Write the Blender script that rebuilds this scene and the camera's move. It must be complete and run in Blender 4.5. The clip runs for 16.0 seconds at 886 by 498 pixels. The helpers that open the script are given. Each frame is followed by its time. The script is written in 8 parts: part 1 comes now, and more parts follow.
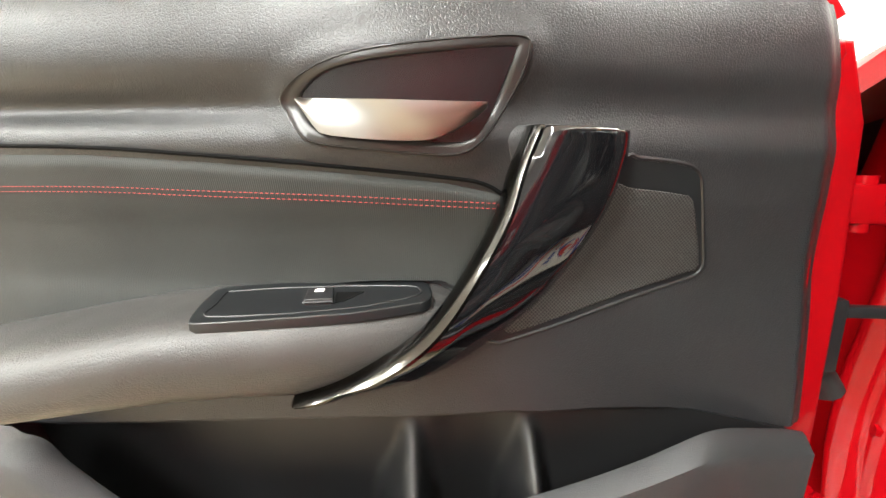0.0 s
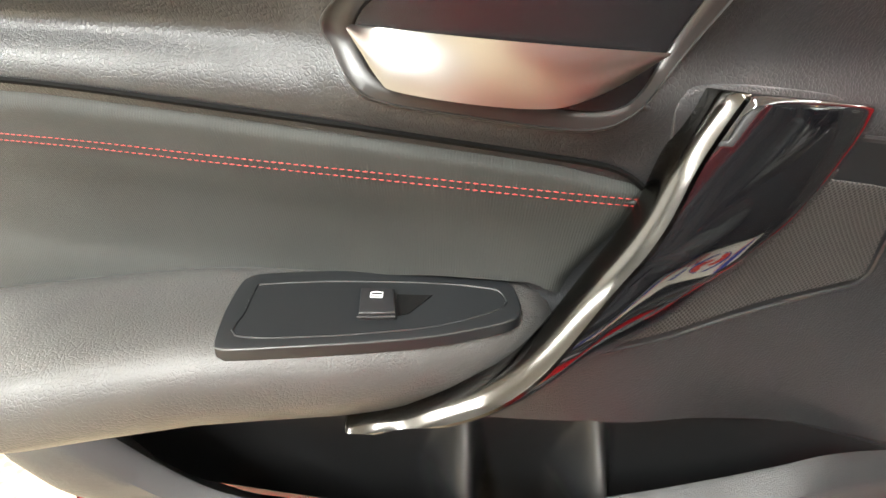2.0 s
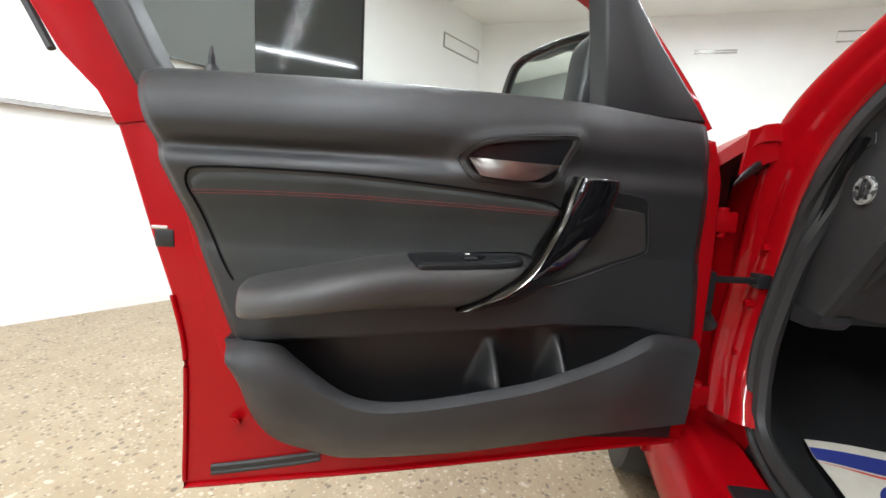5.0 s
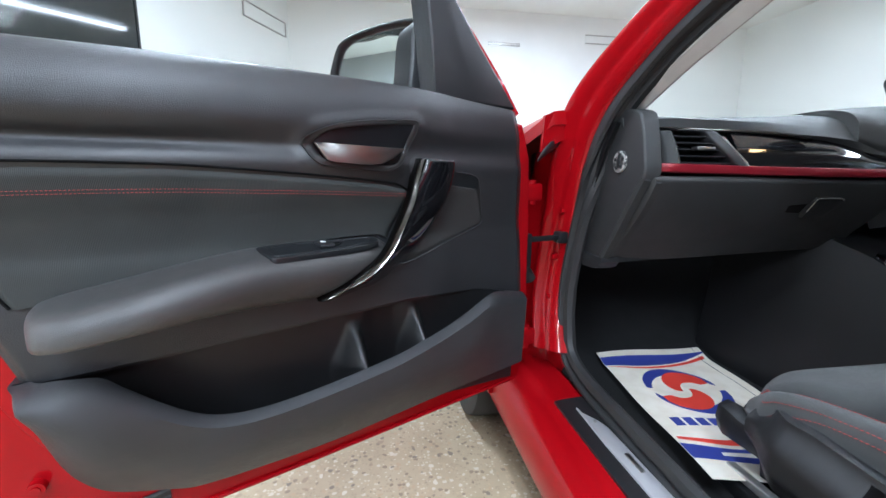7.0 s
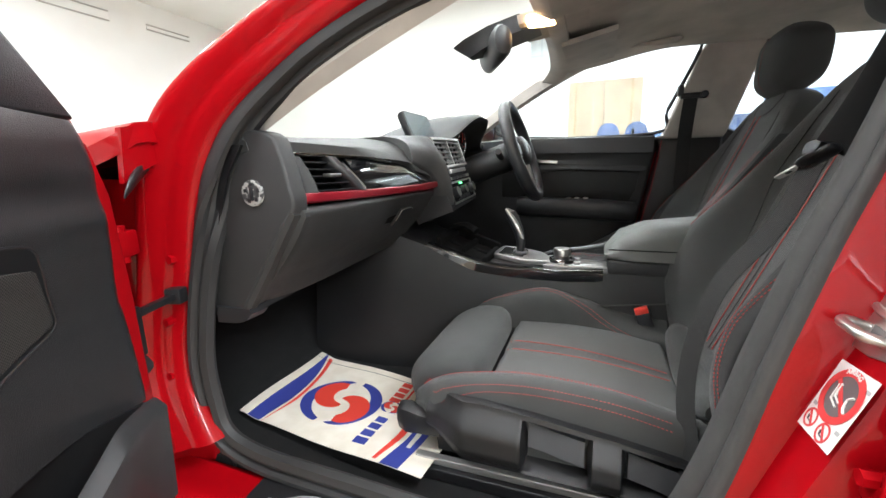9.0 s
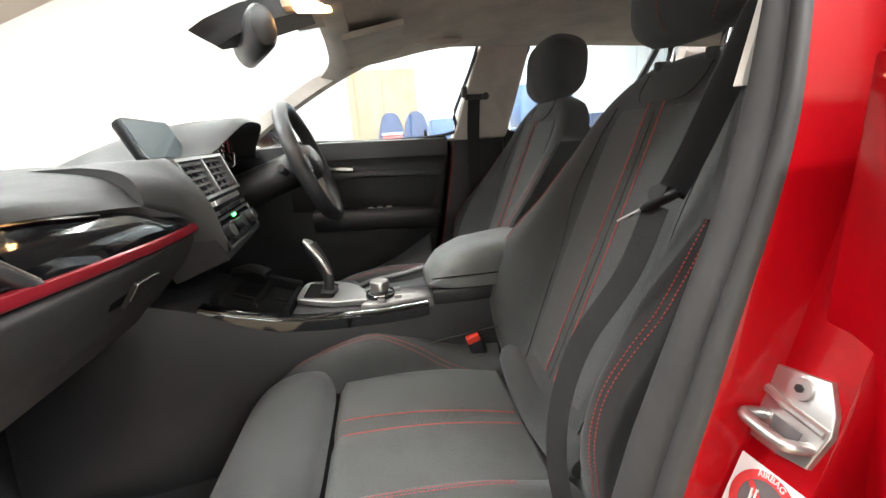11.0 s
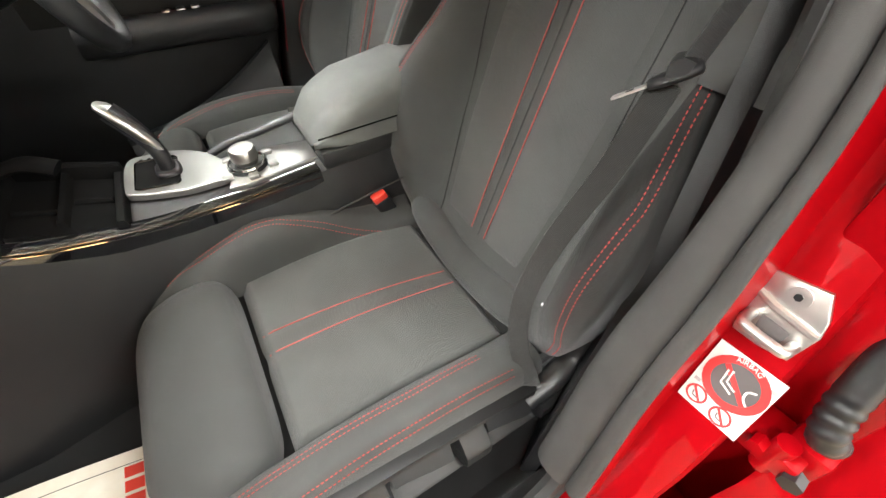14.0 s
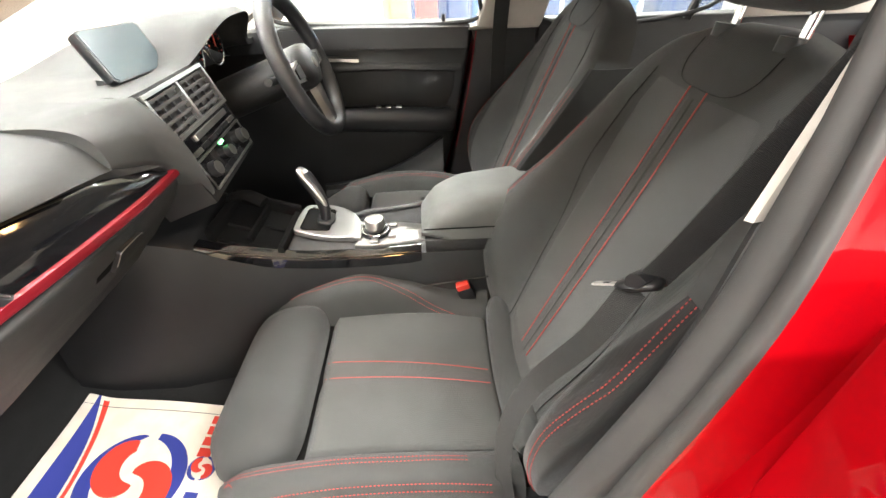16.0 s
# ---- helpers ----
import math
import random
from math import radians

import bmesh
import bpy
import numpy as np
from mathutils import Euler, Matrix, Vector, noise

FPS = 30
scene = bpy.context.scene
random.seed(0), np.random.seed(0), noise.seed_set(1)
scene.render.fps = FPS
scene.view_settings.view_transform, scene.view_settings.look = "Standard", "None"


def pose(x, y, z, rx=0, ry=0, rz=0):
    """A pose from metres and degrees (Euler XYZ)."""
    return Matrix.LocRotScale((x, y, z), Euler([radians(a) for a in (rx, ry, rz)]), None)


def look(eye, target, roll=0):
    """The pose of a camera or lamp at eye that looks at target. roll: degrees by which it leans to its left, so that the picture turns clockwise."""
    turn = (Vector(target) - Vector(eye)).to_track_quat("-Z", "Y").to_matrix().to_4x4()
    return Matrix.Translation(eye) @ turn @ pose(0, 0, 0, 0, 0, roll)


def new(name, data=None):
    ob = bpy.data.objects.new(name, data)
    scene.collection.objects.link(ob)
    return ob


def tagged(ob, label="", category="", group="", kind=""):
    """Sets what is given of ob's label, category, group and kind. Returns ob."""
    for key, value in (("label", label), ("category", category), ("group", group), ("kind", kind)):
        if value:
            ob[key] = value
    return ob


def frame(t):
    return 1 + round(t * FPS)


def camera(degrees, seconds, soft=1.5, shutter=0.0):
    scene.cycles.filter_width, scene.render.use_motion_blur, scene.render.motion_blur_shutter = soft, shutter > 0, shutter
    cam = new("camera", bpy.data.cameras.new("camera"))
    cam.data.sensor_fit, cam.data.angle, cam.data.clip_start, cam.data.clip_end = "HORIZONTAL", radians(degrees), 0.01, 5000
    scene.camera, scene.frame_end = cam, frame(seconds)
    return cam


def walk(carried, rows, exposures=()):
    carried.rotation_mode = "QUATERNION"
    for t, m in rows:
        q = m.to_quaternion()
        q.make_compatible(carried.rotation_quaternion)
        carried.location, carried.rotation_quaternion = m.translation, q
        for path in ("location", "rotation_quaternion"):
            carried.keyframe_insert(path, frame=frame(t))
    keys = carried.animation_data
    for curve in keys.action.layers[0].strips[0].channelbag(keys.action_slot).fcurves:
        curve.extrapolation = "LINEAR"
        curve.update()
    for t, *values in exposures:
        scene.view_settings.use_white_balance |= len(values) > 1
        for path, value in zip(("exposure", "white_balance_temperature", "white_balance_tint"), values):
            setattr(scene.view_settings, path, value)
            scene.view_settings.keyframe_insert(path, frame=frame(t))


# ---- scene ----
cam = camera(94.6, 16.0)
PATH = [
    (0, (-0.567, 1.018, 0.908), (1.238, 1.785, 0.516), 0.4),
    (0.5, (-0.555, 1.065, 0.916), (1.228, 1.814, 0.407), 1.1),
    (1, (-0.534, 1.084, 0.913), (1.193, 1.849, 0.256), 1.3),
    (1.5, (-0.516, 1.102, 0.94), (1.155, 1.841, 0.126), 2.5),
    (2, (-0.493, 1.108, 0.951), (1.135, 1.844, 0.051), 3.0),
    (2.5, (-0.499, 1.113, 0.95), (1.167, 1.866, 0.14), 3.4),
    (3, (-0.543, 1.114, 0.937), (1.204, 1.882, 0.339), 4.0),
    (3.2, (-0.577, 1.13, 0.915), (1.249, 1.734, 0.368), 5.9),
    (5.3, (-0.956, 1.101, 0.907), (0.962, 1.584, 0.614), 2.8),
    (5.5, (-0.965, 1.093, 0.904), (0.958, 1.551, 0.602), 2.5),
    (6, (-0.962, 1.09, 0.903), (0.984, 1.421, 0.581), 1.9),
    (6.5, (-0.952, 1.11, 0.906), (1.017, 1.184, 0.565), 1.3),
    (7, (-0.944, 1.146, 0.911), (1.001, 0.84, 0.557), 0.6),
    (7.5, (-0.904, 1.176, 0.924), (0.893, 0.373, 0.567), -0.1),
    (8, (-0.851, 1.209, 0.949), (0.647, -0.065, 0.583), -0.7),
    (8.5, (-0.762, 1.237, 0.96), (0.34, -0.389, 0.582), -1.2),
    (9, (-0.694, 1.194, 0.981), (-0.01, -0.642, 0.575), -1.5),
    (9.5, (-0.672, 1.122, 0.995), (-0.327, -0.801, 0.568), -1.9),
    (9.7, (-0.675, 1.108, 0.993), (-0.419, -0.829, 0.564), -2.2),
    (11.8, (-0.589, 0.848, 1.104), (-1.236, -0.951, 0.516), -1.9),
    (12, (-0.575, 0.823, 1.109), (-1.329, -0.93, 0.51), -1.0),
    (12.5, (-0.589, 0.766, 1.137), (-1.446, -0.89, 0.414), -1.2),
    (13, (-0.587, 0.757, 1.142), (-1.451, -0.772, 0.184), -1.6),
    (13.5, (-0.595, 0.748, 1.142), (-1.382, -0.616, -0.091), -2.3),
    (14, (-0.604, 0.741, 1.138), (-1.276, -0.466, -0.308), -2.9),
    (14.5, (-0.608, 0.74, 1.136), (-1.169, -0.356, -0.44), -3.6),
    (15, (-0.611, 0.741, 1.145), (-1.118, -0.398, -0.419), -3.2),
    (15.5, (-0.651, 0.780, 1.203), (-1.037, -0.597, -0.196), -2.7),
    (16, (-0.751, 0.840, 1.248), (-0.803, -0.787, 0.086), -1.9),
]
EXPOSURES = [(0, 1.96, 6500, 5), (3.2, 2.25, 6500, 5), (5.3, 0.5, 5800, 7), (7, 0.78, 5200, 7), (8.0, 1.15, 5450, 7), (8.5, 1.2, 5750, 7), (9.7, 1.15, 6200, 9), (12, 1.5, 6300, 8), (13.0, 1.68, 6300, 8), (14.3, 1.82, 6500, 7), (15, 1.75, 6500, 7), (16, 2.05, 6600, 9)]
walk(cam, [(t, look(eye, target, roll)) for t, eye, target, roll in PATH], EXPOSURES)

# ---- world and light ----
world = bpy.data.worlds.new("room_air")
scene.world = world
world.use_nodes = True
world.node_tree.nodes["Background"].inputs[0].default_value = (0.9, 0.95, 1.0, 1)
world.node_tree.nodes["Background"].inputs[1].default_value = 0.3
CEIL = 3.1


def strip_lamp(x, y, length, turn, watts):
    data = bpy.data.lights.new("tube_glow", "AREA")
    data.shape, data.size, data.size_y, data.energy = "RECTANGLE", length, 0.12, watts
    data.color = (1.0, 0.99, 0.97)
    ob = new("tube_glow", data)
    ob.matrix_world = pose(x, y, CEIL - 0.13, 0, 0, turn)
    return ob


TUBES = [(-3.3, 1.5, 4.0, 0), (1.0, 1.9, 2.2, 0), (-2.6, -0.6, 4.5, 0), (1.9, -0.6, 4.0, 0), (-0.4, -2.8, 6.0, 0), (-3.6, 4.2, 2.6, 0)]
for (tx, ty, tl, tt), tw in zip(TUBES, (125, 45, 15, 68, 66, 110)):
    strip_lamp(tx, ty, tl, tt, tw)


# ---- small tools ----
def sstep(a, b, x):
    t = min(1.0, max(0.0, (x - a) / (b - a)))
    return t * t * (3 - 2 * t)


def lerp_table(table, x):
    """Smooth interpolation through (x, value) pairs in rising x."""
    if x <= table[0][0]:
        return table[0][1]
    for (a, va), (b, vb) in zip(table, table[1:]):
        if x <= b:
            return va + (vb - va) * sstep(a, b, x)
    return table[-1][1]


def line_table(table, x):
    if x <= table[0][0]:
        return table[0][1]
    for (a, va), (b, vb) in zip(table, table[1:]):
        if x <= b:
            return va + (vb - va) * (x - a) / (b - a)
    return table[-1][1]


def spline(pts, n=8, closed=False):
    """Catmull-Rom through pts (tuples of any size), n steps a span."""
    pts = [Vector(p) for p in pts]
    k = len(pts)
    out = []
    for i in range(k if closed else k - 1):
        if closed:
            p0, p1, p2, p3 = pts[i - 1], pts[i], pts[(i + 1) % k], pts[(i + 2) % k]
        else:
            p0, p1, p2, p3 = pts[max(i - 1, 0)], pts[i], pts[i + 1], pts[min(i + 2, k - 1)]
        for s in range(n):
            t = s / n
            out.append(0.5 * ((2 * p1) + (p2 - p0) * t + (2 * p0 - 5 * p1 + 4 * p2 - p3) * t * t + (3 * p1 - p0 - 3 * p2 + p3) * t ** 3))
    if not closed:
        out.append(pts[-1].copy())
    return out


def resample(pts, n, closed=False):
    pts = [Vector(p) for p in pts]
    if closed:
        pts = pts + [pts[0]]
    d = [0.0]
    for a, b in zip(pts, pts[1:]):
        d.append(d[-1] + (b - a).length)
    out, j = [], 0
    m = n if closed else n - 1
    for i in range(n):
        s = d[-1] * i / m
        while j < len(d) - 2 and d[j + 1] < s:
            j += 1
        w = (s - d[j]) / max(d[j + 1] - d[j], 1e-9)
        out.append(pts[j].lerp(pts[j + 1], min(1, max(0, w))))
    return out


def mesh_of(name, verts, faces, mat, sharp=38):
    me = bpy.data.meshes.new(name)
    me.from_pydata([tuple(v) for v in verts], [], faces)
    bm = bmesh.new()
    bm.from_mesh(me)
    bmesh.ops.remove_doubles(bm, verts=bm.verts, dist=1e-5)
    bmesh.ops.recalc_face_normals(bm, faces=bm.faces)
    bm.to_mesh(me)
    bm.free()
    me.polygons.foreach_set("use_smooth", [True] * len(me.polygons))
    me.set_sharp_from_angle(angle=radians(sharp))
    me.materials.append(mat)
    return me


def part(name, geo, mat, parent=None, label="", sharp=38, kind=""):
    """geo: (verts, faces). Links one mesh object under parent."""
    ob = new(name, mesh_of(name, geo[0], geo[1], mat, sharp))
    if parent is not None:
        ob.parent = parent
    if label or kind:
        tagged(ob, label=label, kind=kind)
    return ob


def thing(name, label, category, group="", at=(0, 0, 0)):
    ob = new(name)
    ob.location = at
    ob.empty_display_size = 0.1
    return tagged(ob, label=label, category=category, group=group)


def join(*geos):
    V, F = [], []
    for v, f in geos:
        k = len(V)
        V += [tuple(p) for p in v]
        F += [tuple(i + k for i in q) for q in f]
    return V, F


def moved(geo, m):
    return [m @ Vector(v) for v in geo[0]], geo[1]


def loft(rings, closed=True, caps=True):
    n = len(rings[0])
    V = [p for r in rings for p in r]
    F = []
    for i in range(len(rings) - 1):
        for j in range(n if closed else n - 1):
            a, b = i * n + j, i * n + (j + 1) % n
            F.append((a, b, b + n, a + n))
    if closed and caps:
        F.append(tuple(range(n - 1, -1, -1)))
        F.append(tuple(range((len(rings) - 1) * n, len(rings) * n)))
    return V, F


def sweep(path, profile, up=(0, 0, 1), closed=False, scale=None, caps=True):
    """profile: (side, lift) pairs round the path; side = along x up."""
    path = [Vector(p) for p in path]
    rings = []
    k = len(path)
    for i, p in enumerate(path):
        a = path[i - 1] if closed or i else path[0]
        b = path[(i + 1) % k] if closed or i < k - 1 else path[-1]
        t = (b - a).normalized()
        u = Vector(up(i / (k - 1)) if callable(up) else up)
        s = t.cross(u)
        s = s.normalized() if s.length > 1e-6 else Vector((1, 0, 0))
        w = s.cross(t).normalized()
        q = scale(i / (k - 1)) if scale else 1.0
        rings.append([p + s * (x * q) + w * (y * q) for x, y in profile])
    if closed:
        rings.append(rings[0])
    return loft(rings, True, caps and not closed)


def circle(r, n=10, flat=1.0):
    return [(r * math.cos(2 * math.pi * i / n), r * flat * math.sin(2 * math.pi * i / n)) for i in range(n)]


def tube(path, r, n=8, closed=False, flat=1.0, up=(0, 0, 1), scale=None):
    return sweep(path, circle(r, n, flat), up, closed, scale)


def rbox(x0, x1, y0, y1, z0, z1, r=0.004, seg=2):
    """A box with rounded edges."""
    bm = bmesh.new()
    bmesh.ops.create_cube(bm, size=1)
    for v in bm.verts:
        v.co = Vector(((x0 + x1) / 2 + v.co.x * (x1 - x0), (y0 + y1) / 2 + v.co.y * (y1 - y0), (z0 + z1) / 2 + v.co.z * (z1 - z0)))
    if r > 0:
        bmesh.ops.bevel(bm, geom=list(bm.edges), offset=r, segments=seg, profile=0.5, affect="EDGES")
    bm.verts.index_update()
    geo = [v.co.copy() for v in bm.verts], [tuple(v.index for v in f.verts) for f in bm.faces]
    bm.free()
    return geo


def sheet(fn, nu, nv, thick=0.0, back=None):
    """A grid of fn(s, t) over the unit square; thick: closed towards the direction back."""
    V = [Vector(fn(i / nu, j / nv)) for i in range(nu + 1) for j in range(nv + 1)]
    F = [(i * (nv + 1) + j, (i + 1) * (nv + 1) + j, (i + 1) * (nv + 1) + j + 1, i * (nv + 1) + j + 1) for i in range(nu) for j in range(nv)]
    if thick:
        k = len(V)
        d = Vector(back) * thick
        rim = [i * (nv + 1) for i in range(nu + 1)] + [nu * (nv + 1) + j for j in range(1, nv + 1)]
        rim += [i * (nv + 1) + nv for i in range(nu - 1, -1, -1)] + [j for j in range(nv - 1, 0, -1)]
        V += [v + d for v in V]
        m = len(rim)
        F += [tuple(i + k for i in f) for f in F]
        F += [(rim[i], rim[(i + 1) % m], k + rim[(i + 1) % m], k + rim[i]) for i in range(m)]
    return V, F


def slab(outline, to3, d0, d1, bevel=0.0, fill=0):
    """A plate with the 2D outline; to3(a, b, depth); its rim is rounded by bevel on the d1 side."""
    pts = [Vector(p) for p in outline]
    n = len(pts)
    c = sum(pts, Vector((0, 0))) / n

    def inset(e):
        out = []
        for i in range(n):
            t = (pts[(i + 1) % n] - pts[i - 1]).normalized()
            nn = Vector((-t.y, t.x))
            if nn.dot(c - pts[i]) < 0:
                nn = -nn
            out.append(pts[i] + nn * e)
        return out
    rings = [[to3(p.x, p.y, d0) for p in pts]]
    if bevel:
        for k in range(4):
            a = k / 3 * math.pi / 2
            rings.append([to3(p.x, p.y, d1 - (d1 - d0 > 0 and 1 or -1) * bevel * (1 - math.sin(a))) for p in inset(bevel * (1 - math.cos(a)))])
    else:
        rings.append([to3(p.x, p.y, d1) for p in pts])
    last = inset(bevel) if bevel else pts
    for i in range(1, fill + 1):
        rings.append([to3(c.x + (p.x - c.x) * (1 - i / (fill + 0.4)), c.y + (p.y - c.y) * (1 - i / (fill + 0.4)), d1) for p in last])
    return loft(rings)


def inside(poly, x, y):
    """Signed distance to a polygon, positive inside."""
    best, odd = 9.0, False
    n = len(poly)
    for i in range(n):
        ax, ay = poly[i][0], poly[i][1]
        bx, by = poly[(i + 1) % n][0], poly[(i + 1) % n][1]
        dx, dy = bx - ax, by - ay
        t = max(0, min(1, ((x - ax) * dx + (y - ay) * dy) / (dx * dx + dy * dy + 1e-12)))
        best = min(best, math.hypot(x - ax - t * dx, y - ay - t * dy))
        if (ay > y) != (by > y) and x < ax + (y - ay) / (by - ay) * dx:
            odd = not odd
    return best if odd else -best


def stitches(path, dash=0.0045, gap=0.0022, r=0.0007):
    """Short thread dashes along a path, joined into one mesh."""
    path = [Vector(p) for p in path]
    total = sum((b - a).length for a, b in zip(path, path[1:]))
    n = max(2, int(total / (dash + gap)))
    pts = resample(path, n * 3 + 1)
    geos = []
    for i in range(n):
        a, b = pts[i * 3], pts[i * 3 + 2]
        t = (b - a).normalized()
        s = t.cross(Vector((0.3, 0.5, 0.81))).normalized()
        w = s.cross(t)
        ring = [s * r + w * 0, w * r, -s * r, -w * r]
        mid = (a + b) / 2
        geos.append(([a + q * 0.5 for q in ring] + [mid + q * 1.15 for q in ring] + [b + q * 0.5 for q in ring],
                     [(j, (j + 1) % 4, 4 + (j + 1) % 4, 4 + j) for j in range(4)] + [(4 + j, 4 + (j + 1) % 4, 8 + (j + 1) % 4, 8 + j) for j in range(4)] + [(3, 2, 1, 0), (8, 9, 10, 11)]))
    return join(*geos)


# ---- materials ----
def mat(name, color, rough=0.5, metal=0.0, coat=0.0, spec=0.5):
    m = bpy.data.materials.new(name)
    m.use_nodes = True
    b = m.node_tree.nodes["Principled BSDF"]
    b.inputs["Base Color"].default_value = (*color, 1)
    b.inputs["Roughness"].default_value = rough
    b.inputs["Metallic"].default_value = metal
    b.inputs["Coat Weight"].default_value = coat
    b.inputs["Coat Roughness"].default_value = 0.03
    b.inputs["Specular IOR Level"].default_value = spec
    return m


def node(m, kind, **kw):
    n = m.node_tree.nodes.new(kind)
    for k, v in kw.items():
        n.inputs[k.replace("_", " ")].default_value = v
    return n


def link(m, a, b):
    m.node_tree.links.new(a, b)


def coords(m):
    return m.node_tree.nodes.new("ShaderNodeTexCoord").outputs["Object"]


def bsdf(m):
    return m.node_tree.nodes["Principled BSDF"]


def bump(m, height, strength, dist, before=None):
    b = node(m, "ShaderNodeBump", Strength=strength, Distance=dist)
    link(m, height, b.inputs["Height"])
    if before is not None:
        link(m, before.outputs[0], b.inputs["Normal"])
    link(m, b.outputs[0], bsdf(m).inputs["Normal"])
    return b


def mottle(m, c1, c2, scale, detail=4.0, lo=0.35, hi=0.65):
    n = node(m, "ShaderNodeTexNoise", Scale=scale, Detail=detail)
    link(m, coords(m), n.inputs["Vector"])
    r = m.node_tree.nodes.new("ShaderNodeValToRGB")
    r.color_ramp.elements[0].position, r.color_ramp.elements[0].color = lo, (*c1, 1)
    r.color_ramp.elements[1].position, r.color_ramp.elements[1].color = hi, (*c2, 1)
    link(m, n.outputs["Fac"], r.inputs["Fac"])
    link(m, r.outputs[0], bsdf(m).inputs["Base Color"])
    return r


def rough_var(m, lo, hi, scale):
    n = node(m, "ShaderNodeTexNoise", Scale=scale, Detail=5.0)
    link(m, coords(m), n.inputs["Vector"])
    r = node(m, "ShaderNodeMapRange", To_Min=lo, To_Max=hi)
    link(m, n.outputs["Fac"], r.inputs["Value"])
    link(m, r.outputs[0], bsdf(m).inputs["Roughness"])


def grained(name, color, rough, scale=420.0, strength=0.45):
    """Moulded plastic or leatherette with a leather grain."""
    m = mat(name, color, rough)
    mottle(m, tuple(c * 0.88 for c in color), tuple(c * 1.12 for c in color), 9.0)
    v = m.node_tree.nodes.new("ShaderNodeTexVoronoi")
    v.feature = "DISTANCE_TO_EDGE"
    v.inputs["Scale"].default_value = scale
    w = node(m, "ShaderNodeTexNoise", Scale=scale * 0.35, Detail=2.0)
    link(m, coords(m), w.inputs["Vector"])
    mx = m.node_tree.nodes.new("ShaderNodeMix")
    mx.data_type = "VECTOR"
    mx.inputs["Factor"].default_value = 0.0035
    tc = m.node_tree.nodes.new("ShaderNodeTexCoord")
    link(m, tc.outputs["Object"], mx.inputs[4])
    link(m, w.outputs["Color"], mx.inputs[5])
    link(m, mx.outputs[1], v.inputs["Vector"])
    peb = node(m, "ShaderNodeMapRange", From_Min=0.0, From_Max=0.22)
    peb.interpolation_type = "SMOOTHERSTEP"
    link(m, v.outputs["Distance"], peb.inputs["Value"])
    bump(m, peb.outputs[0], strength, 0.0006)
    rough_var(m, rough - 0.07, rough + 0.07, 30)
    return m


def woven(name, color, rough=0.8, scale=700.0, strength=0.5, turn=0.6):
    """Fine ribbed cloth."""
    m = mat(name, color, rough, spec=0.25)
    mottle(m, tuple(c * 0.93 for c in color), tuple(c * 1.07 for c in color), 14.0)
    mp = m.node_tree.nodes.new("ShaderNodeMapping")
    mp.inputs["Rotation"].default_value = (turn, turn * 0.7, 0.5)
    link(m, coords(m), mp.inputs["Vector"])
    hs = []
    for d in ("X", "Z"):
        w = m.node_tree.nodes.new("ShaderNodeTexWave")
        w.bands_direction = d
        w.inputs["Scale"].default_value = scale / 6.3
        link(m, mp.outputs[0], w.inputs["Vector"])
        hs.append(w.outputs["Fac"])
    mul = m.node_tree.nodes.new("ShaderNodeMath")
    mul.operation = "MULTIPLY"
    link(m, hs[0], mul.inputs[0])
    link(m, hs[1], mul.inputs[1])
    bump(m, mul.outputs[0], strength, 0.001)
    bsdf(m).inputs["Sheen Weight"].default_value = 0.15
    return m


def ribbed(name, color, rough, pitch, strength):
    """Cloth with fine upright ribs."""
    m = mat(name, color, rough, spec=0.25)
    mottle(m, tuple(c * 0.92 for c in color), tuple(c * 1.08 for c in color), 14.0)
    w = m.node_tree.nodes.new("ShaderNodeTexWave")
    w.bands_direction = "X"
    w.inputs["Scale"].default_value = 0.314 / pitch
    w.inputs["Distortion"].default_value = 0.6
    w.inputs["Detail Scale"].default_value = 30.0
    link(m, coords(m), w.inputs["Vector"])
    bump(m, w.outputs["Fac"], strength, 0.0005)
    return m


TRIM = grained("black_grained_trim", (0.019, 0.0195, 0.021), 0.38, 430, 0.32)
TRIM_LOW = grained("grey_black_moulded_plastic", (0.028, 0.029, 0.031), 0.45, 700, 0.4)
DASH = grained("charcoal_soft_dash", (0.034, 0.034, 0.033), 0.55, 480, 0.3)
# pocket plastic darkened to carry the shade deep inside the map pocket
POCKET = grained("shaded_pocket_plastic", (0.010, 0.010, 0.0105), 0.32, 700, 0.25)
# dash plastic again, darkened for the shade on glovebox and end cap
DASH_SHADE = grained("shaded_charcoal_dash", (0.024, 0.024, 0.024), 0.55, 480, 0.3)
CONSOLE = grained("dark_console_plastic", (0.009, 0.009, 0.0095), 0.48, 700, 0.25)
DOOR_CLOTH = ribbed("black_door_cloth", (0.034, 0.036, 0.034), 0.75, 0.0017, 0.3)
bsdf(DOOR_CLOTH).inputs["Sheen Weight"].default_value = 0.02
SEAT = woven("charcoal_seat_fabric", (0.043, 0.044, 0.0425), 0.75, 2600, 0.35)
SEAT_MID = woven("charcoal_seat_mesh_fabric", (0.066, 0.067, 0.064), 0.7, 2400, 0.5, 0.2)
SEAT_SIDE = woven("black_seat_side_fabric", (0.014, 0.014, 0.0135), 0.8, 1500, 0.3)
GLOSS = mat("piano_black", (0.005, 0.005, 0.006), 0.05, 0, 0.8)
CHROME = mat("bright_chrome", (0.78, 0.78, 0.78), 0.09, 1.0)
DARK_CHROME = mat("smoked_chrome", (0.066, 0.062, 0.057), 0.15, 1.0)
SATIN = mat("satin_silver", (0.46, 0.45, 0.43), 0.3, 1.0)
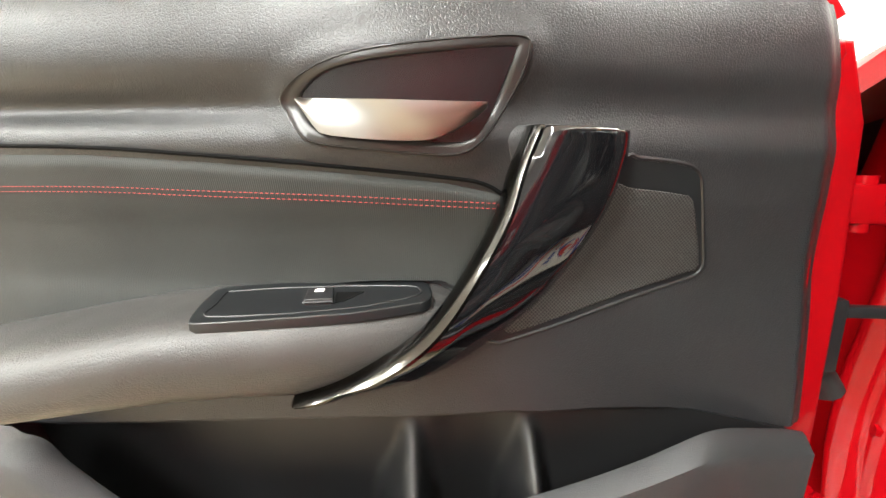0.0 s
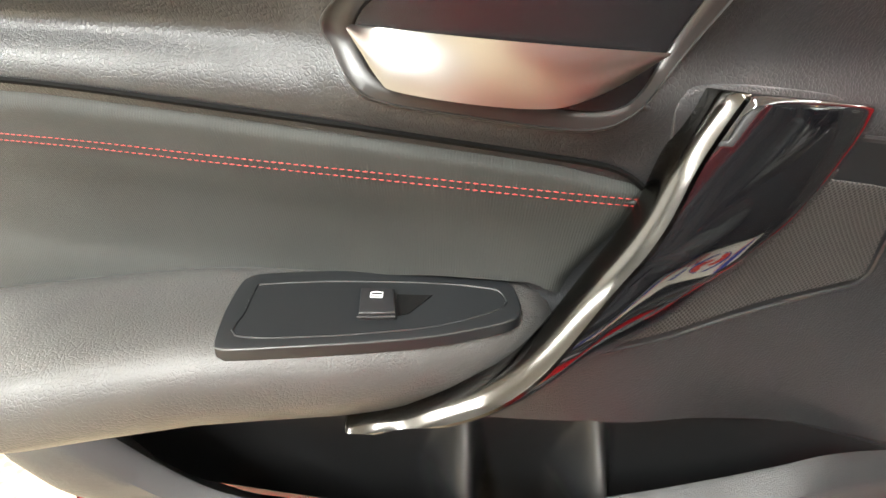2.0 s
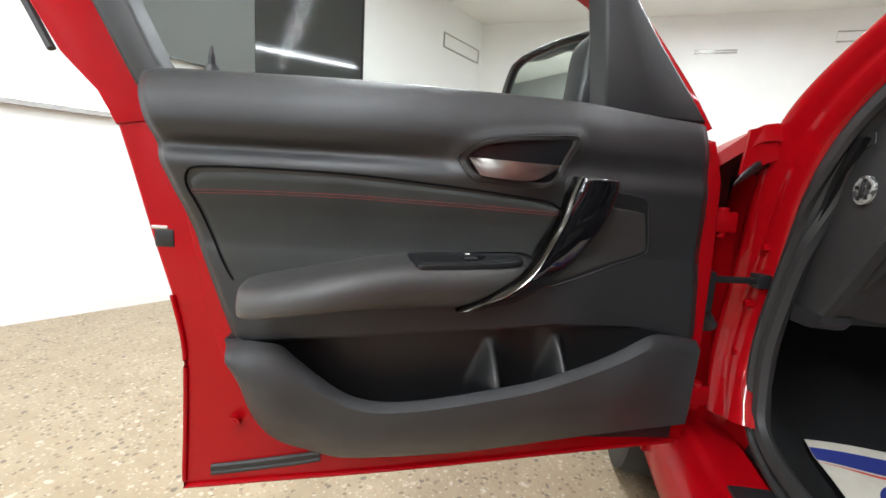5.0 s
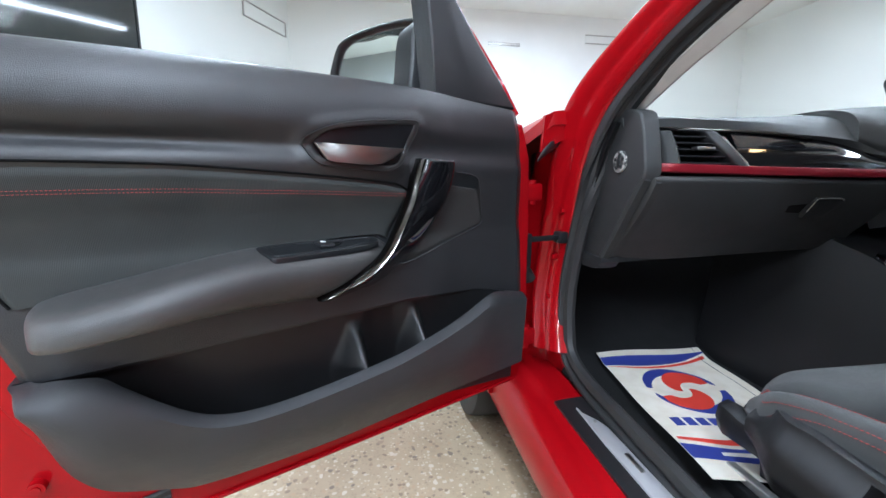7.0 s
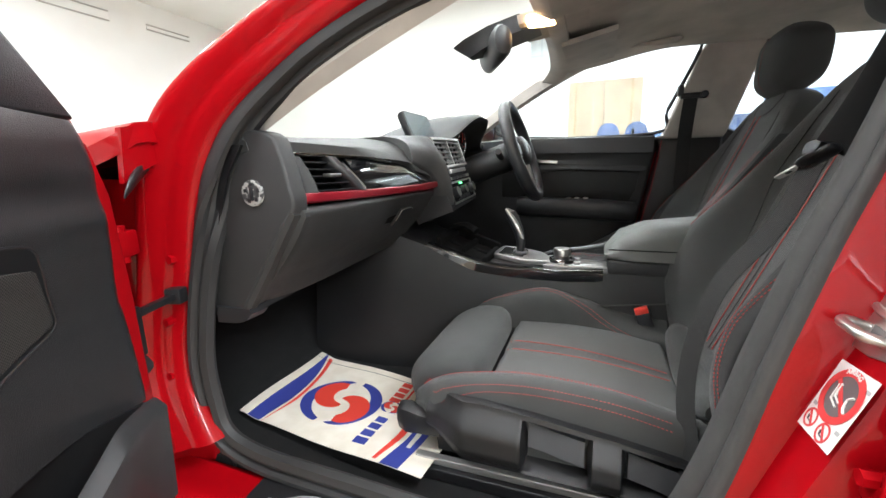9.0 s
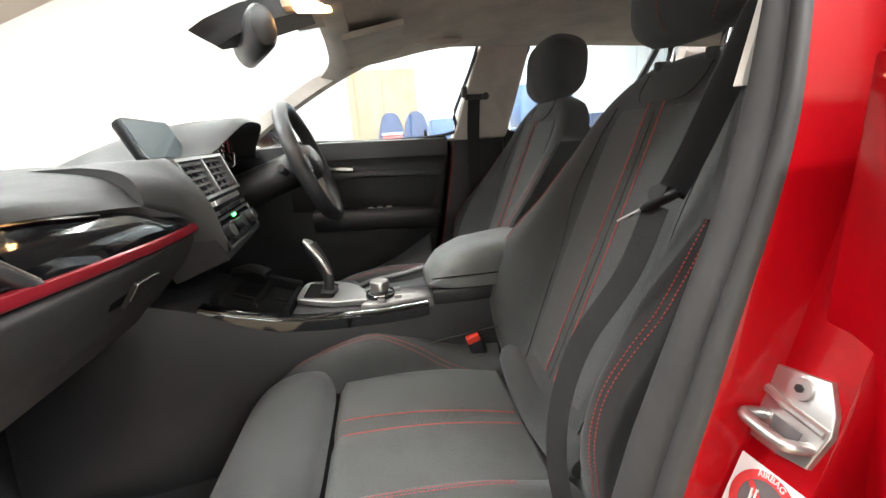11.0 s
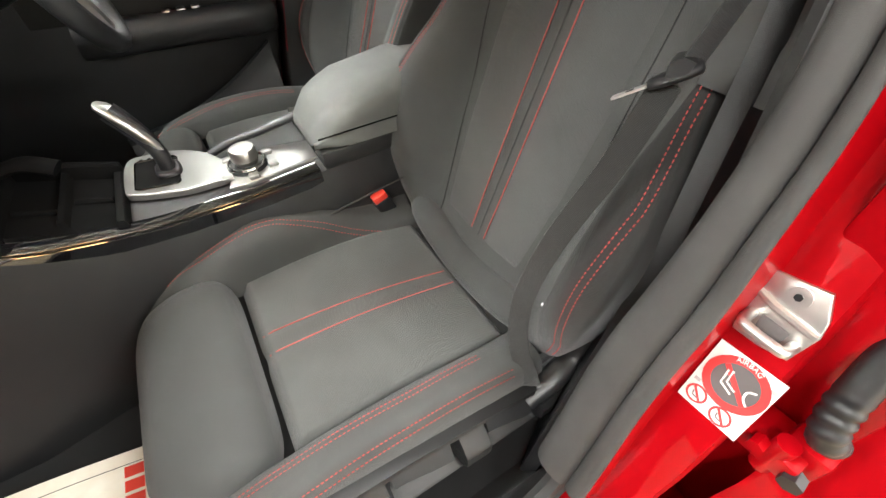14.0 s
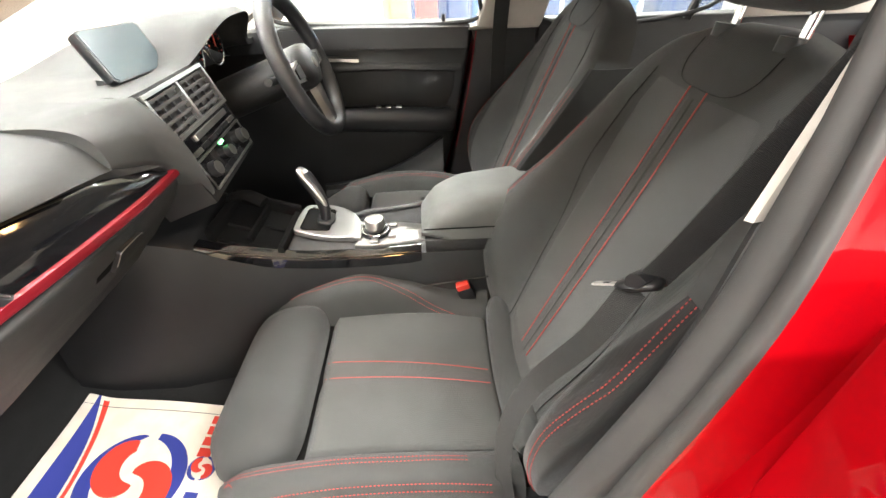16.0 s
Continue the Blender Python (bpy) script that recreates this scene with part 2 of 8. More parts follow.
LEVER = mat("satin_lever", (0.30, 0.29, 0.275), 0.36, 1.0)
RED = mat("red_car_paint", (0.30, 0.0006, 0.0036), 0.45, 0.0, 0.42, 0.05)
RED_TRIM = mat("satin_red_trim", (0.20, 0.008, 0.016), 0.3, 0.3, 0.3)
RUBBER = grained("black_rubber_seal", (0.022, 0.022, 0.022), 0.6, 900, 0.1)
SEAL_GREY = grained("grey_flocked_seal", (0.040, 0.039, 0.038), 0.75, 900, 0.15)
CARPET = grained("black_carpet", (0.008, 0.008, 0.0085), 0.95, 900, 0.8)
LINER = grained("beige_headliner", (0.42, 0.39, 0.35), 0.9, 700, 0.2)
THREAD = mat("red_thread", (0.34, 0.035, 0.03), 0.7)
PIPING = mat("dull_red_piping", (0.34, 0.06, 0.05), 0.75)
# near-black that paints shade into gaps, recesses and the cup holder
GROOVE = mat("shadow_gap", (0.004, 0.004, 0.004), 0.9, spec=0.1)
BLACK = mat("black_plastic", (0.012, 0.012, 0.013), 0.42)
WEB = woven("belt_webbing", (0.011, 0.011, 0.011), 0.5, 1400, 0.5)
STEEL = mat("bare_steel", (0.72, 0.71, 0.69), 0.35, 0.8)
WHITE_MARK = mat("white_print", (0.8, 0.8, 0.8), 0.5)
BUCKLE_RED = mat("red_plastic", (0.75, 0.05, 0.03), 0.35)
PAPER = mat("mat_paper", (0.78, 0.73, 0.63), 0.75)
INK_BLUE = mat("blue_ink", (0.035, 0.05, 0.28), 0.6)
INK_RED = mat("red_ink", (0.72, 0.055, 0.035), 0.6)
INK_WHITE = mat("white_ink", (0.80, 0.76, 0.68), 0.6)
STICKER = mat("sticker_white", (0.8, 0.78, 0.74), 0.35)
STICK_RED = mat("sticker_red", (0.6, 0.05, 0.05), 0.35)
STICK_GREY = mat("sticker_grey", (0.12, 0.11, 0.11), 0.4)
# the blue-grey base colour paints in what the screen would reflect
SCREEN = mat("reflection_tinted_glass", (0.055, 0.075, 0.085), 0.12, 0, 1.0)
AMBER = mat("amber_lamp", (1.0, 0.6, 0.25), 0.4)
bsdf(AMBER).inputs["Emission Color"].default_value = (1.0, 0.55, 0.22, 1)
bsdf(AMBER).inputs["Emission Strength"].default_value = 16.0
MIRROR = mat("mirror_silver", (0.9, 0.93, 0.93), 0.01, 1.0)
GLASS = mat("clear_glass", (0.93, 0.97, 0.95), 0.0)
bsdf(GLASS).inputs["Transmission Weight"].default_value = 1.0
bsdf(GLASS).inputs["IOR"].default_value = 1.03
bsdf(GLASS).inputs["Coat Weight"].default_value = 0.04
mottle(PAPER, (0.75, 0.69, 0.58), (0.82, 0.77, 0.67), 25)
rough_var(RED, 0.42, 0.50, 20)
bsdf(RED).inputs["Coat Roughness"].default_value = 0.015
rough_var(GLOSS, 0.04, 0.10, 40)
for _m in (SATIN, STEEL):
    rough_var(_m, 0.24, 0.38, 60)

bsdf(DASH).inputs["Specular IOR Level"].default_value = 0.2
# room materials
WALL = mat("white_wall_paint", (0.80, 0.81, 0.80), 0.7)
mottle(WALL, (0.77, 0.78, 0.77), (0.83, 0.84, 0.83), 1.3, 6)
_n = node(WALL, "ShaderNodeTexNoise", Scale=120.0, Detail=4.0)
link(WALL, coords(WALL), _n.inputs["Vector"])
bump(WALL, _n.outputs["Fac"], 0.08, 0.002)
DARK_WALL = mat("dark_tinted_panel", (0.03, 0.032, 0.032), 0.12)
rough_var(DARK_WALL, 0.03, 0.09, 3)
GREY_WALL = mat("grey_tinted_panel", (0.10, 0.105, 0.10), 0.2)
rough_var(GREY_WALL, 0.5, 0.65, 3)


def terrazzo():
    m = mat("exposed_aggregate_floor", (0.445, 0.382, 0.293), 0.35)
    tc = coords(m)
    mixed = None
    base = node(m, "ShaderNodeTexNoise", Scale=5.0, Detail=8.0, Roughness=0.7)
    link(m, tc, base.inputs["Vector"])
    r = m.node_tree.nodes.new("ShaderNodeValToRGB")
    r.color_ramp.elements[0].position, r.color_ramp.elements[0].color = 0.3, (0.32, 0.253, 0.16, 1)
    r.color_ramp.elements[1].position, r.color_ramp.elements[1].color = 0.7, (0.418, 0.342, 0.231, 1)
    link(m, base.outputs["Fac"], r.inputs["Fac"])
    mixed = r.outputs[0]
    for scale, size, cols in ((110.0, 0.46, ((0.32, 0.253, 0.169), (0.498, 0.426, 0.311), (0.409, 0.32, 0.204))),
                              (50.0, 0.38, ((0.231, 0.178, 0.12), (0.489, 0.426, 0.329), (0.382, 0.285, 0.178))),
                              (27.0, 0.27, ((0.178, 0.147, 0.112), (0.515, 0.463, 0.374), (0.285, 0.213, 0.142)))):
        wob = node(m, "ShaderNodeTexNoise", Scale=scale * 1.3, Detail=2.0)
        link(m, tc, wob.inputs["Vector"])
        mx = m.node_tree.nodes.new("ShaderNodeMix")
        mx.data_type = "VECTOR"
        mx.inputs["Factor"].default_value = 0.6 / scale
        link(m, tc, mx.inputs[4])
        link(m, wob.outputs["Color"], mx.inputs[5])
        v = node(m, "ShaderNodeTexVoronoi", Scale=scale)
        link(m, mx.outputs[1], v.inputs["Vector"])
        cut = node(m, "ShaderNodeMapRange", From_Min=size, From_Max=size - 0.07)
        link(m, v.outputs["Distance"], cut.inputs["Value"])
        pick = m.node_tree.nodes.new("ShaderNodeValToRGB")
        pick.color_ramp.interpolation = "CONSTANT"
        pick.color_ramp.elements[0].color = (*cols[0], 1)
        e = pick.color_ramp.elements[1]
        e.position, e.color = 0.45, (*cols[2], 1)
        e = pick.color_ramp.elements.new(0.72)
        e.color = (*cols[1], 1)
        sep = m.node_tree.nodes.new("ShaderNodeSeparateColor")
        link(m, v.outputs["Color"], sep.inputs[0])
        link(m, sep.outputs[0], pick.inputs["Fac"])
        keep = node(m, "ShaderNodeMath")
        keep.operation = "GREATER_THAN"
        keep.inputs[1].default_value = 0.45
        link(m, sep.outputs[1], keep.inputs[0])
        f = node(m, "ShaderNodeMath")
        f.operation = "MULTIPLY"
        link(m, keep.outputs[0], f.inputs[0])
        link(m, cut.outputs[0], f.inputs[1])
        cm = m.node_tree.nodes.new("ShaderNodeMix")
        cm.data_type = "RGBA"
        link(m, f.outputs[0], cm.inputs["Factor"])
        link(m, mixed, cm.inputs[6])
        link(m, pick.outputs[0], cm.inputs[7])
        mixed = cm.outputs[2]
    link(m, mixed, bsdf(m).inputs["Base Color"])
    rough_var(m, 0.3, 0.55, 40)
    return m


FLOOR = terrazzo()

# ---- the room ----
def prism(name, pts, z0, z1, m, label, cat="", kind="structure", parent=None):
    """An upright slab over a plan outline."""
    geo = loft([[Vector((x, y, z0)) for x, y in pts], [Vector((x, y, z1)) for x, y in pts]])
    ob = part(name, geo, m, parent)
    return tagged(ob, label=label, category=cat, kind=kind)


tagged(part("floor", rbox(-7, 7, -7, 8, -0.2, 0, 0), FLOOR), "beige exposed aggregate showroom floor", "floor", kind="structure")
tagged(part("ceiling", rbox(-7, 7, -7, 8, CEIL, CEIL + 0.1, 0), WALL), "plain white showroom ceiling", "ceiling", kind="structure")
# oblique wall beside the open door, running to the front wall
WA = Vector((0.604, 4.025, 0))
WD = Vector((0.9212, -0.3891, 0))
WN = Vector((-0.3891, -0.9212, 0))


def on_wall(s, off=0.0):
    p = WA + WD * s + WN * off
    return p.x, p.y


prism("wall_side", [on_wall(-6), on_wall(4.6), on_wall(4.6, -0.15), on_wall(-6, -0.15)], 0, CEIL, WALL, "white painted showroom wall behind the open door", "wall")
prism("wall_front", [(4.84, 2.25), (4.84, -4.3), (5.0, -4.3), (5.0, 2.2)], 0, CEIL, WALL, "white painted wall ahead of the car", "wall")
# out-of-view wall, kept grey so the car paint reflects less white
BACK_WALL = mat("dimmed_back_wall", (0.30, 0.30, 0.30), 0.7)
mottle(BACK_WALL, (0.27, 0.27, 0.27), (0.33, 0.33, 0.33), 1.3, 6)
prism("wall_back", [(-5.6, 7.4), (-5.6, -4.3), (-5.75, -4.3), (-5.75, 7.4)], 0, CEIL, BACK_WALL, "unseen wall behind the car, greyed to dim reflections", "wall")
tagged(part("skirting", loft([[Vector((*on_wall(s, o), z)) for o, z in ((0.0, 0.0), (0.012, 0.0), (0.012, 0.06), (0.0, 0.07))] for s in (-6, 4.55)]), WALL), "low white skirting board", "skirting", kind="structure")

# light band on the side wall
led = thing("wall_light_strip", "long white LED strip along the wall", "light strip")
LED = mat("led_white", (1, 1, 1), 0.5)
bsdf(LED).inputs["Emission Color"].default_value = (1, 1, 1, 1)
bsdf(LED).inputs["Emission Strength"].default_value = 3.5


def wall_bar(s0, s1, z0, z1, o0, o1):
    return loft([[Vector((*on_wall(s, o), z)) for o, z in ((o0, z0), (o1, z0), (o1, z1), (o0, z1))] for s in (s0, s1)])


part("housing", wall_bar(-4.5, 0.95, 1.22, 1.25, 0.0, 0.05), SATIN, led)
part("diffuser", wall_bar(-4.5, 0.95, 1.25, 1.285, 0.0, 0.04), LED, led, "glowing white diffuser")

# dark glazed partition beside the wall
dark = thing("wall_glazing", "high dark tinted glossy glazing on the wall", "glazing")
part("panel", wall_bar(0.30, 1.425, 1.66, 2.95, 0.004, 0.06), GREY_WALL, dark, "grey tinted panel")
part("panel", wall_bar(1.428, 2.47, 1.66, 2.95, 0.004, 0.062), DARK_WALL, dark, "almost black tinted panel")
part("edge_post", wall_bar(2.472, 2.49, 1.66, 2.95, 0.0, 0.07), BLACK, dark)

# wall grilles
for s0, s1, z0, z1 in ((3.78, 4.53, 2.58, 2.75),):
    g = thing("wall_vent", "slim white ventilation grille on the wall", "vent")
    part("frame", join(wall_bar(s0, s1, z1 - 0.012, z1, 0, 0.015), wall_bar(s0, s1, z0, z0 + 0.012, 0, 0.015), wall_bar(s0, s0 + 0.012, z0 + 0.012, z1 - 0.012, 0, 0.015), wall_bar(s1 - 0.012, s1, z0 + 0.012, z1 - 0.012, 0, 0.015)), SATIN, g)
    part("plate", wall_bar(s0 + 0.013, s1 - 0.013, z0 + 0.013, z1 - 0.013, 0, 0.006), WALL, g)
for y0, y1, z0, z1 in ((-1.75, -2.45, 2.75, 2.87), (-0.35, -0.8, 2.66, 2.70), (-2.9, -3.5, 2.78, 2.85)):
    g = thing("wall_vent", "slim white ventilation grille on the wall", "vent")
    part("frame", join(rbox(4.825, 4.838, y1, y0, z1 - 0.014, z1, 0.002), rbox(4.825, 4.838, y1, y0, z0, z0 + 0.014, 0.002)), SATIN, g)
    part("plate", rbox(4.831, 4.838, y1, y0, z0 + 0.015, z1 - 0.015, 0.001), WALL, g)

# ceiling tubes
for tx, ty, tl, tt in TUBES:
    lamp = thing("ceiling_light", "long white ceiling tube light in a slim housing", "ceiling light", "ceiling tubes")
    part("housing", rbox(tx - tl / 2, tx + tl / 2, ty - 0.05, ty + 0.05, CEIL - 0.05, CEIL - 0.002, 0.006), WALL, lamp)
    part("tube", tube([(tx - tl / 2 + 0.03, ty, CEIL - 0.075), (tx + tl / 2 - 0.03, ty, CEIL - 0.075)], 0.018, 10), LED, lamp, "glowing white tube")

# glazed far side: low wall, posts, hanging clear strips, and the store behind it
prism("wall_far", [(5.0, -4.3), (0.15, -4.3), (0.15, -4.45), (5.0, -4.45)], 0, CEIL, WALL, "white wall past the far side of the car", "wall")
prism("wall_far_end", [(-5.75, -4.3), (-5.0, -4.3), (-5.0, -4.45), (-5.75, -4.45)], 0, CEIL, WALL, "white wall beside the clear strip curtain", "wall")
prism("wall_store", [(-6.5, -6.6), (5.0, -6.6), (5.0, -6.75), (-6.5, -6.75)], 0, CEIL, WALL, "bright wall of the store room", "wall")
STRIPE = mat("clear_pvc_strip", (0.90, 0.95, 0.98), 0.12)
bsdf(STRIPE).inputs["Transmission Weight"].default_value = 0.93
bsdf(STRIPE).inputs["IOR"].default_value = 1.08
curtain = thing("strip_curtain", "clear PVC strip curtain hanging in a wide doorway", "curtain")
for i in range(24):
    x = 0.1 - i * 0.212
    w = 0.105 + 0.02 * math.sin(i * 2.1)
    part("strip", sheet(lambda s, t, x=x, i=i: (x - w + 2 * w * s, -4.36 + 0.018 * math.sin(s * 3.1 + i) + 0.02 * (i % 2), 0.05 + t * (CEIL - 0.1)), 6, 2, 0.003, (0, -1, 0)), STRIPE, curtain).visible_shadow = False
part("rail", rbox(-4.95, 0.12, -4.42, -4.3, CEIL - 0.06, CEIL - 0.005, 0.004), SATIN, curtain)
WOOD = mat("pale_wood", (0.42, 0.28, 0.15), 0.5)
mottle(WOOD, (0.36, 0.24, 0.12), (0.48, 0.33, 0.18), 6, 6)
cab = thing("store_cupboard", "tall pale wood cupboard in the store room", "cupboard")
part("body", rbox(-1.22, -0.30, -5.35, -4.95, 0.05, 2.02, 0.006), WOOD, cab)
part("door", rbox(-0.75, -0.315, -4.945, -4.925, 0.1, 1.98, 0.004), WOOD, cab)
part("door", rbox(-1.205, -0.765, -4.945, -4.925, 0.1, 1.98, 0.004), WOOD, cab)
part("plinth", rbox(-1.2, -0.32, -5.3, -4.97, 0.0, 0.05, 0.003), BLACK, cab)
NAVY = woven("navy_cloth", (0.03, 0.06, 0.17), 0.85, 300, 0.3)
BRIGHT_RED = mat("red_box_plastic", (0.65, 0.03, 0.03), 0.4)
BLUE_CRATE = mat("blue_crate_plastic", (0.04, 0.14, 0.42), 0.4)


def rounded_back(x, y, z, w, h, d):
    return slab([(p.x, p.y) for p in resample(spline([(-w / 2, 0), (-w / 2, h * 0.6), (-w * 0.3, h * 0.95), (0, h), (w * 0.3, h * 0.95), (w / 2, h * 0.6), (w / 2, 0)], 5), 24)],
                lambda a, b, k: Vector((x + a, y + k, z + b)), -d, 0, 0.01)


for x, g in ((-0.82, 0), (-1.15, 1)):
    ch = thing("store_chair", "navy upholstered chair in the store room", "chair", "store chairs")
    part("backrest", rounded_back(x, -4.62, 0.62, 0.34, 0.82, 0.07), NAVY, ch)
    part("seat", rbox(x - 0.2, x + 0.2, -4.68, -4.42, 0.5, 0.58, 0.02), NAVY, ch)
    for dx in (-0.17, 0.17):
        for dy in (-4.66, -4.45):
            part("leg", tube([(x + dx, dy, 0.0), (x + dx * 0.95, dy, 0.5)], 0.012), STEEL, ch)
bx = thing("red_box", "bright red plastic box on a chair seat", "box")
part("body", rbox(-0.95, -0.7, -4.6, -4.44, 0.585, 1.16, 0.02), BRIGHT_RED, bx)
part("lid", rbox(-0.96, -0.69, -4.61, -4.43, 1.163, 1.19, 0.008), WHITE_MARK, bx, "white lid")
for x0, x1, z1, m, lb in ((-1.75, -1.4, 1.35, BLUE_CRATE, "blue"), (-2.5, -2.0, 1.5, NAVY, "navy"), (-3.5, -2.7, 1.75, BLUE_CRATE, "blue"), (-4.6, -3.8, 1.3, NAVY, "navy")):
    rk = thing("storage_crate_stack", lb + " storage crates stacked in the store room", "crates", "crate stacks")
    k = 3
    for j in range(k):
        part("crate", rbox(x0, x1, -5.5, -5.0, z1 * j / k + 0.003, z1 * (j + 1) / k - 0.003, 0.015), m, rk)
# added lamp without a fitting, brightens the store room
strip_lamp(-2.0, -5.6, 5.0, 0, 80)

# ---- the car ----
car = thing("car", "bright red five-door hatchback with its passenger door open", "car")


# body: sill, hinge pillar, A pillar, roof rail, B pillar, rear door, wing
def body_red():
    geos = []
    sec = [(0.676, 0.34), (0.678, 0.404), (0.700, 0.404), (0.757, 0.400), (0.768, 0.392), (0.800, 0.386), (0.822, 0.368), (0.834, 0.33), (0.826, 0.27), (0.79, 0.21), (0.70, 0.19), (0.676, 0.24)]
    sec = [tuple(p) for p in resample(spline(sec, 4, True), 60, True)]
    geos.append(loft([[Vector((x, y, z)) for y, z in sec] for x in (0.20, 0.08, -0.2, -0.6, -1.0, -1.4, -1.8)]))
    # hinge pillar
    rings = []
    for z, xs in ((0.36, 0.0), (0.42, -0.02), (0.48, 0.0), (0.55, 0.02), (0.64, 0.018), (0.76, -0.006), (0.87, -0.047), (0.97, -0.09)):
        q = [(xs + 0.01, 0.640), (xs + 0.012, 0.660), (xs + 0.02, 0.672), (xs + 0.05, 0.680), (xs + 0.085, 0.690), (xs + 0.105, 0.705), (xs + 0.15, 0.728), (xs + 0.19, 0.735), (xs + 0.19, 0.655)]
        rings.append([Vector((x, y, z)) for x, y in q])
    rings = [[p for p in r] for r in rings]
    geos.append(loft([resample(spline(r, 4, True), 48, True) for r in rings]))
    return join(*geos)


body = part("body", body_red(), RED, car, "glossy red painted body shell")
# A pillar and roof rail
# seal line up the hinge pillar and A pillar, and the outer edge of the red pillar above it
SEAL_OUT = [(-0.046, 0.706, 0.48), (0.010, 0.690, 0.563), (0.022, 0.680, 0.647), (0.004, 0.677, 0.73), (-0.025, 0.680, 0.814), (-0.048, 0.683, 0.883), (-0.083, 0.684, 0.966), (-0.139, 0.680, 1.05), (-0.245, 0.665, 1.133), (-0.402, 0.633, 1.217), (-0.646, 0.587, 1.300), (-0.86, 0.566, 1.345), (-1.10, 0.556, 1.362), (-1.6, 0.55, 1.36)]
PILLAR_TOP = [(0.035, 0.735, 0.47), (0.092, 0.722, 0.56), (0.105, 0.714, 0.645), (0.088, 0.712, 0.735), (0.060, 0.714, 0.825), (0.038, 0.718, 0.90), (0.005, 0.722, 0.985), (-0.045, 0.716, 1.078), (-0.150, 0.688, 1.165), (-0.330, 0.655, 1.248), (-0.60, 0.617, 1.318), (-0.84, 0.598, 1.372), (-1.10, 0.59, 1.400), (-1.6, 0.58, 1.403)]
a_rings = []
for p, q in zip(spline(SEAL_OUT, 7), spline(PILLAR_TOP, 7)):
    d = q - p
    up_ = Vector((0, 1, 0))
    ring = [p + up_ * -0.03, p.copy(), p + d * 0.10 + up_ * 0.010, p + d * 0.30 + up_ * 0.014, p + d * 0.42 + up_ * 0.012, p + d * 0.52 + up_ * 0.017, p + d * 0.74 + up_ * 0.022, p + d * 0.91 + up_ * 0.017, q + up_ * 0.003, q + d * 0.04 + up_ * -0.016, q + up_ * -0.045]
    a_rings.append(resample(spline(ring, 4, True), 44, True))
part("pillar", loft(a_rings), RED, body, "red A pillar, hinge pillar face and roof rail", 50)
# cant of the roof, outside
part("roof", sheet(lambda s, t: (-0.62 - 1.7 * s, -0.56 + 1.12 * t, 1.385 + 0.055 * math.sin(math.pi * t) + 0.03 * math.sin(math.pi * min(1, s * 1.2))), 16, 16, 0.02, (0, 0, -1)), RED, body)
for x, z in ((0.045, 0.60), (0.03, 0.71), (-0.005, 0.83)):
    part("pillar_bolt", tube([(x, 0.694, z), (x, 0.711, z)], 0.008, 6, up=(1, 0, 0)), RED, body, "red painted bolt head")
# front wing and bonnet


def wing(s, t):
    y = -0.90 + 1.80 * t
    a = abs(y)
    x0 = 0.36 - 0.41 * sstep(0.60, 0.70, a) + 0.08 * sstep(0.775, 0.80, a)
    x = x0 + (1.44 - x0) * s
    f = (x + 0.06) / 1.5
    z = 1.062 - 0.10 * f - 0.10 * f ** 3 - 0.02 * (0.9 - a) / 0.8 - 0.05 * sstep(0.76, 0.5, a)
    z -= 0.28 * max(0, (a - 0.745) / 0.155) ** 1.8
    if y < 0:
        z -= 0.08 * sstep(0, -0.5, y)
    return x, y - 0.009 * math.copysign(max(0, a - 0.86) * 20, y), z


part("bonnet", sheet(wing, 30, 90, 0.03, (0, 0, -1)), RED, body, "red bonnet and front wings")
part("front_end", sheet(lambda s, t: (1.47 - 0.20 * (2 * s - 1) ** 4 + 0.06 * math.sin(math.pi * t), -0.86 + 1.72 * s, 0.22 + 0.60 * t), 24, 12, 0.03, (-1, 0, 0)), RED, body, "plain red front end")
part("tailgate", sheet(lambda s, t: (-2.40 - 0.05 * math.sin(math.pi * t) + 0.10 * (2 * s - 1) ** 4 + 0.22 * max(0, t - 0.55), -0.84 + 1.68 * s, 0.25 + 0.74 * t), 20, 20, 0.03, (1, 0, 0)), RED, body, "plain red tailgate")
part("wing_side", sheet(lambda s, t: (0.10 + 1.3 * s, 0.845 + 0.012 * math.sin(3 * t), 0.30 + 0.52 * t), 10, 12, 0.02, (0, -1, 0)), RED, body)
# scuttle corner in black plastic
WEDGE = [((-0.056, 0.795, 0.946), 0.003), ((-0.046, 0.778, 0.962), 0.009), ((-0.030, 0.750, 0.985), 0.014), ((-0.010, 0.715, 1.008), 0.018), ((0.03, 0.690, 1.015), 0.018)]
part("scuttle_cover", loft([[Vector(c) + Vector((-0.30, 0.10, 0.95)) * (r * q) + Vector((-0.86, -0.50, 0.0)) * (r * 0.55 * p) for p, q in ((1, 0), (0.8, 0.7), (0.2, 1), (-0.6, 0.8), (-1, 0), (-0.6, -0.8), (0.2, -1), (0.8, -0.7))] for c, r in WEDGE]), BLACK, body, "black scuttle corner moulding", 60)
part("wing_flange", sheet(lambda s, t: (-0.050 + 0.012 * t, 0.700 + 0.080 * s, 1.055 - 0.010 * s * s - (0.050 + 0.030 * s) * t), 10, 8, 0.012, (1, 0, 0)), RED, body)

# B pillar: jamb facing forward, return, rear door


def bx_at(z):
    return -0.943 + (0.775 - z) * 0.386


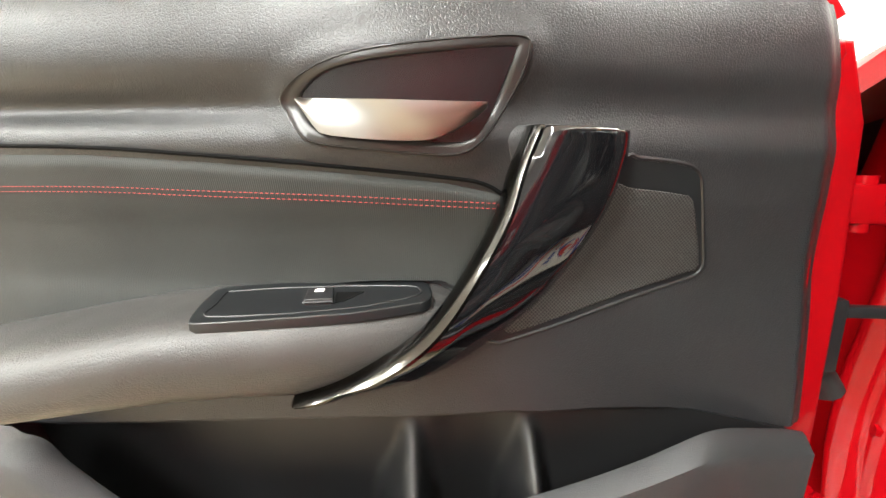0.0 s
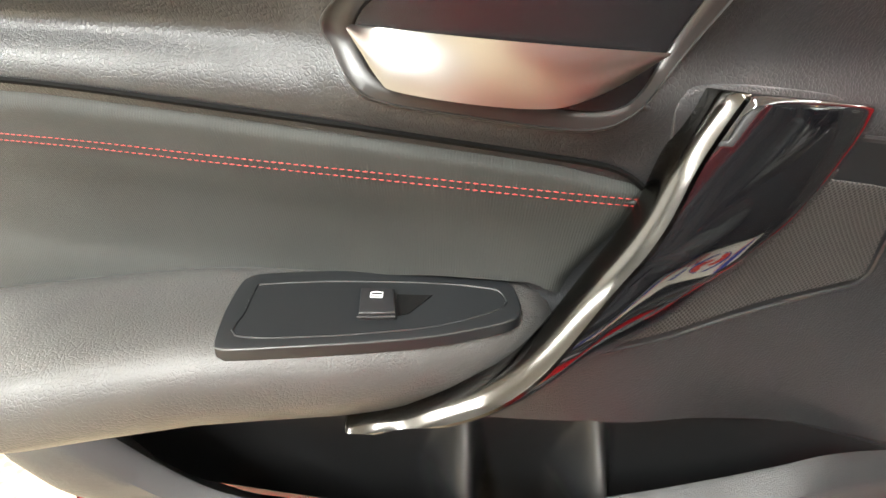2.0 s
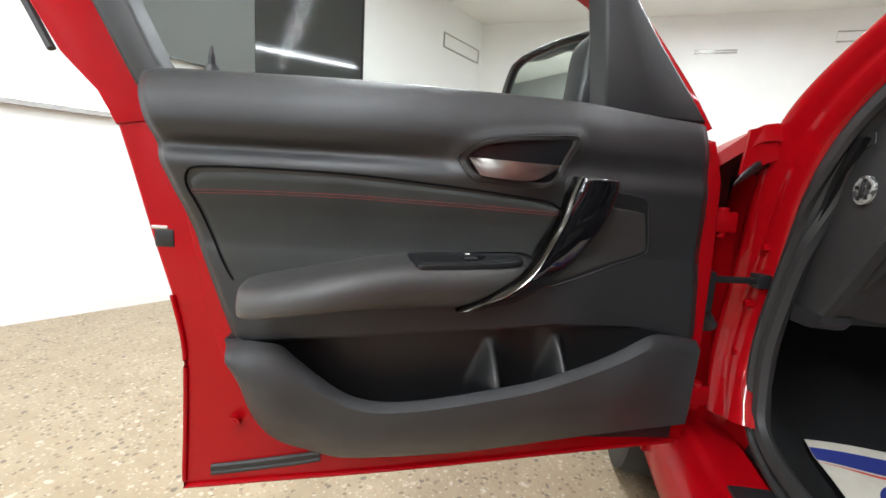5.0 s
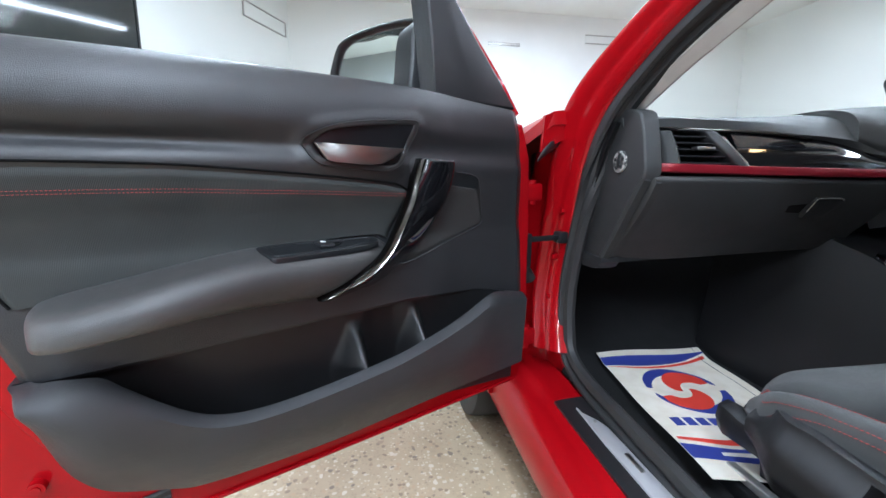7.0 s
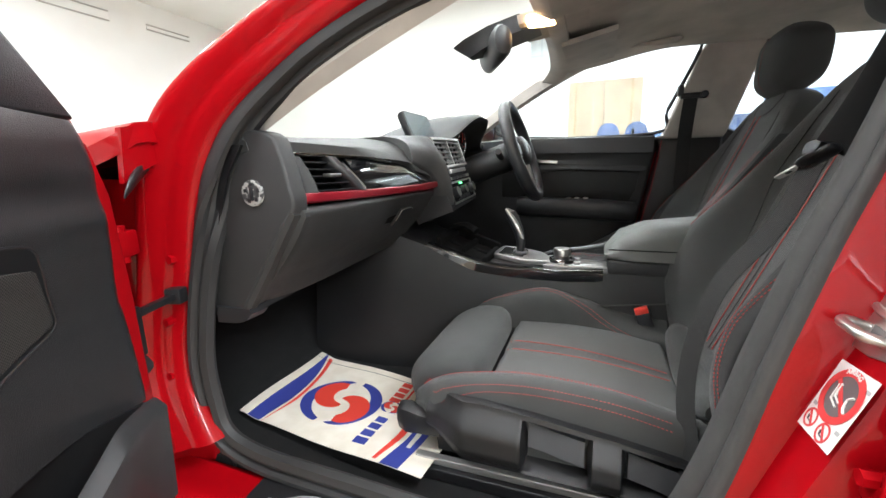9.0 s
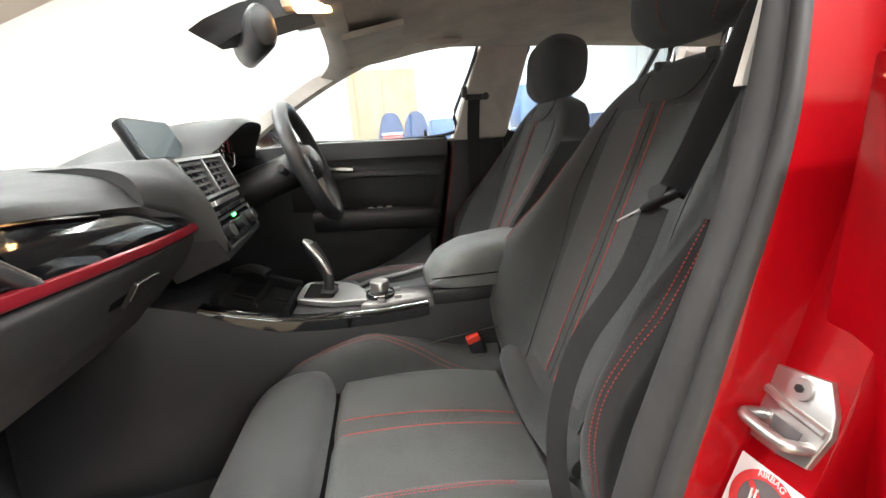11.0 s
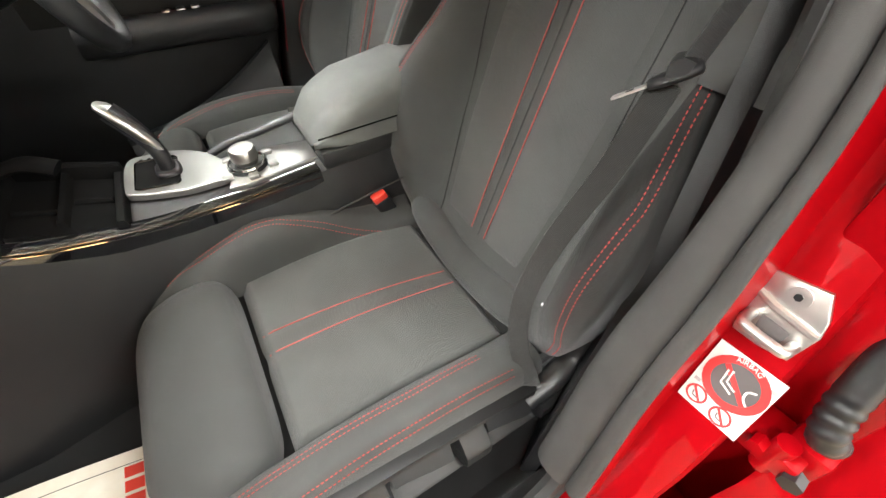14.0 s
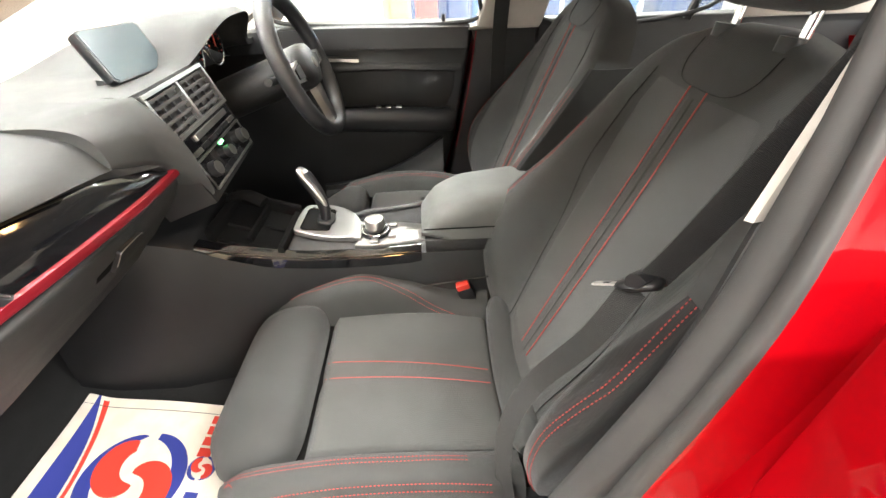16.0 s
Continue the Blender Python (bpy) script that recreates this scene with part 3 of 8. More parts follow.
def b_ring(z):
    x = bx_at(z)
    ye = line_table([(0.35, 0.755), (0.6, 0.76), (0.78, 0.752), (1.0, 0.73), (1.2, 0.69), (1.4, 0.62)], z)
    yi = ye - 0.09
    q = [(x - 0.10, yi), (x, yi), (x + 0.001, ye - 0.06), (x, ye - 0.02), (x - 0.003, ye - 0.004), (x - 0.012, ye), (x - 0.055, ye), (x - 0.10, ye)]
    return [Vector((a, b, z)) for a, b in q]


part("pillar", loft([b_ring(0.36 + i * 0.05) for i in range(22)]), RED, body, "red B pillar with door striker")


def rear_door(s, t):
    z = 0.30 + 0.74 * t
    x0 = bx_at(z) - 0.075
    yo = line_table([(0.3, 0.80), (0.42, 0.855), (0.6, 0.872), (0.85, 0.868), (1.0, 0.84), (1.03, 0.80), (1.4, 0.645)], z)
    k = min(1, s / 0.12)
    return (x0 - 1.1 * max(0, s - 0.12) + 0.004 * k, yo - 0.075 * (1 - math.sin(k * math.pi / 2)), z)


part("rear_door", sheet(rear_door, 40, 50), RED, body, "closed red rear door")

SEAL_PATH = [(-0.030, 0.676, 0.76), (-0.008, 0.68, 0.64), (-0.012, 0.68, 0.55), (-0.035, 0.68, 0.475), (-0.12, 0.68, 0.44), (-0.30, 0.68, 0.43), (-0.55, 0.68, 0.422), (-0.72, 0.678, 0.428), (-0.80, 0.674, 0.46),
             (-0.838, 0.67, 0.51), (-0.885, 0.665, 0.62), (-0.925, 0.655, 0.75), (-0.955, 0.645, 0.87), (-0.985, 0.625, 1.0), (-1.02, 0.60, 1.11), (-1.07, 0.56, 1.22), (-1.10, 0.535, 1.30), (-1.03, 0.532, 1.342), (-0.85, 0.540, 1.338),
             (-0.64, 0.572, 1.290), (-0.412, 0.608, 1.213), (-0.295, 0.634, 1.156), (-0.218, 0.648, 1.104), (-0.154, 0.661, 1.047), (-0.100, 0.670, 0.965), (-0.065, 0.674, 0.872)]
SEALP = resample(spline(SEAL_PATH, 6, True), 200, True)
A_FROM = min(range(200), key=lambda i: (SEALP[i] - Vector((-0.412, 0.608, 1.213))).length) / 199


def seal_face(s):
    """The seal faces out along the sill and into the opening along the A pillar."""
    k = sstep(A_FROM - 0.16, A_FROM - 0.06, s) * (1 - sstep(A_FROM + 0.12, 0.995, s))
    return (-0.46 * k, 1 - 0.72 * k, -0.74 * k)


part("door_seal", sweep(SEALP, [(-0.026, -0.004), (-0.022, 0.008), (-0.010, 0.012), (-0.004, 0.004), (0.004, 0.004), (0.010, 0.014), (0.018, 0.014), (0.024, 0.006), (0.024, -0.01), (-0.02, -0.014)], seal_face, True), RUBBER, body, "black rubber door seal")
part("pillar_backing", loft([[Vector((bx_at(z) + dx, line_table([(0.95, 0.738), (1.0, 0.73), (1.2, 0.69), (1.4, 0.62)], z) - dy, z)) for dx, dy in ((-0.008, 0.075), (-0.008, 0.21), (-0.05, 0.21), (-0.05, 0.075))] for z in (0.95, 1.05, 1.15, 1.25, 1.40)]), RUBBER, body)
# wide grey weatherstrip up the B pillar
W_OUT = spline([(-0.815, 0.712, 0.50), (-0.845, 0.703, 0.581), (-0.868, 0.695, 0.663), (-0.886, 0.691, 0.744), (-0.906, 0.689, 0.825), (-0.926, 0.683, 0.893), (-0.954, 0.674, 0.975), (-0.982, 0.659, 1.056), (-1.008, 0.634, 1.137), (-1.04, 0.600, 1.219), (-1.085, 0.550, 1.30), (-1.115, 0.52, 1.345)], 4)
W_MID = [p + Vector((0.35, -0.94, 0)) * line_table([(0.5, 0.030), (0.663, 0.026), (0.825, 0.023), (0.975, 0.018), (1.137, 0.016), (1.3, 0.015)], p.z) for p in W_OUT]
W_IN = [p + Vector((-0.1, -1.0, 0)) * line_table([(0.5, 0.055), (0.663, 0.052), (0.744, 0.048), (0.825, 0.042), (0.893, 0.036), (0.975, 0.033), (1.08, 0.030), (1.16, 0.022)], p.z) for p in W_MID]
strip_rings = []
for o, m, i in zip(W_OUT, W_MID, W_IN):
    n1, n2 = Vector((0.93, -0.25, 0.26)), Vector((0.66, 0.72, 0.2))
    strip_rings.append([i + Vector((-0.05, -0.01, 0)), i.copy(), i.lerp(m, 0.15) + n1 * 0.007, i.lerp(m, 0.35) + n1 * 0.011, i.lerp(m, 0.62) + n1 * 0.010, i.lerp(m, 0.85) + n1 * 0.006, i.lerp(m, 0.96) + n1 * 0.001, m + n1 * -0.006, m.lerp(o, 0.12) + n2 * 0.002, m.lerp(o, 0.32) + n2 * 0.007, m.lerp(o, 0.6) + n2 * 0.008, m.lerp(o, 0.85) + n2 * 0.005, o.copy(), o + Vector((-0.03, -0.006, 0)), o + Vector((-0.06, -0.03, 0))])
part("weatherstrip", loft(strip_rings), SEAL_GREY, body, "grey ribbed weatherstrip on the B pillar", 75)

ret = []
for o in W_OUT:
    xb = min(bx_at(o.z), o.x - 0.02)
    ret.append([o + Vector((-0.003, -0.012, 0)), o + Vector((-0.004, -0.001, 0)), o + Vector((-0.012, 0.001, 0)), Vector((xb + 0.004, o.y + 0.001, o.z)), Vector((xb - 0.001, o.y + 0.004, o.z)), Vector((xb - 0.02, o.y + 0.004, o.z)), Vector((xb - 0.02, o.y - 0.05, o.z)), o + Vector((-0.02, -0.04, 0))])
part("pillar_return", loft(ret), RED, body, "red return of the B pillar beside the weatherstrip", 50)

# wheels under the body


def wheel_at(x, y):
    w = part("wheel", tube([(x, y - 0.10, 0.315), (x, y + 0.10, 0.315)], 0.20, 32, up=(1, 0, 0)), STEEL, car, "alloy wheel with black tyre")
    prof = [(0.315, -0.07), (0.31, -0.095), (0.27, -0.102), (0.21, -0.09), (0.205, 0.0), (0.21, 0.09), (0.27, 0.102), (0.31, 0.095), (0.315, 0.07)]
    rings = [[Vector((x + r * math.cos(a), y + k, 0.315 + r * math.sin(a))) for r, k in prof] for a in [i * math.pi / 20 for i in range(41)]]
    part("tyre", loft(rings, True, False), RUBBER, w)
    return w


for wx in (0.55, -2.14):
    for wy in (0.74, -0.74):
        wheel_at(wx, wy)

# ---- the open front door ----
DOOR = pose(-0.055, 0.79, 0, 0, 0, 109)


def shell_outline():
    left = [(0.992, 0.332), (0.984, 0.46), (0.981, 0.60), (0.998, 0.70), (1.025, 0.80), (1.052, 0.91), (1.078, 1.01), (1.088, 1.045)]
    top = [(1.0, 1.05), (0.6, 1.048), (0.28, 1.035), (0.10, 1.028)]
    right = [(0.05, 1.02), (0.028, 0.95), (0.02, 0.80), (0.018, 0.65), (0.02, 0.50), (0.035, 0.435)]
    bottom = [(0.30, 0.402), (0.6, 0.366), (0.85, 0.342)]
    return [Vector(p) for p in left + top + right + bottom]


fdoor = part("front_door", slab(shell_outline(), lambda a, b, k: Vector((a, k, b)), -0.085, 0.0, 0.006), RED, car, "open red front passenger door")
fdoor.matrix_local = DOOR


def dpart(name, geo, m, label="", sharp=38, kind=""):
    return part(name, geo, m, fdoor, label, sharp, kind)


LIP_EDGE = [(0.998, 0.70), (0.981, 0.60), (0.984, 0.46), (0.989, 0.345), (0.975, 0.336), (0.85, 0.3475), (0.6, 0.3715), (0.30, 0.4075), (0.05, 0.437)]
dpart("hem", tube([(p.x - 0.003, 0.001, p.y) for p in resample(spline(LIP_EDGE, 6), 90)], 0.0045, 8), RED, "rolled red door hem")
# raised red inner frame behind the trim
flange = [(0.955, 0.80), (0.925, 0.64), (0.895, 0.56), (0.85, 0.49), (0.79, 0.44), (0.70, 0.414), (0.60, 0.41), (0.36, 0.437), (0.14, 0.468), (0.075, 0.49), (0.055, 0.6), (0.06, 0.8), (0.075, 0.98), (0.09, 1.02), (0.5, 1.03), (0.965, 1.025), (0.985, 0.98), (0.975, 0.90)]
dpart("inner_frame", slab([tuple(p) for p in resample(spline(flange, 5, True), 120, True)], lambda a, b, k: Vector((a, k, b)), 0.0, 0.012, 0.005), RED, "raised red inner door frame")
BASE = [(0.0, 0.027), (0.08, 0.034), (0.13, 0.039), (0.183, 0.047), (0.25, 0.063), (0.345, 0.0915), (0.5, 0.100), (0.7, 0.095), (0.85, 0.083), (0.93, 0.077), (1.02, 0.066)]
VERT = [(0.60, -0.022), (0.70, -0.022), (0.78, -0.026), (0.81, -0.030), (0.85, -0.022), (0.88, -0.010), (0.90, -0.004), (0.925, 0.004), (0.948, -0.002), (0.962, 0.0), (0.985, 0.010), (1.015, 0.008), (1.04, -0.004), (1.058, -0.020), (1.068, -0.045)]
BASE = [(p.x, p.y) for p in spline(BASE, 8)]
VERT = [(p.x, p.y) for p in spline(VERT, 8)]
BEZEL = [(0.5250, 0.957), (0.5093, 0.9696), (0.4802, 0.9816), (0.4383, 0.9895), (0.3712, 0.9955), (0.3490, 0.9958), (0.3444, 0.9909), (0.3487, 0.9709), (0.363, 0.945), (0.3786, 0.9240), (0.3998, 0.9163), (0.4514, 0.9196), (0.4963, 0.9242), (0.5111, 0.9328), (0.5205, 0.9466)]
BEZ = [tuple(p) for p in resample(spline(BEZEL, 6, True), 96, True)]


def field(u, z):
    n = line_table(BASE, u) + line_table(VERT, z) * (0.45 + 0.55 * sstep(0.1, 0.5, u))
    # fold under the shoulder, fading towards the hinge
    fold = math.exp(-((z - 0.952) / 0.010) ** 2) * 0.010 * sstep(0.42, 0.75, u) * (1 - sstep(0.93, 1.0, u))
    n -= fold
    return n


Z_TOP = [(0.0, 1.036), (0.10, 1.041), (0.28, 1.050), (0.51, 1.056), (0.70, 1.062), (0.83, 1.064), (1.01, 1.068)]
Z_SPLIT = [(0.05, 0.655), (0.19, 0.682), (0.345, 0.694), (0.50, 0.683), (0.65, 0.669), (0.80, 0.651), (0.9, 0.642)]
U_LEFT = [(0.40, 0.60), (0.426, 0.68), (0.435, 0.733), (0.474, 0.797), (0.53, 0.833), (0.575, 0.847), (0.639, 0.872), (0.731, 0.905), (0.809, 0.934), (0.894, 0.960), (0.948, 0.976), (1.032, 0.999), (1.08, 1.008)]
U_RIGHT = [(0.49, 0.074), (0.585, 0.060), (0.66, 0.045), (0.76, 0.052), (0.86, 0.061), (0.95, 0.072), (1.036, 0.090), (1.08, 0.097)]


def upper(s, t):
    u = 0.06 + 0.92 * s
    for _ in range(3):
        zb, zt = line_table(Z_SPLIT, u), line_table(Z_TOP, u)
        z = zb + (zt - zb) * t
        u = line_table(U_RIGHT, z) + (line_table(U_LEFT, z) - line_table(U_RIGHT, z)) * s
    n = field(u, z)
    edge = min(s, 1 - s) * 0.9
    n -= 0.012 * (1 - sstep(0, 0.02, edge))
    d = inside(BEZ, u, z) if 0.29 < u < 0.57 and 0.88 < z < 1.03 else -1
    n += 0.004 * sstep(-0.020, 0.0, d) * (1 - sstep(0.004, 0.008, d))
    n -= 0.065 * sstep(0.005, 0.012, d)
    return u, n, z


dpart("upper_trim", sheet(upper, 200, 110, 0.02, (0, -1, 0)), TRIM, "black grained upper door trim", 60)
# top roll that runs back to the glass
dpart("waist_strip", loft([[Vector((u, n, z)) for n, z in ((field(u, 1.06) - 0.02, line_table(Z_TOP, u) - 0.012), (field(u, 1.06) - 0.03, line_table(Z_TOP, u) - 0.002), (-0.01, line_table(Z_TOP, u) + 0.002), (-0.022, line_table(Z_TOP, u) - 0.004), (-0.022, 1.0))] for u in [0.12 + i * 0.0868 for i in range(11)]]), TRIM)
# cloth insert
INS_TOP = [(0.348, 0.888), (0.404, 0.899), (0.503, 0.908), (0.60, 0.915), (0.692, 0.920), (0.828, 0.921), (0.90, 0.918), (0.922, 0.906)]
ARM_TOP = [(0.35, 0.80), (0.406, 0.824), (0.469, 0.822), (0.607, 0.808), (0.683, 0.796), (0.793, 0.772), (0.845, 0.757), (0.90, 0.75)]
INS_L = [(0.74, 0.868), (0.76, 0.878), (0.814, 0.902), (0.869, 0.919), (0.896, 0.926), (0.911, 0.918), (0.93, 0.905)]


def insert(s, t):
    u = 0.345 + 0.56 * s
    for _ in range(3):
        zb, zt = line_table(ARM_TOP, u) - 0.01, line_table(INS_TOP, u)
        z = zb + (zt - zb) * t
        ul = line_table(INS_L, z)
        ur = 0.352 + 0.03 * sstep(0.88, 0.80, z)
        u = ur + (ul - ur) * s
    e = min((1 - t) * 0.12, (1 - s) * 0.5, s * 0.5)
    return u, field(u, z) + 0.006 - 0.008 * (1 - sstep(0, 0.012, e)), z


dpart("cloth_insert", sheet(insert, 110, 40, 0.012, (0, -1, 0)), DOOR_CLOTH, "black ribbed cloth door insert", 60)
seam = [(0.868, 0.745), (0.880, 0.765), (0.903, 0.815), (0.920, 0.868), (0.928, 0.893), (0.924, 0.910), (0.905, 0.9195), (0.828, 0.9225), (0.692, 0.9215), (0.60, 0.9165), (0.503, 0.9095), (0.404, 0.9005), (0.372, 0.895), (0.352, 0.882)]
dpart("insert_gap", tube([(p.x, field(p.x, p.y) + 0.001, p.y) for p in resample(spline(seam, 6), 120)], 0.0018, 6), GROOVE)
for dz in (0.0, -0.0042):
    line = [(u, field(u, z + dz) + 0.0068, z + dz) for u, z in ((p.x, p.y) for p in resample(spline([(0.919, 0.8855), (0.828, 0.8885), (0.692, 0.8905), (0.60, 0.8885), (0.50, 0.8862), (0.43, 0.8836), (0.354, 0.8806)], 6), 140))]
    dpart("stitching", stitches(line, 0.0028, 0.0015, 0.00042), THREAD, "twin red decorative stitching", kind="stuff")
line = [(u, field(u, z) + 0.0045, z) for u, z in ((p.x, p.y) for p in resample(spline([(0.919, 0.8826), (0.828, 0.8856), (0.692, 0.8876), (0.60, 0.8856), (0.50, 0.8833), (0.43, 0.8807), (0.354, 0.8777)], 6), 80))]
dpart("seam", tube(line, 0.0012, 6), DOOR_CLOTH)


# armrest
ARM_Z = [(0.34, 0.793), (0.35, 0.795), (0.41, 0.811), (0.43, 0.811), (0.47, 0.8085), (0.51, 0.8075), (0.55, 0.807), (0.60, 0.806), (0.653, 0.7985), (0.726, 0.783), (0.803, 0.766), (0.84, 0.758)]
ARM_BACK = [(0.35, 0.066), (0.45, 0.066), (0.52, 0.075), (0.60, 0.085), (0.85, 0.085)]
ARM_FRONT = [(p.x, p.y) for p in spline([(0.33, 0.104), (0.41, 0.112), (0.46, 0.133), (0.51, 0.150), (0.59, 0.170), (0.69, 0.196), (0.76, 0.194), (0.81, 0.175), (0.85, 0.14)], 6)]


def arm_ring(u, k):
    """k: 0 flat, 1 full depth."""
    zt = line_table(ARM_Z, u)
    zb = lerp_table([(0.34, 0.745), (0.50, 0.730), (0.60, 0.732), (0.72, 0.730), (0.80, 0.728), (0.845, 0.728)], u)
    nb, nf = line_table(ARM_BACK, u), line_table(ARM_FRONT, u)
    w = nf - nb
    q = [(nb - 0.03, zt - 0.012), (nb - 0.004, zt - 0.001), (nb + 0.25 * w, zt - 0.002), (nb + 0.55 * w, zt - 0.0044), (nf - 0.020, zt - 0.0075), (nf - 0.007, zt - 0.015), (nf, zt - 0.030), (nf - 0.003, zt - 0.048), (nf - 0.022, zb + 0.004), (nb + 0.02, zb - 0.002), (nb - 0.03, zb + 0.004)]
    mid = (zt + zb) / 2
    return [Vector((u, nb + (n - nb) * k, mid + (z - mid) * (0.35 + 0.65 * k))) for n, z in (tuple(p) for p in resample(spline(q, 4), 40))]


rings = [arm_ring(u, k) for u, k in ((0.838, 0.35), (0.835, 0.62), (0.829, 0.80), (0.822, 0.91), (0.812, 0.97), (0.795, 1), (0.76, 1), (0.72, 1), (0.68, 1), (0.64, 1), (0.60, 1), (0.56, 1), (0.52, 1), (0.48, 1), (0.44, 1), (0.425, 0.98), (0.41, 0.92), (0.40, 0.8), (0.392, 0.6), (0.389, 0.3))]
# grained trim with a raised base colour for the light on the armrest
ARM_SKIN = grained("lightened_armrest_trim", (0.046, 0.0448, 0.0435), 0.42, 430, 0.28)
dpart("armrest", loft(rings), ARM_SKIN, "padded black door armrest", 70)

# window switch panel on the armrest
SWITCH = [(0.577, 0.1550), (0.5845, 0.138), (0.5886, 0.1249), (0.5932, 0.1005), (0.5915, 0.0921), (0.5797, 0.0862), (0.5359, 0.0764), (0.4978, 0.0712), (0.4587, 0.0692), (0.4317, 0.0710), (0.4195, 0.0745), (0.4150, 0.085), (0.4129, 0.0973), (0.4165, 0.1068), (0.4338, 0.1168), (0.4591, 0.1270), (0.4835, 0.1345), (0.5131, 0.1424), (0.542, 0.1495), (0.5640, 0.1545)]


def on_arm(u, n, k):
    """A place on the flat top of the armrest."""
    nb, nf = line_table(ARM_BACK, u), line_table(ARM_FRONT, u)
    return Vector((u, n, line_table(ARM_Z, u) - 0.008 * (n - nb) / (nf - nb) + k))


def scaled(o, f, du=0.0, dz=0.0):
    cx = sum(p[0] for p in o) / len(o)
    cy = sum(p[1] for p in o) / len(o)
    return [(cx + (p[0] - cx) * f + du, cy + (p[1] - cy) * f + dz) for p in o]


SWO = [tuple(p) for p in resample(spline(SWITCH, 5, True), 80, True)]
MATT = mat("matt_black_switch_panel", (0.009, 0.010, 0.011), 0.38)
dpart("switch_panel", slab(SWO, on_arm, -0.006, 0.0016, 0.0012, fill=6), MATT, "matt black window switch panel")
SW_IN = [(0.5706, 0.1449), (0.5759, 0.1255), (0.5809, 0.1027), (0.577, 0.099), (0.5317, 0.0885), (0.4725, 0.0809), (0.4314, 0.0825), (0.423, 0.0892), (0.4247, 0.0987), (0.4537, 0.116), (0.4848, 0.1270), (0.5303, 0.1392)]
dpart("switch_panel_rim", tube([on_arm(p.x, p.y, 0.0016) for p in resample(spline(SW_IN, 4, True), 70, True)], 0.0008, 6, True), MATT)


def switch_block(q, k0, k1, bevel=0.0008):
    return slab(q, on_arm, k0, k1, bevel)


dpart("window_switch", switch_block([(0.5133, 0.0995), (0.4931, 0.0965), (0.487, 0.1184), (0.508, 0.1222)], 0.001, 0.0068, 0.0012), BLACK, "black rocker switch with white icon")
dpart("switch_lip", tube([on_arm(a, b, 0.0045) for a, b in ((0.509, 0.1228), (0.498, 0.1212), (0.487, 0.1192))], 0.0009, 6), BLACK)
dpart("switch_icon", join(*[tube([on_arm(a, b, 0.0073) for a, b in q], 0.00035, 4) for q in ([(0.505, 0.1075), (0.5055, 0.1035), (0.5025, 0.1022), (0.4985, 0.1025), (0.4978, 0.1070), (0.505, 0.1080)], [(0.5050, 0.1056), (0.4980, 0.1050)])]), WHITE_MARK)
dpart("switch_recess", switch_block([(0.4688, 0.0935), (0.491, 0.0962), (0.4865, 0.1150), (0.480, 0.112)], 0.001, 0.0022, 0.0), GROOVE)

# release lever in its bowl
BEZ_IN = [(0.5088, 0.9562), (0.4917, 0.9707), (0.4664, 0.9779), (0.4209, 0.9837), (0.3601, 0.9891), (0.3549, 0.9869), (0.3615, 0.9697), (0.3742, 0.9383), (0.3876, 0.9271), (0.4185, 0.9266), (0.4666, 0.9294), (0.4891, 0.9315), (0.5019, 0.9401)]
BZI = [tuple(p) for p in resample(spline(BEZ_IN, 6, True), 96, True)]


BEZEL_GREY = mat("satin_dark_bezel", (0.020, 0.019, 0.0185), 0.36)


def bez_ring(f, k):
    """f: 0 on the outer outline, 1 on the inner one."""
    return [Vector((a + (c - a) * f, field(a, b) + k, b + (d - b) * f)) for (a, b), (c, d) in zip(BEZ, BZI)]


dpart("handle_bezel", loft([bez_ring(f, k) for f, k in ((-0.10, -0.004), (-0.07, 0.0055), (0.0, 0.0076), (0.08, 0.0078), (0.14, 0.0066), (0.50, 0.0070), (0.88, 0.0068), (0.97, 0.0055), (1.0, 0.002), (1.01, -0.008))], True, False), BEZEL_GREY, "matt black oval handle surround", 60)
BWL = scaled(BZI, 1.005)


def bowl(k):
    f = 1 - 0.93 * k ** 1.4
    dep = 0.005 - 0.048 * (1 - (1 - k) ** 2.2)
    return [Vector((a, field(a, b) + dep, b + 0.006 * k)) for a, b in scaled(BWL, f)]


BOWL_BLACK = mat("satin_black_bowl", (0.008, 0.008, 0.009), 0.24)
bowl_rings = [bowl(k / 12) for k in range(13)]
dpart("handle_bowl", loft(bowl_rings, True, True), BOWL_BLACK, "satin black handle bowl", 60)


LEVER_DROP = [(0, 0.0025), (0.05, 0.0115), (0.10, 0.0205), (0.16, 0.0250), (0.45, 0.0265), (0.68, 0.0255), (0.80, 0.0205), (0.90, 0.0130), (0.97, 0.0060), (1.0, 0.0025)]
LEVER_DROP = [(p.x, p.y) for p in spline(LEVER_DROP, 6)]


def lever(s, t):
    """s along from the rear end to the front tip, t from the lower to the upper edge."""
    u = 0.5085 - 0.135 * s
    zt = 0.9565 - 0.0050 * s - 0.001 * math.sin(math.pi * s)
    z = zt - line_table(LEVER_DROP, s) * (1 - t)
    twist = 0.006 - 0.015 * sstep(0.05 + 0.25 * (1 - t), 0.55 + 0.35 * (1 - t), s)
    return u, 0.1135 + 0.003 * math.sin(math.pi * s) - twist * (t - 0.3) + 0.0025 * math.sin(math.pi * t), z


dpart("release_lever", sheet(lever, 40, 14, 0.006, (0, -1, 0)), LEVER, "satin silver door release lever", 50)
dpart("lever_hinge", rbox(0.435, 0.488, 0.085, 0.106, 0.9275, 0.9335, 0.001), BLACK)

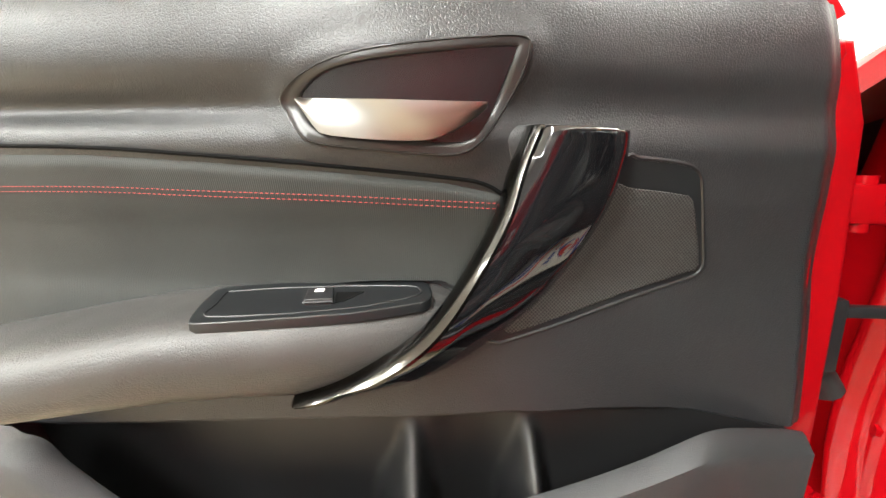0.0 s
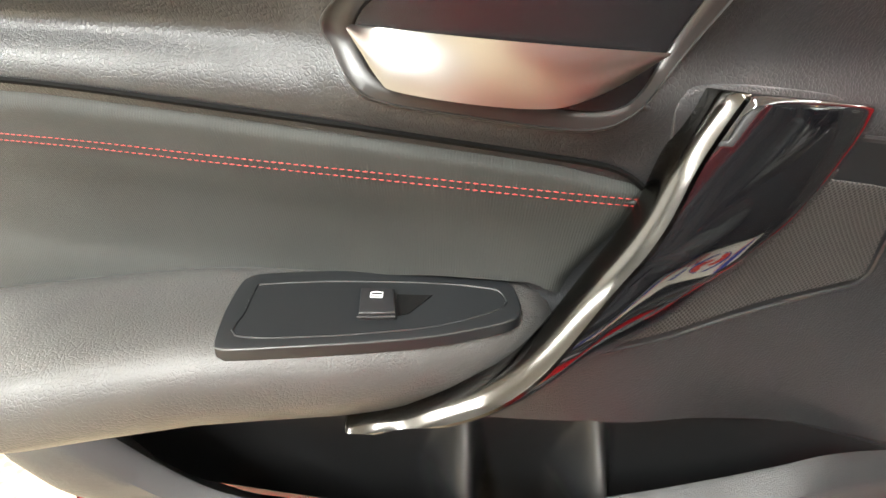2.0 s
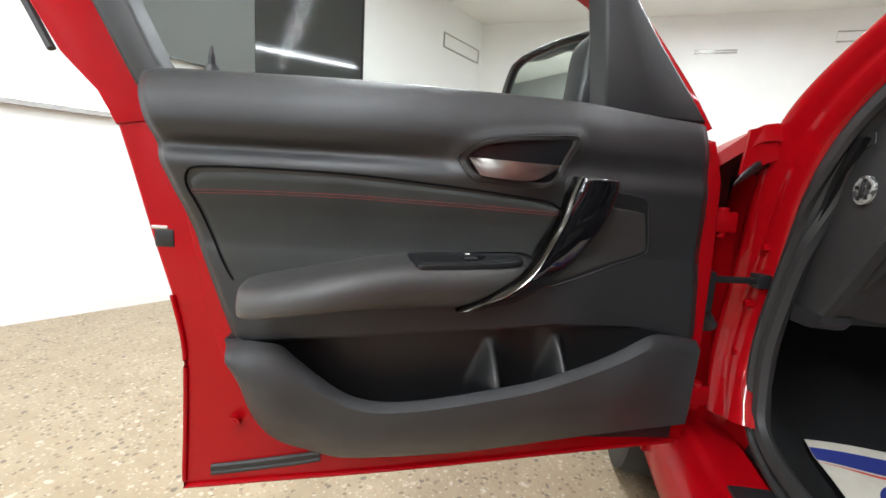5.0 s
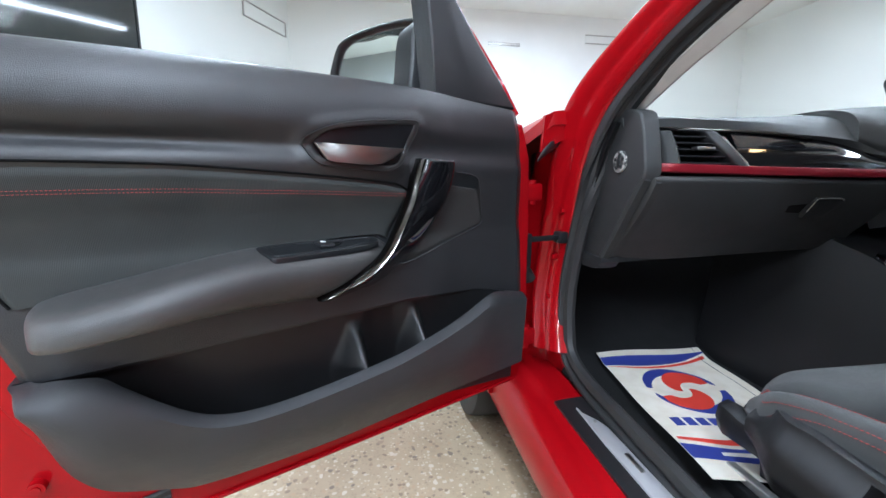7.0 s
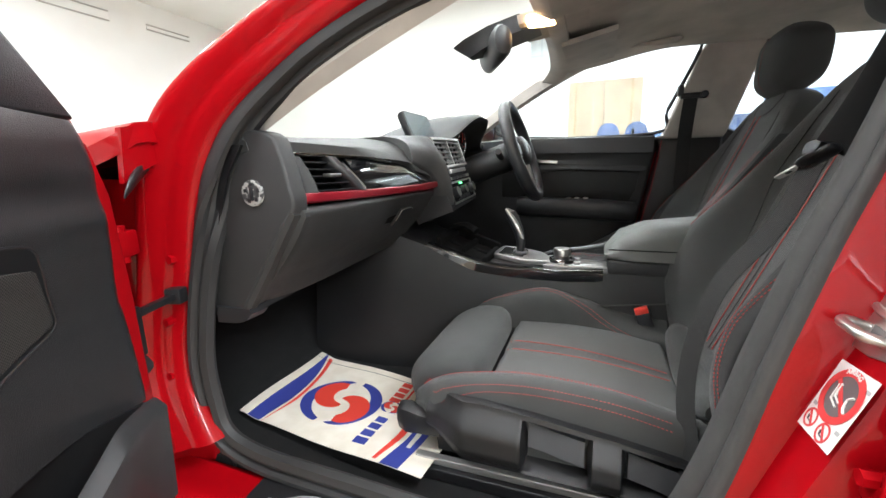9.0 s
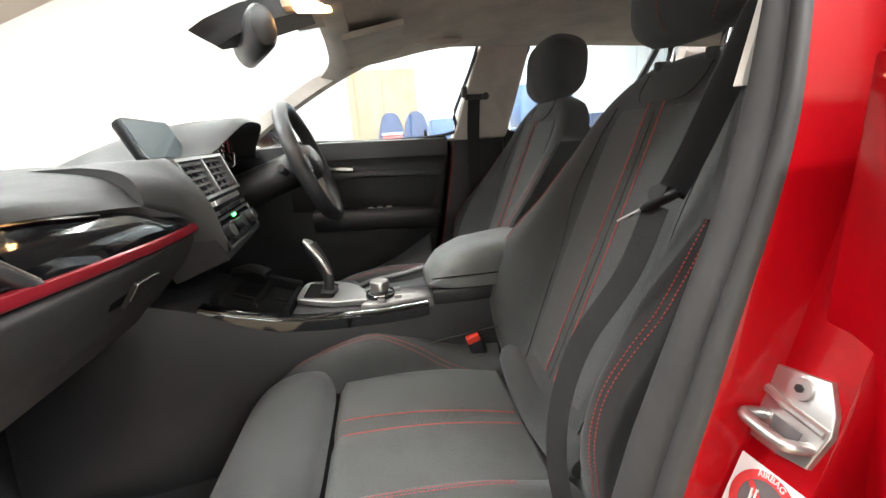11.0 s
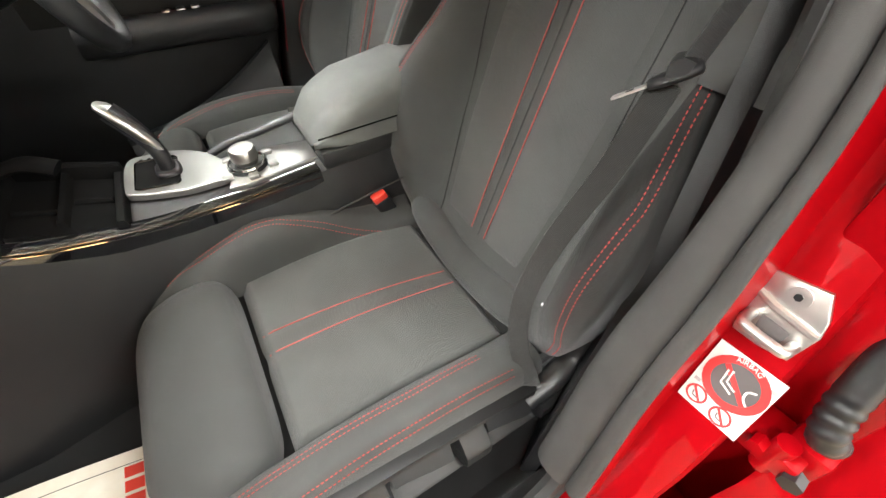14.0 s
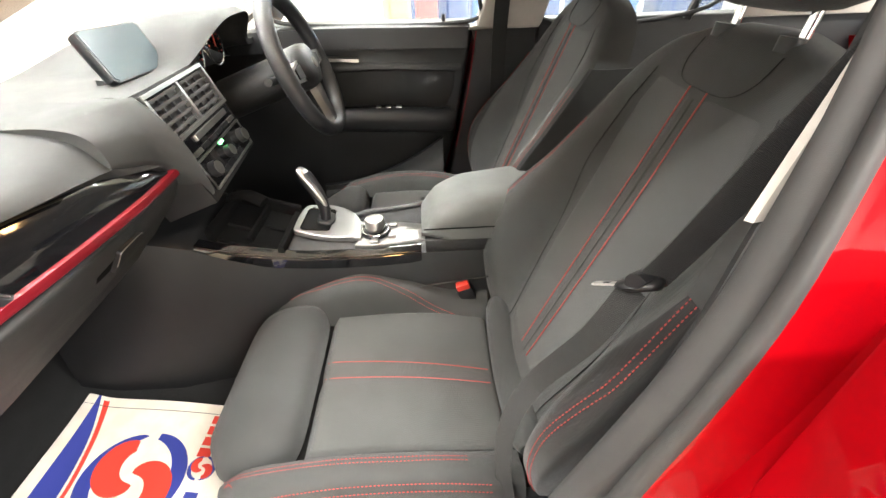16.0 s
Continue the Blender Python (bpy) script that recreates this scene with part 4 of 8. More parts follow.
# pull handle: blade with a bright edge
PL = [(0.345, 0.934), (0.355, 0.907), (0.364, 0.875), (0.382, 0.838), (0.408, 0.799), (0.436, 0.774), (0.472, 0.752), (0.514, 0.735)]
PR = [(0.271, 0.931), (0.272, 0.918), (0.283, 0.877), (0.305, 0.836), (0.338, 0.793), (0.378, 0.760), (0.425, 0.737), (0.474, 0.729), (0.512, 0.727)]
PL2, PR2 = resample(spline(PL, 8), 60), resample(spline(PR, 8), 60)
grip, edge = [], []
for i in range(60):
    s = i / 59
    a, b = PL2[i], PR2[i]
    wdt = (b - a).length
    bright = min(0.011, wdt * (0.32 + 0.5 * sstep(0.86, 1.0, s)))
    c = a + (b - a).normalized() * bright
    nl = lerp_table([(0, 0.108), (0.3, 0.118), (0.7, 0.142), (1, 0.137)], s)
    nr = lerp_table([(0, 0.098), (0.5, 0.092), (0.8, 0.11), (1, 0.134)], s)
    m = (c + b) / 2
    grip.append([Vector((p[0], p[1], p[2])) for p in resample(spline([(c.x, nl + 0.003, c.y), (m.x, (nl + nr) / 2 + 0.010 * (1 - s), m.y), (b.x, nr, b.y), (b.x, nr - 0.016, b.y), (m.x, nr - 0.026, m.y), (c.x, nl - 0.022, c.y)], 4, True), 24, True)])
    edge.append([Vector((p[0], p[1], p[2])) for p in resample(spline([(a.x, nl - 0.008, a.y), ((a.x + c.x) / 2, nl + 0.0015, (a.y + c.y) / 2), (c.x, nl + 0.0035, c.y), (c.x, nl - 0.012, c.y), (a.x, nl - 0.02, a.y)], 4, True), 20, True)])


def closed_end(rings, steps=((0.90, 0.0045), (0.95, 0.0040), (0.99, 0.0022))):
    """Rounds off the first ring of a loft."""
    c = sum(rings[0], Vector()) / len(rings[0])
    out = (rings[0][0] - rings[3][0]).normalized()
    return [[c + (p - c) * f + out * d for p in rings[0]] for f, d in steps] + rings


TAIL = ((0.30, 0.0050), (0.65, 0.0042), (0.90, 0.0022))
grip, edge = [closed_end(closed_end(r)[::-1], TAIL)[::-1] for r in (grip, edge)]
dpart("pull_handle", loft(grip), GLOSS, "gloss black curved pull handle", 45)
dpart("pull_handle_edge", loft(edge), DARK_CHROME, "smoked chrome edge of the pull handle", 45)
cap = [(0.3495, 0.9385), (0.275, 0.937), (0.268, 0.928), (0.28, 0.905), (0.30, 0.895), (0.343, 0.900), (0.354, 0.915)]
dpart("pull_handle_base", slab([tuple(p) for p in resample(spline(cap, 5, True), 50, True)], lambda a, b, k: Vector((a, field(a, b) + k, b)), -0.01, 0.0012, 0.001, fill=6), TRIM)

# speaker cover
SPK = [(0.262, 0.9185), (0.2505, 0.9178), (0.2129, 0.9144), (0.1954, 0.9085), (0.1878, 0.896), (0.1707, 0.8294), (0.1735, 0.815), (0.1871, 0.8081), (0.2466, 0.7895), (0.330, 0.765), (0.362, 0.757), (0.372, 0.775), (0.345, 0.83), (0.31, 0.89)]
SPO = [tuple(p) for p in resample(spline(SPK, 6, True), 90, True)]
dpart("speaker_surround", sweep([(a, field(a, b), b) for a, b in scaled(SPO, 0.985)], [(-0.003, -0.006), (-0.0016, 0.0012), (0.0, 0.0018), (0.0018, 0.0008), (0.0024, -0.006)], (0, 1, 0), True), MATT)
GRILLE = mat("speaker_mesh", (0.03, 0.03, 0.03), 0.55)
_v = node(GRILLE, "ShaderNodeTexVoronoi", Scale=430.0, Randomness=0.0)
_mp = GRILLE.node_tree.nodes.new("ShaderNodeMapping")
_mp.inputs["Rotation"].default_value = (0.0, 0.785, 0.0)
_mp.inputs["Scale"].default_value = (1.0, 0.0, 1.0)
link(GRILLE, coords(GRILLE), _mp.inputs["Vector"])
link(GRILLE, _mp.outputs[0], _v.inputs["Vector"])
_r = GRILLE.node_tree.nodes.new("ShaderNodeValToRGB")
_r.color_ramp.elements[0].position, _r.color_ramp.elements[0].color = 0.30, (0.004, 0.004, 0.004, 1)
_r.color_ramp.elements[1].position, _r.color_ramp.elements[1].color = 0.42, (0.04, 0.039, 0.037, 1)
link(GRILLE, _v.outputs["Distance"], _r.inputs["Fac"])
link(GRILLE, _r.outputs[0], bsdf(GRILLE).inputs["Base Color"])
bump(GRILLE, _v.outputs["Distance"], 0.5, 0.001)
mesh_o = [(0.275, 0.894), (0.2525, 0.8923), (0.2074, 0.887), (0.1932, 0.8786), (0.1765, 0.8245), (0.1886, 0.8153), (0.2478, 0.797), (0.325, 0.774), (0.352, 0.768), (0.35, 0.80), (0.32, 0.85)]
dpart("speaker_grille", slab([tuple(p) for p in resample(spline(mesh_o, 5, True), 70, True)], lambda a, b, k: Vector((a, field(a, b) + k, b)), -0.01, 0.0025, 0.001, fill=8), GRILLE, "perforated speaker grille")
dpart("speaker_plate", slab(scaled(SPO, 0.97), lambda a, b, k: Vector((a, field(a, b) + k, b)), -0.01, 0.0008, fill=8), MATT)

# lower trim with map pocket
LIP = [(0.058, 0.658), (0.10, 0.667), (0.166, 0.676), (0.229, 0.645), (0.29, 0.621), (0.391, 0.592), (0.491, 0.573), (0.59, 0.561), (0.648, 0.563), (0.686, 0.576), (0.724, 0.602), (0.761, 0.632), (0.795, 0.652), (0.885, 0.646)]
LIPS = resample(spline(LIP, 6), 90)
LOWB = [(0.062, 0.500), (0.10, 0.494), (0.26, 0.472), (0.48, 0.438), (0.671, 0.425), (0.733, 0.434), (0.793, 0.457), (0.828, 0.496), (0.853, 0.56), (0.878, 0.643)]
LOWS = resample(spline(LOWB, 6), 90)
rings = []
for p, q in zip(LIPS, LOWS):
    ring = []
    lipn = lerp_table([(0.04, 0.048), (0.2, 0.088), (0.4, 0.104), (0.6, 0.113), (0.75, 0.113), (0.80, 0.107), (0.845, 0.093), (0.885, 0.048)], p.x)
    for t in range(15):
        f = t / 14
        a, b = p.x + (q.x - p.x) * f, p.y + (q.y - p.y) * f
        full = sstep(0.68, 0.79, p.x) * (1 - sstep(0.855, 0.885, p.x))
        n = lipn * (1 - f) + (0.045 + 0.026 * full) * f + (0.016 * sstep(0.04, 0.22, p.x) + 0.014 * full) * math.sin(math.pi * f)
        n -= 0.014 * max(0, 1 - f * 14)
        ring.append(Vector((a, n, b)))
    outer = list(ring)
    ring.append(Vector((q.x, 0.02, q.y)))
    ring.append(Vector((p.x + (q.x - p.x) * 0.86, 0.022, p.y + (q.y - p.y) * 0.86)))
    for t in (12, 9, 6, 3, 1, 0):
        ring.append(outer[t] + Vector((0, -0.007 if t else -0.004, 0.001 if t == 0 else 0)))
    rings.append(ring)
dpart("lower_trim", loft(rings), TRIM_LOW, "moulded dark grey lower trim with map pocket", 50)


def pocket(s, t):
    z = 0.458 + 0.20 * t
    u = 0.075 + (line_table(U_LEFT, z) - 0.085) * s
    z = 0.458 + (line_table(Z_SPLIT, u) - 0.456) * t
    n = 0.024 + 0.010 * t
    # bottle holder: a round hollow between two fins
    for c, w, zp in ((0.425, 0.062, 0.655), (0.306, 0.050, 0.668)):
        zz = sstep(zp, zp - 0.10, z)
        d = u - c - 0.15 * max(0, z - 0.56)
        side = math.exp(-(d / 0.007) ** 2) if d < 0 else 0.5 + 0.5 * math.cos(math.pi * min(1, d / (w * (0.30 + 0.70 * zz))))
        n += min(0.060, max(0, (z - 0.47) * 0.55)) * side * zz ** 0.7
    n -= 0.006 * math.exp(-((u - 0.38) / 0.035) ** 4)
    return u, n, z


dpart("map_pocket", sheet(pocket, 240, 60, 0.004, (0, -1, 0)), POCKET, "map pocket with bottle holder, shade put into its colour", 70)
dpart("trim_edge", loft([[Vector((u, n, line_table(Z_SPLIT, u) + dz)) for n, dz in ((0.02, 0.004), (field(u, 0.69) - 0.003, 0.004), (field(u, 0.69) - 0.006, -0.006), (0.02, -0.006))] for u in [0.066 + i * 0.0407 for i in range(21)]]), BLACK)

# rubber channel, grommet, latch, hinges, cable boot
dpart("sill_channel", loft([[Vector((u, n, z + dz)) for n, dz in ((-0.003, -0.010), (0.004, -0.010), (0.006, -0.006), (0.004, -0.002), (0.006, 0.003), (0.006, 0.008), (0.003, 0.011), (-0.003, 0.011))] for u, z in ((0.74, 0.398), (0.77, 0.392), (0.85, 0.380), (0.938, 0.368))]), RUBBER, "ribbed black rubber strip")
dpart("grommet", tube([(0.893, 0.0, 0.468), (0.893, 0.012, 0.468)], 0.011, 14), RED)
dpart("grommet_plug", tube([(0.893, 0.010, 0.468), (0.893, 0.014, 0.468)], 0.006, 12), RED)
dpart("door_latch", join(rbox(0.988, 1.020, -0.05, 0.002, 0.783, 0.814, 0.003), rbox(0.992, 1.024, -0.03, -0.012, 0.788, 0.808, 0.002)), BLACK, "black door latch")
dpart("latch_plate", rbox(0.998, 1.024, -0.02, 0.003, 0.814, 0.820, 0.002), STEEL)
for z in (0.875, 0.52):
    dpart("hinge", join(rbox(-0.03, 0.03, -0.035, -0.018, z - 0.02, z + 0.02, 0.004), tube([(-0.005, -0.03, z - 0.028), (-0.005, -0.03, z + 0.028)], 0.011, 10)), RED, "red painted door hinge")
dpart("check_strap", join(rbox(-0.10, 0.02, -0.03, -0.018, 0.758, 0.770, 0.002), rbox(-0.112, -0.088, -0.038, -0.010, 0.750, 0.778, 0.003)), BLACK, "black door check strap")
dpart("cable_boot", tube(spline([(0.02, -0.03, 0.70), (-0.005, -0.045, 0.69), (-0.03, -0.05, 0.66)], 6), 0.016, 10), RUBBER)
dpart("cable_box", rbox(0.0, 0.03, -0.04, -0.01, 0.70, 0.78, 0.004), BLACK)

# window frame, glass, lock pin, mirror sail
FR = [(1.055, -0.015, 0.99), (1.09, -0.02, 1.06), (1.14, -0.035, 1.16), (1.20, -0.06, 1.28), (1.235, -0.085, 1.36), (1.20, -0.095, 1.405), (1.0, -0.10, 1.415), (0.80, -0.095, 1.40), (0.60, -0.085, 1.36), (0.42, -0.07, 1.345), (0.26, -0.05, 1.262), (0.14, -0.03, 1.125), (0.075, -0.02, 1.03)]
FRP = resample(spline(FR, 8), 110)
dpart("window_frame", sweep(FRP[38:], [(-0.022, -0.03), (-0.022, 0.012), (0.004, 0.016), (0.020, 0.010), (0.020, -0.03)], (0, 1, 0)), RED, "red upper window frame")
post = [(1.07, 0.98), (1.095, 1.03), (1.147, 1.085), (1.204, 1.18), (1.275, 1.33), (1.285, 1.40), (1.21, 1.40), (1.175, 1.33), (1.092, 1.165), (1.03, 1.04), (1.01, 0.99)]
dpart("rear_post", slab([Vector(p) for p in post], lambda a, b, k: Vector((a, k - 0.12 * max(0, b - 1.06) ** 1.3, b)), -0.07, 0.004, 0.004), RED, "red rear post of the window frame")
dpart("post_seal", tube([(a, -0.005 - 0.12 * max(0, b - 1.06) ** 1.3, b) for a, b in ((1.165, 1.09), (1.207, 1.17), (1.28, 1.33))], 0.006, 8), RUBBER)
POST_TRIM = grained("dark_post_trim", (0.016, 0.016, 0.016), 0.5, 420, 0.3)
ptrim = [(0.985, 1.035), (1.003, 1.03), (1.022, 1.040), (1.091, 1.170), (1.175, 1.33), (1.19, 1.39), (1.12, 1.39), (1.10, 1.33), (1.037, 1.175), (0.992, 1.085), (0.975, 1.06)]
dpart("frame_trim", slab([Vector(p) for p in ptrim], lambda a, b, k: Vector((a, k - 0.12 * max(0, b - 1.06) ** 1.3, b)), -0.02, 0.030, 0.008), POST_TRIM, "black grained window frame trim")
dpart("frame_trim", sweep([(p.x + 0.02 * (i > 38), p.y + 0.012, p.z - 0.03) for i, p in enumerate(FRP[38:84])], [(-0.034, -0.012), (-0.034, 0.010), (-0.02, 0.018), (0.02, 0.018), (0.030, 0.008), (0.030, -0.012)], (0, 1, 0)), TRIM)
sail = [(0.277, 1.046), (0.288, 1.148), (0.298, 1.229), (0.308, 1.30), (0.302, 1.315), (0.256, 1.245), (0.19, 1.158), (0.14, 1.098), (0.100, 1.043), (0.19, 1.044)]
dpart("mirror_sail", slab([Vector(p) for p in sail], lambda a, b, k: Vector((a, k, b)), -0.03, 0.034, 0.006), TRIM, "black triangular mirror sail panel")
dpart("sail_seal", tube([(0.09, -0.005, 1.03), (0.125, -0.005, 1.085), (0.19, -0.012, 1.165), (0.255, -0.02, 1.265), (0.31, -0.03, 1.325)], 0.010, 8), RUBBER)


def pane(s, t):
    z = 1.0 + 0.40 * t
    u1 = 1.06 + 0.33 * (z - 1.0) if z < 1.36 else 1.18
    u0 = line_table([(1.0, 0.28), (1.2, 0.28), (1.30, 0.30), (1.34, 0.42), (1.36, 0.60), (1.40, 0.80)], z)
    return u0 + (u1 - u0) * s, -0.028 - 0.06 * t * t - 0.012, z


g = dpart("window_glass", sheet(pane, 8, 12, 0.004, (0, -1, 0)), GLASS, "clear front door glass")
g.visible_shadow = False
dpart("lock_pin", join(tube([(0.903, 0.036, 1.054), (0.903, 0.036, 1.088)], 0.0052, 10), tube([(0.903, 0.036, 1.087), (0.903, 0.036, 1.101)], 0.0045, 10, scale=lambda s: 1 - 0.5 * s)), BLACK, "black lock pin")
dpart("lock_pin_collar", tube([(0.903, 0.036, 1.056), (0.903, 0.036, 1.073)], 0.013, 14, scale=lambda s: 1 - 0.3 * s), BLACK)

# outside mirror
MO = Vector((0.19, -0.135, 1.11))
MX = Vector((0.20, -0.155, 0.0)).normalized()
MN = Vector((0.155, 0.20, 0.0)).normalized()


def mir(a, b, k):
    return MO + MX * a + Vector((0, 0, b)) + MN * k


mo = [tuple(p) for p in resample(spline([(0.012, -0.01), (0.016, 0.105), (0.030, 0.128), (0.055, 0.134), (0.116, 0.127), (0.183, 0.110), (0.218, 0.092), (0.232, 0.068), (0.246, 0.015), (0.236, -0.03), (0.13, -0.045), (0.03, -0.035)], 6, True), 70, True)]
rings = [[mir(a, b, k) for a, b in scaled(mo, f)] for f, k in ((1.03, 0.011), (1.05, 0.004), (1.06, -0.02), (1.04, -0.06), (0.85, -0.10), (0.5, -0.125), (0.15, -0.13))]
inner = [[mir(a, b, k) for a, b in scaled(mo, f)] for f, k in ((0.895, 0.0), (0.905, 0.011), (0.95, 0.014), (1.0, 0.014))]
dpart("mirror_housing", loft(inner + rings), BLACK, "black outside mirror housing", 60)
dpart("mirror_glass", slab(scaled(mo, 0.90), mir, -0.004, 0.002), MIRROR, "outside mirror glass")
dpart("mirror_stalk", tube([(0.225, -0.02, 1.085), (0.215, -0.07, 1.105), (0.20, -0.14, 1.125)], 0.045, 14), BLACK)

foot_o = [(0.165, 1.05), (0.285, 1.05), (0.292, 1.13), (0.278, 1.205), (0.23, 1.20), (0.18, 1.12)]
dpart("mirror_foot", slab([tuple(p) for p in resample(spline(foot_o, 5, True), 40, True)], lambda a, b, k: Vector((a, k, b)), -0.13, -0.046, 0.01), BLACK, "black foot of the outside mirror", 50)

# ---- cabin shell ----
def cpart(name, geo, m, label="", sharp=38, parent=None, kind=""):
    return part(name, geo, m, parent or car, label, sharp, kind)


floor_pan = cpart("floor_carpet", loft([[Vector((x, y, z)) for x, z in ((-2.3, 0.36), (-0.6, 0.372), (-0.1, 0.374), (0.06, 0.378), (0.14, 0.40), (0.24, 0.50), (0.34, 0.62), (0.40, 0.80), (0.46, 0.80), (0.46, 0.30), (-2.3, 0.30))] for y in (-0.66, -0.3, 0.0, 0.3, 0.63)]), CARPET, "black cabin floor carpet")
cpart("side_carpet", loft([[Vector((x, y, z)) for y, z in ((0.58, 0.33), (0.622, 0.395), (0.640, 0.420), (0.672, 0.416), (0.676, 0.35))] for x in (0.02, -0.2, -0.5, -0.8, -1.3)]), CARPET, parent=floor_pan)
cpart("kick_panel", loft([[Vector((x, y, z)) for x, y in ((xs - 0.035, 0.674), (xs - 0.022, 0.652), (xs + 0.10, 0.612), (0.36, 0.57), (0.36, 0.62), (xs + 0.05, 0.665))] for z, xs in ((0.36, 0.0), (0.42, -0.02), (0.48, 0.0), (0.55, 0.02), (0.64, 0.018), (0.76, -0.006), (0.87, -0.047), (0.97, -0.09), (1.02, -0.125))]), CONSOLE, "black footwell side panel")
# sill plate
sillp = cpart("sill_plate", loft([[Vector((x, y, z)) for y, z in ((0.672, 0.416), (0.690, 0.4125), (0.735, 0.4085), (0.757, 0.4055), (0.757, 0.398), (0.672, 0.398))] for x in (-0.135, -0.16, -0.5, -0.72, -0.86)]), BLACK, "black sill cover")
SILL_METAL = mat("brushed_sill_metal", (0.58, 0.58, 0.60), 0.45, 0.6)
rough_var(SILL_METAL, 0.38, 0.52, 90)
plate_o = [(-0.178, 0.726), (-0.20, 0.722), (-0.235, 0.704), (-0.26, 0.698), (-0.69, 0.690), (-0.69, 0.724), (-0.30, 0.729)]
cpart("sill_badge_plate", slab([Vector(p) for p in plate_o], lambda a, b, k: Vector((a, b, 0.4145 - (b - 0.69) * 0.09 + k)), -0.004, 0.002, 0.0008), SILL_METAL, "brushed metal plate on the sill", parent=sillp)
cpart("badge_mark", rbox(-0.385, -0.336, 0.703, 0.712, 0.4130, 0.4162, 0.0005), SATIN, parent=sillp)
cpart("badge_dot", tube([(-0.235, 0.713, 0.413), (-0.235, 0.713, 0.4158)], 0.004, 10), SATIN, parent=sillp)

# headliner, pillars, glass
liner = cpart("headliner", sheet(lambda s, t: (-0.565 - 1.55 * s, -0.575 + 1.15 * t, 1.318 + 0.055 * sstep(0, 0.25, s) + 0.028 * math.sin(math.pi * t) - 0.05 * s * s), 30, 24, 0.006, (0, 0, 1)), LINER, "pale beige fabric headliner")
cpart("pillar_cover", sweep(spline([(0.02, 0.625, 1.0), (-0.12, 0.632, 1.052), (-0.25, 0.615, 1.125), (-0.40, 0.582, 1.205), (-0.55, 0.552, 1.275), (-0.72, 0.532, 1.335), (-1.0, 0.52, 1.362), (-1.5, 0.52, 1.362)], 6), [(-0.028, -0.01), (-0.012, 0.014), (0.014, 0.014), (0.030, -0.004), (0.02, -0.02), (-0.02, -0.02)], (0, 1, 0)), LINER, "beige A pillar cover", parent=liner)
cpart("pillar_cover", sweep(spline([(0.06, -0.66, 1.02), (-0.12, -0.645, 1.075), (-0.30, -0.625, 1.185), (-0.48, -0.605, 1.285), (-0.66, -0.60, 1.365), (-0.85, -0.60, 1.41), (-1.15, -0.60, 1.425), (-1.8, -0.60, 1.41)], 6), [(-0.03, -0.01), (-0.02, 0.02), (0.015, 0.02), (0.035, 0.0), (0.02, -0.03), (-0.02, -0.03)], (0, -1, 0)), LINER, "beige far pillar and roof rail cover", parent=liner)
cpart("header_rail", sweep(spline([(-0.50, -0.60, 1.29), (-0.555, -0.45, 1.318), (-0.575, 0.0, 1.332), (-0.565, 0.45, 1.312), (-0.52, 0.56, 1.28)], 6), [(-0.03, -0.012), (-0.03, 0.012), (0.03, 0.016), (0.035, 0.0), (0.0, -0.016)], (0, 0, 1)), LINER, parent=liner)
BQ = [(-0.905, 1.055), (-0.93, 1.07), (-1.035, 1.36), (-1.07, 1.415), (-1.22, 1.415), (-1.235, 1.38), (-1.14, 1.07), (-1.13, 1.055)]
cpart("pillar_cover", slab([Vector(p) for p in BQ], lambda a, b, k: Vector((a, -0.66 + k + 0.10 * max(0, b - 1.07) * 0.5, b)), -0.03, 0.03, 0.008), LINER, "beige far B pillar cover", parent=liner)
cpart("pillar_cover", slab([Vector(p) for p in [(-1.80, 1.06), (-1.86, 1.25), (-1.90, 1.40), (-2.3, 1.40), (-2.3, 1.06)]], lambda a, b, k: Vector((a, -0.66 + k, b)), -0.03, 0.02, 0.006), LINER, "beige far C pillar cover", parent=liner)
cpart("quarter_bar", tube([(-1.63, -0.66, 1.06), (-1.665, -0.65, 1.18), (-1.77, -0.63, 1.385)], 0.014, 8), BLACK, parent=liner)
for q in ([(-0.36, -0.645, 1.085), (-0.90, -0.645, 1.078), (-0.94, -0.64, 1.16), (-1.03, -0.625, 1.365), (-1.01, -0.62, 1.395), (-0.93, -0.62, 1.40), (-0.73, -0.62, 1.38), (-0.52, -0.625, 1.30), (-0.36, -0.635, 1.205), (-0.27, -0.64, 1.14)],
          [(-1.145, -0.645, 1.078), (-1.62, -0.645, 1.078), (-1.8, -0.64, 1.2), (-1.80, -0.62, 1.36), (-1.6, -0.62, 1.392), (-1.26, -0.62, 1.39), (-1.225, -0.622, 1.36)]):
    cpart("window_gasket", tube(resample(spline(q, 5, True), 70, True), 0.007, 6, True), RUBBER, parent=liner)
wind = cpart("windscreen", sheet(lambda s, t: (0.34 - 0.86 * s - 0.10 * (2 * t - 1) ** 2 * (1 - 0.5 * s), -0.63 + 1.26 * t + 0.08 * s * (1 - 2 * t), 1.02 + 0.315 * s + 0.02 * math.sin(math.pi * t)), 14, 14, 0.005, (0, 0, 1)), GLASS, "clear windscreen")
wind.visible_shadow = False
far_glass = cpart("side_glass", sheet(lambda s, t: (-0.25 - 1.6 * s, -0.70 + 0.05 * t, 1.06 + 0.35 * t), 4, 4, 0.004, (0, -1, 0)), GLASS, "clear far side window glass")
far_glass.visible_shadow = False
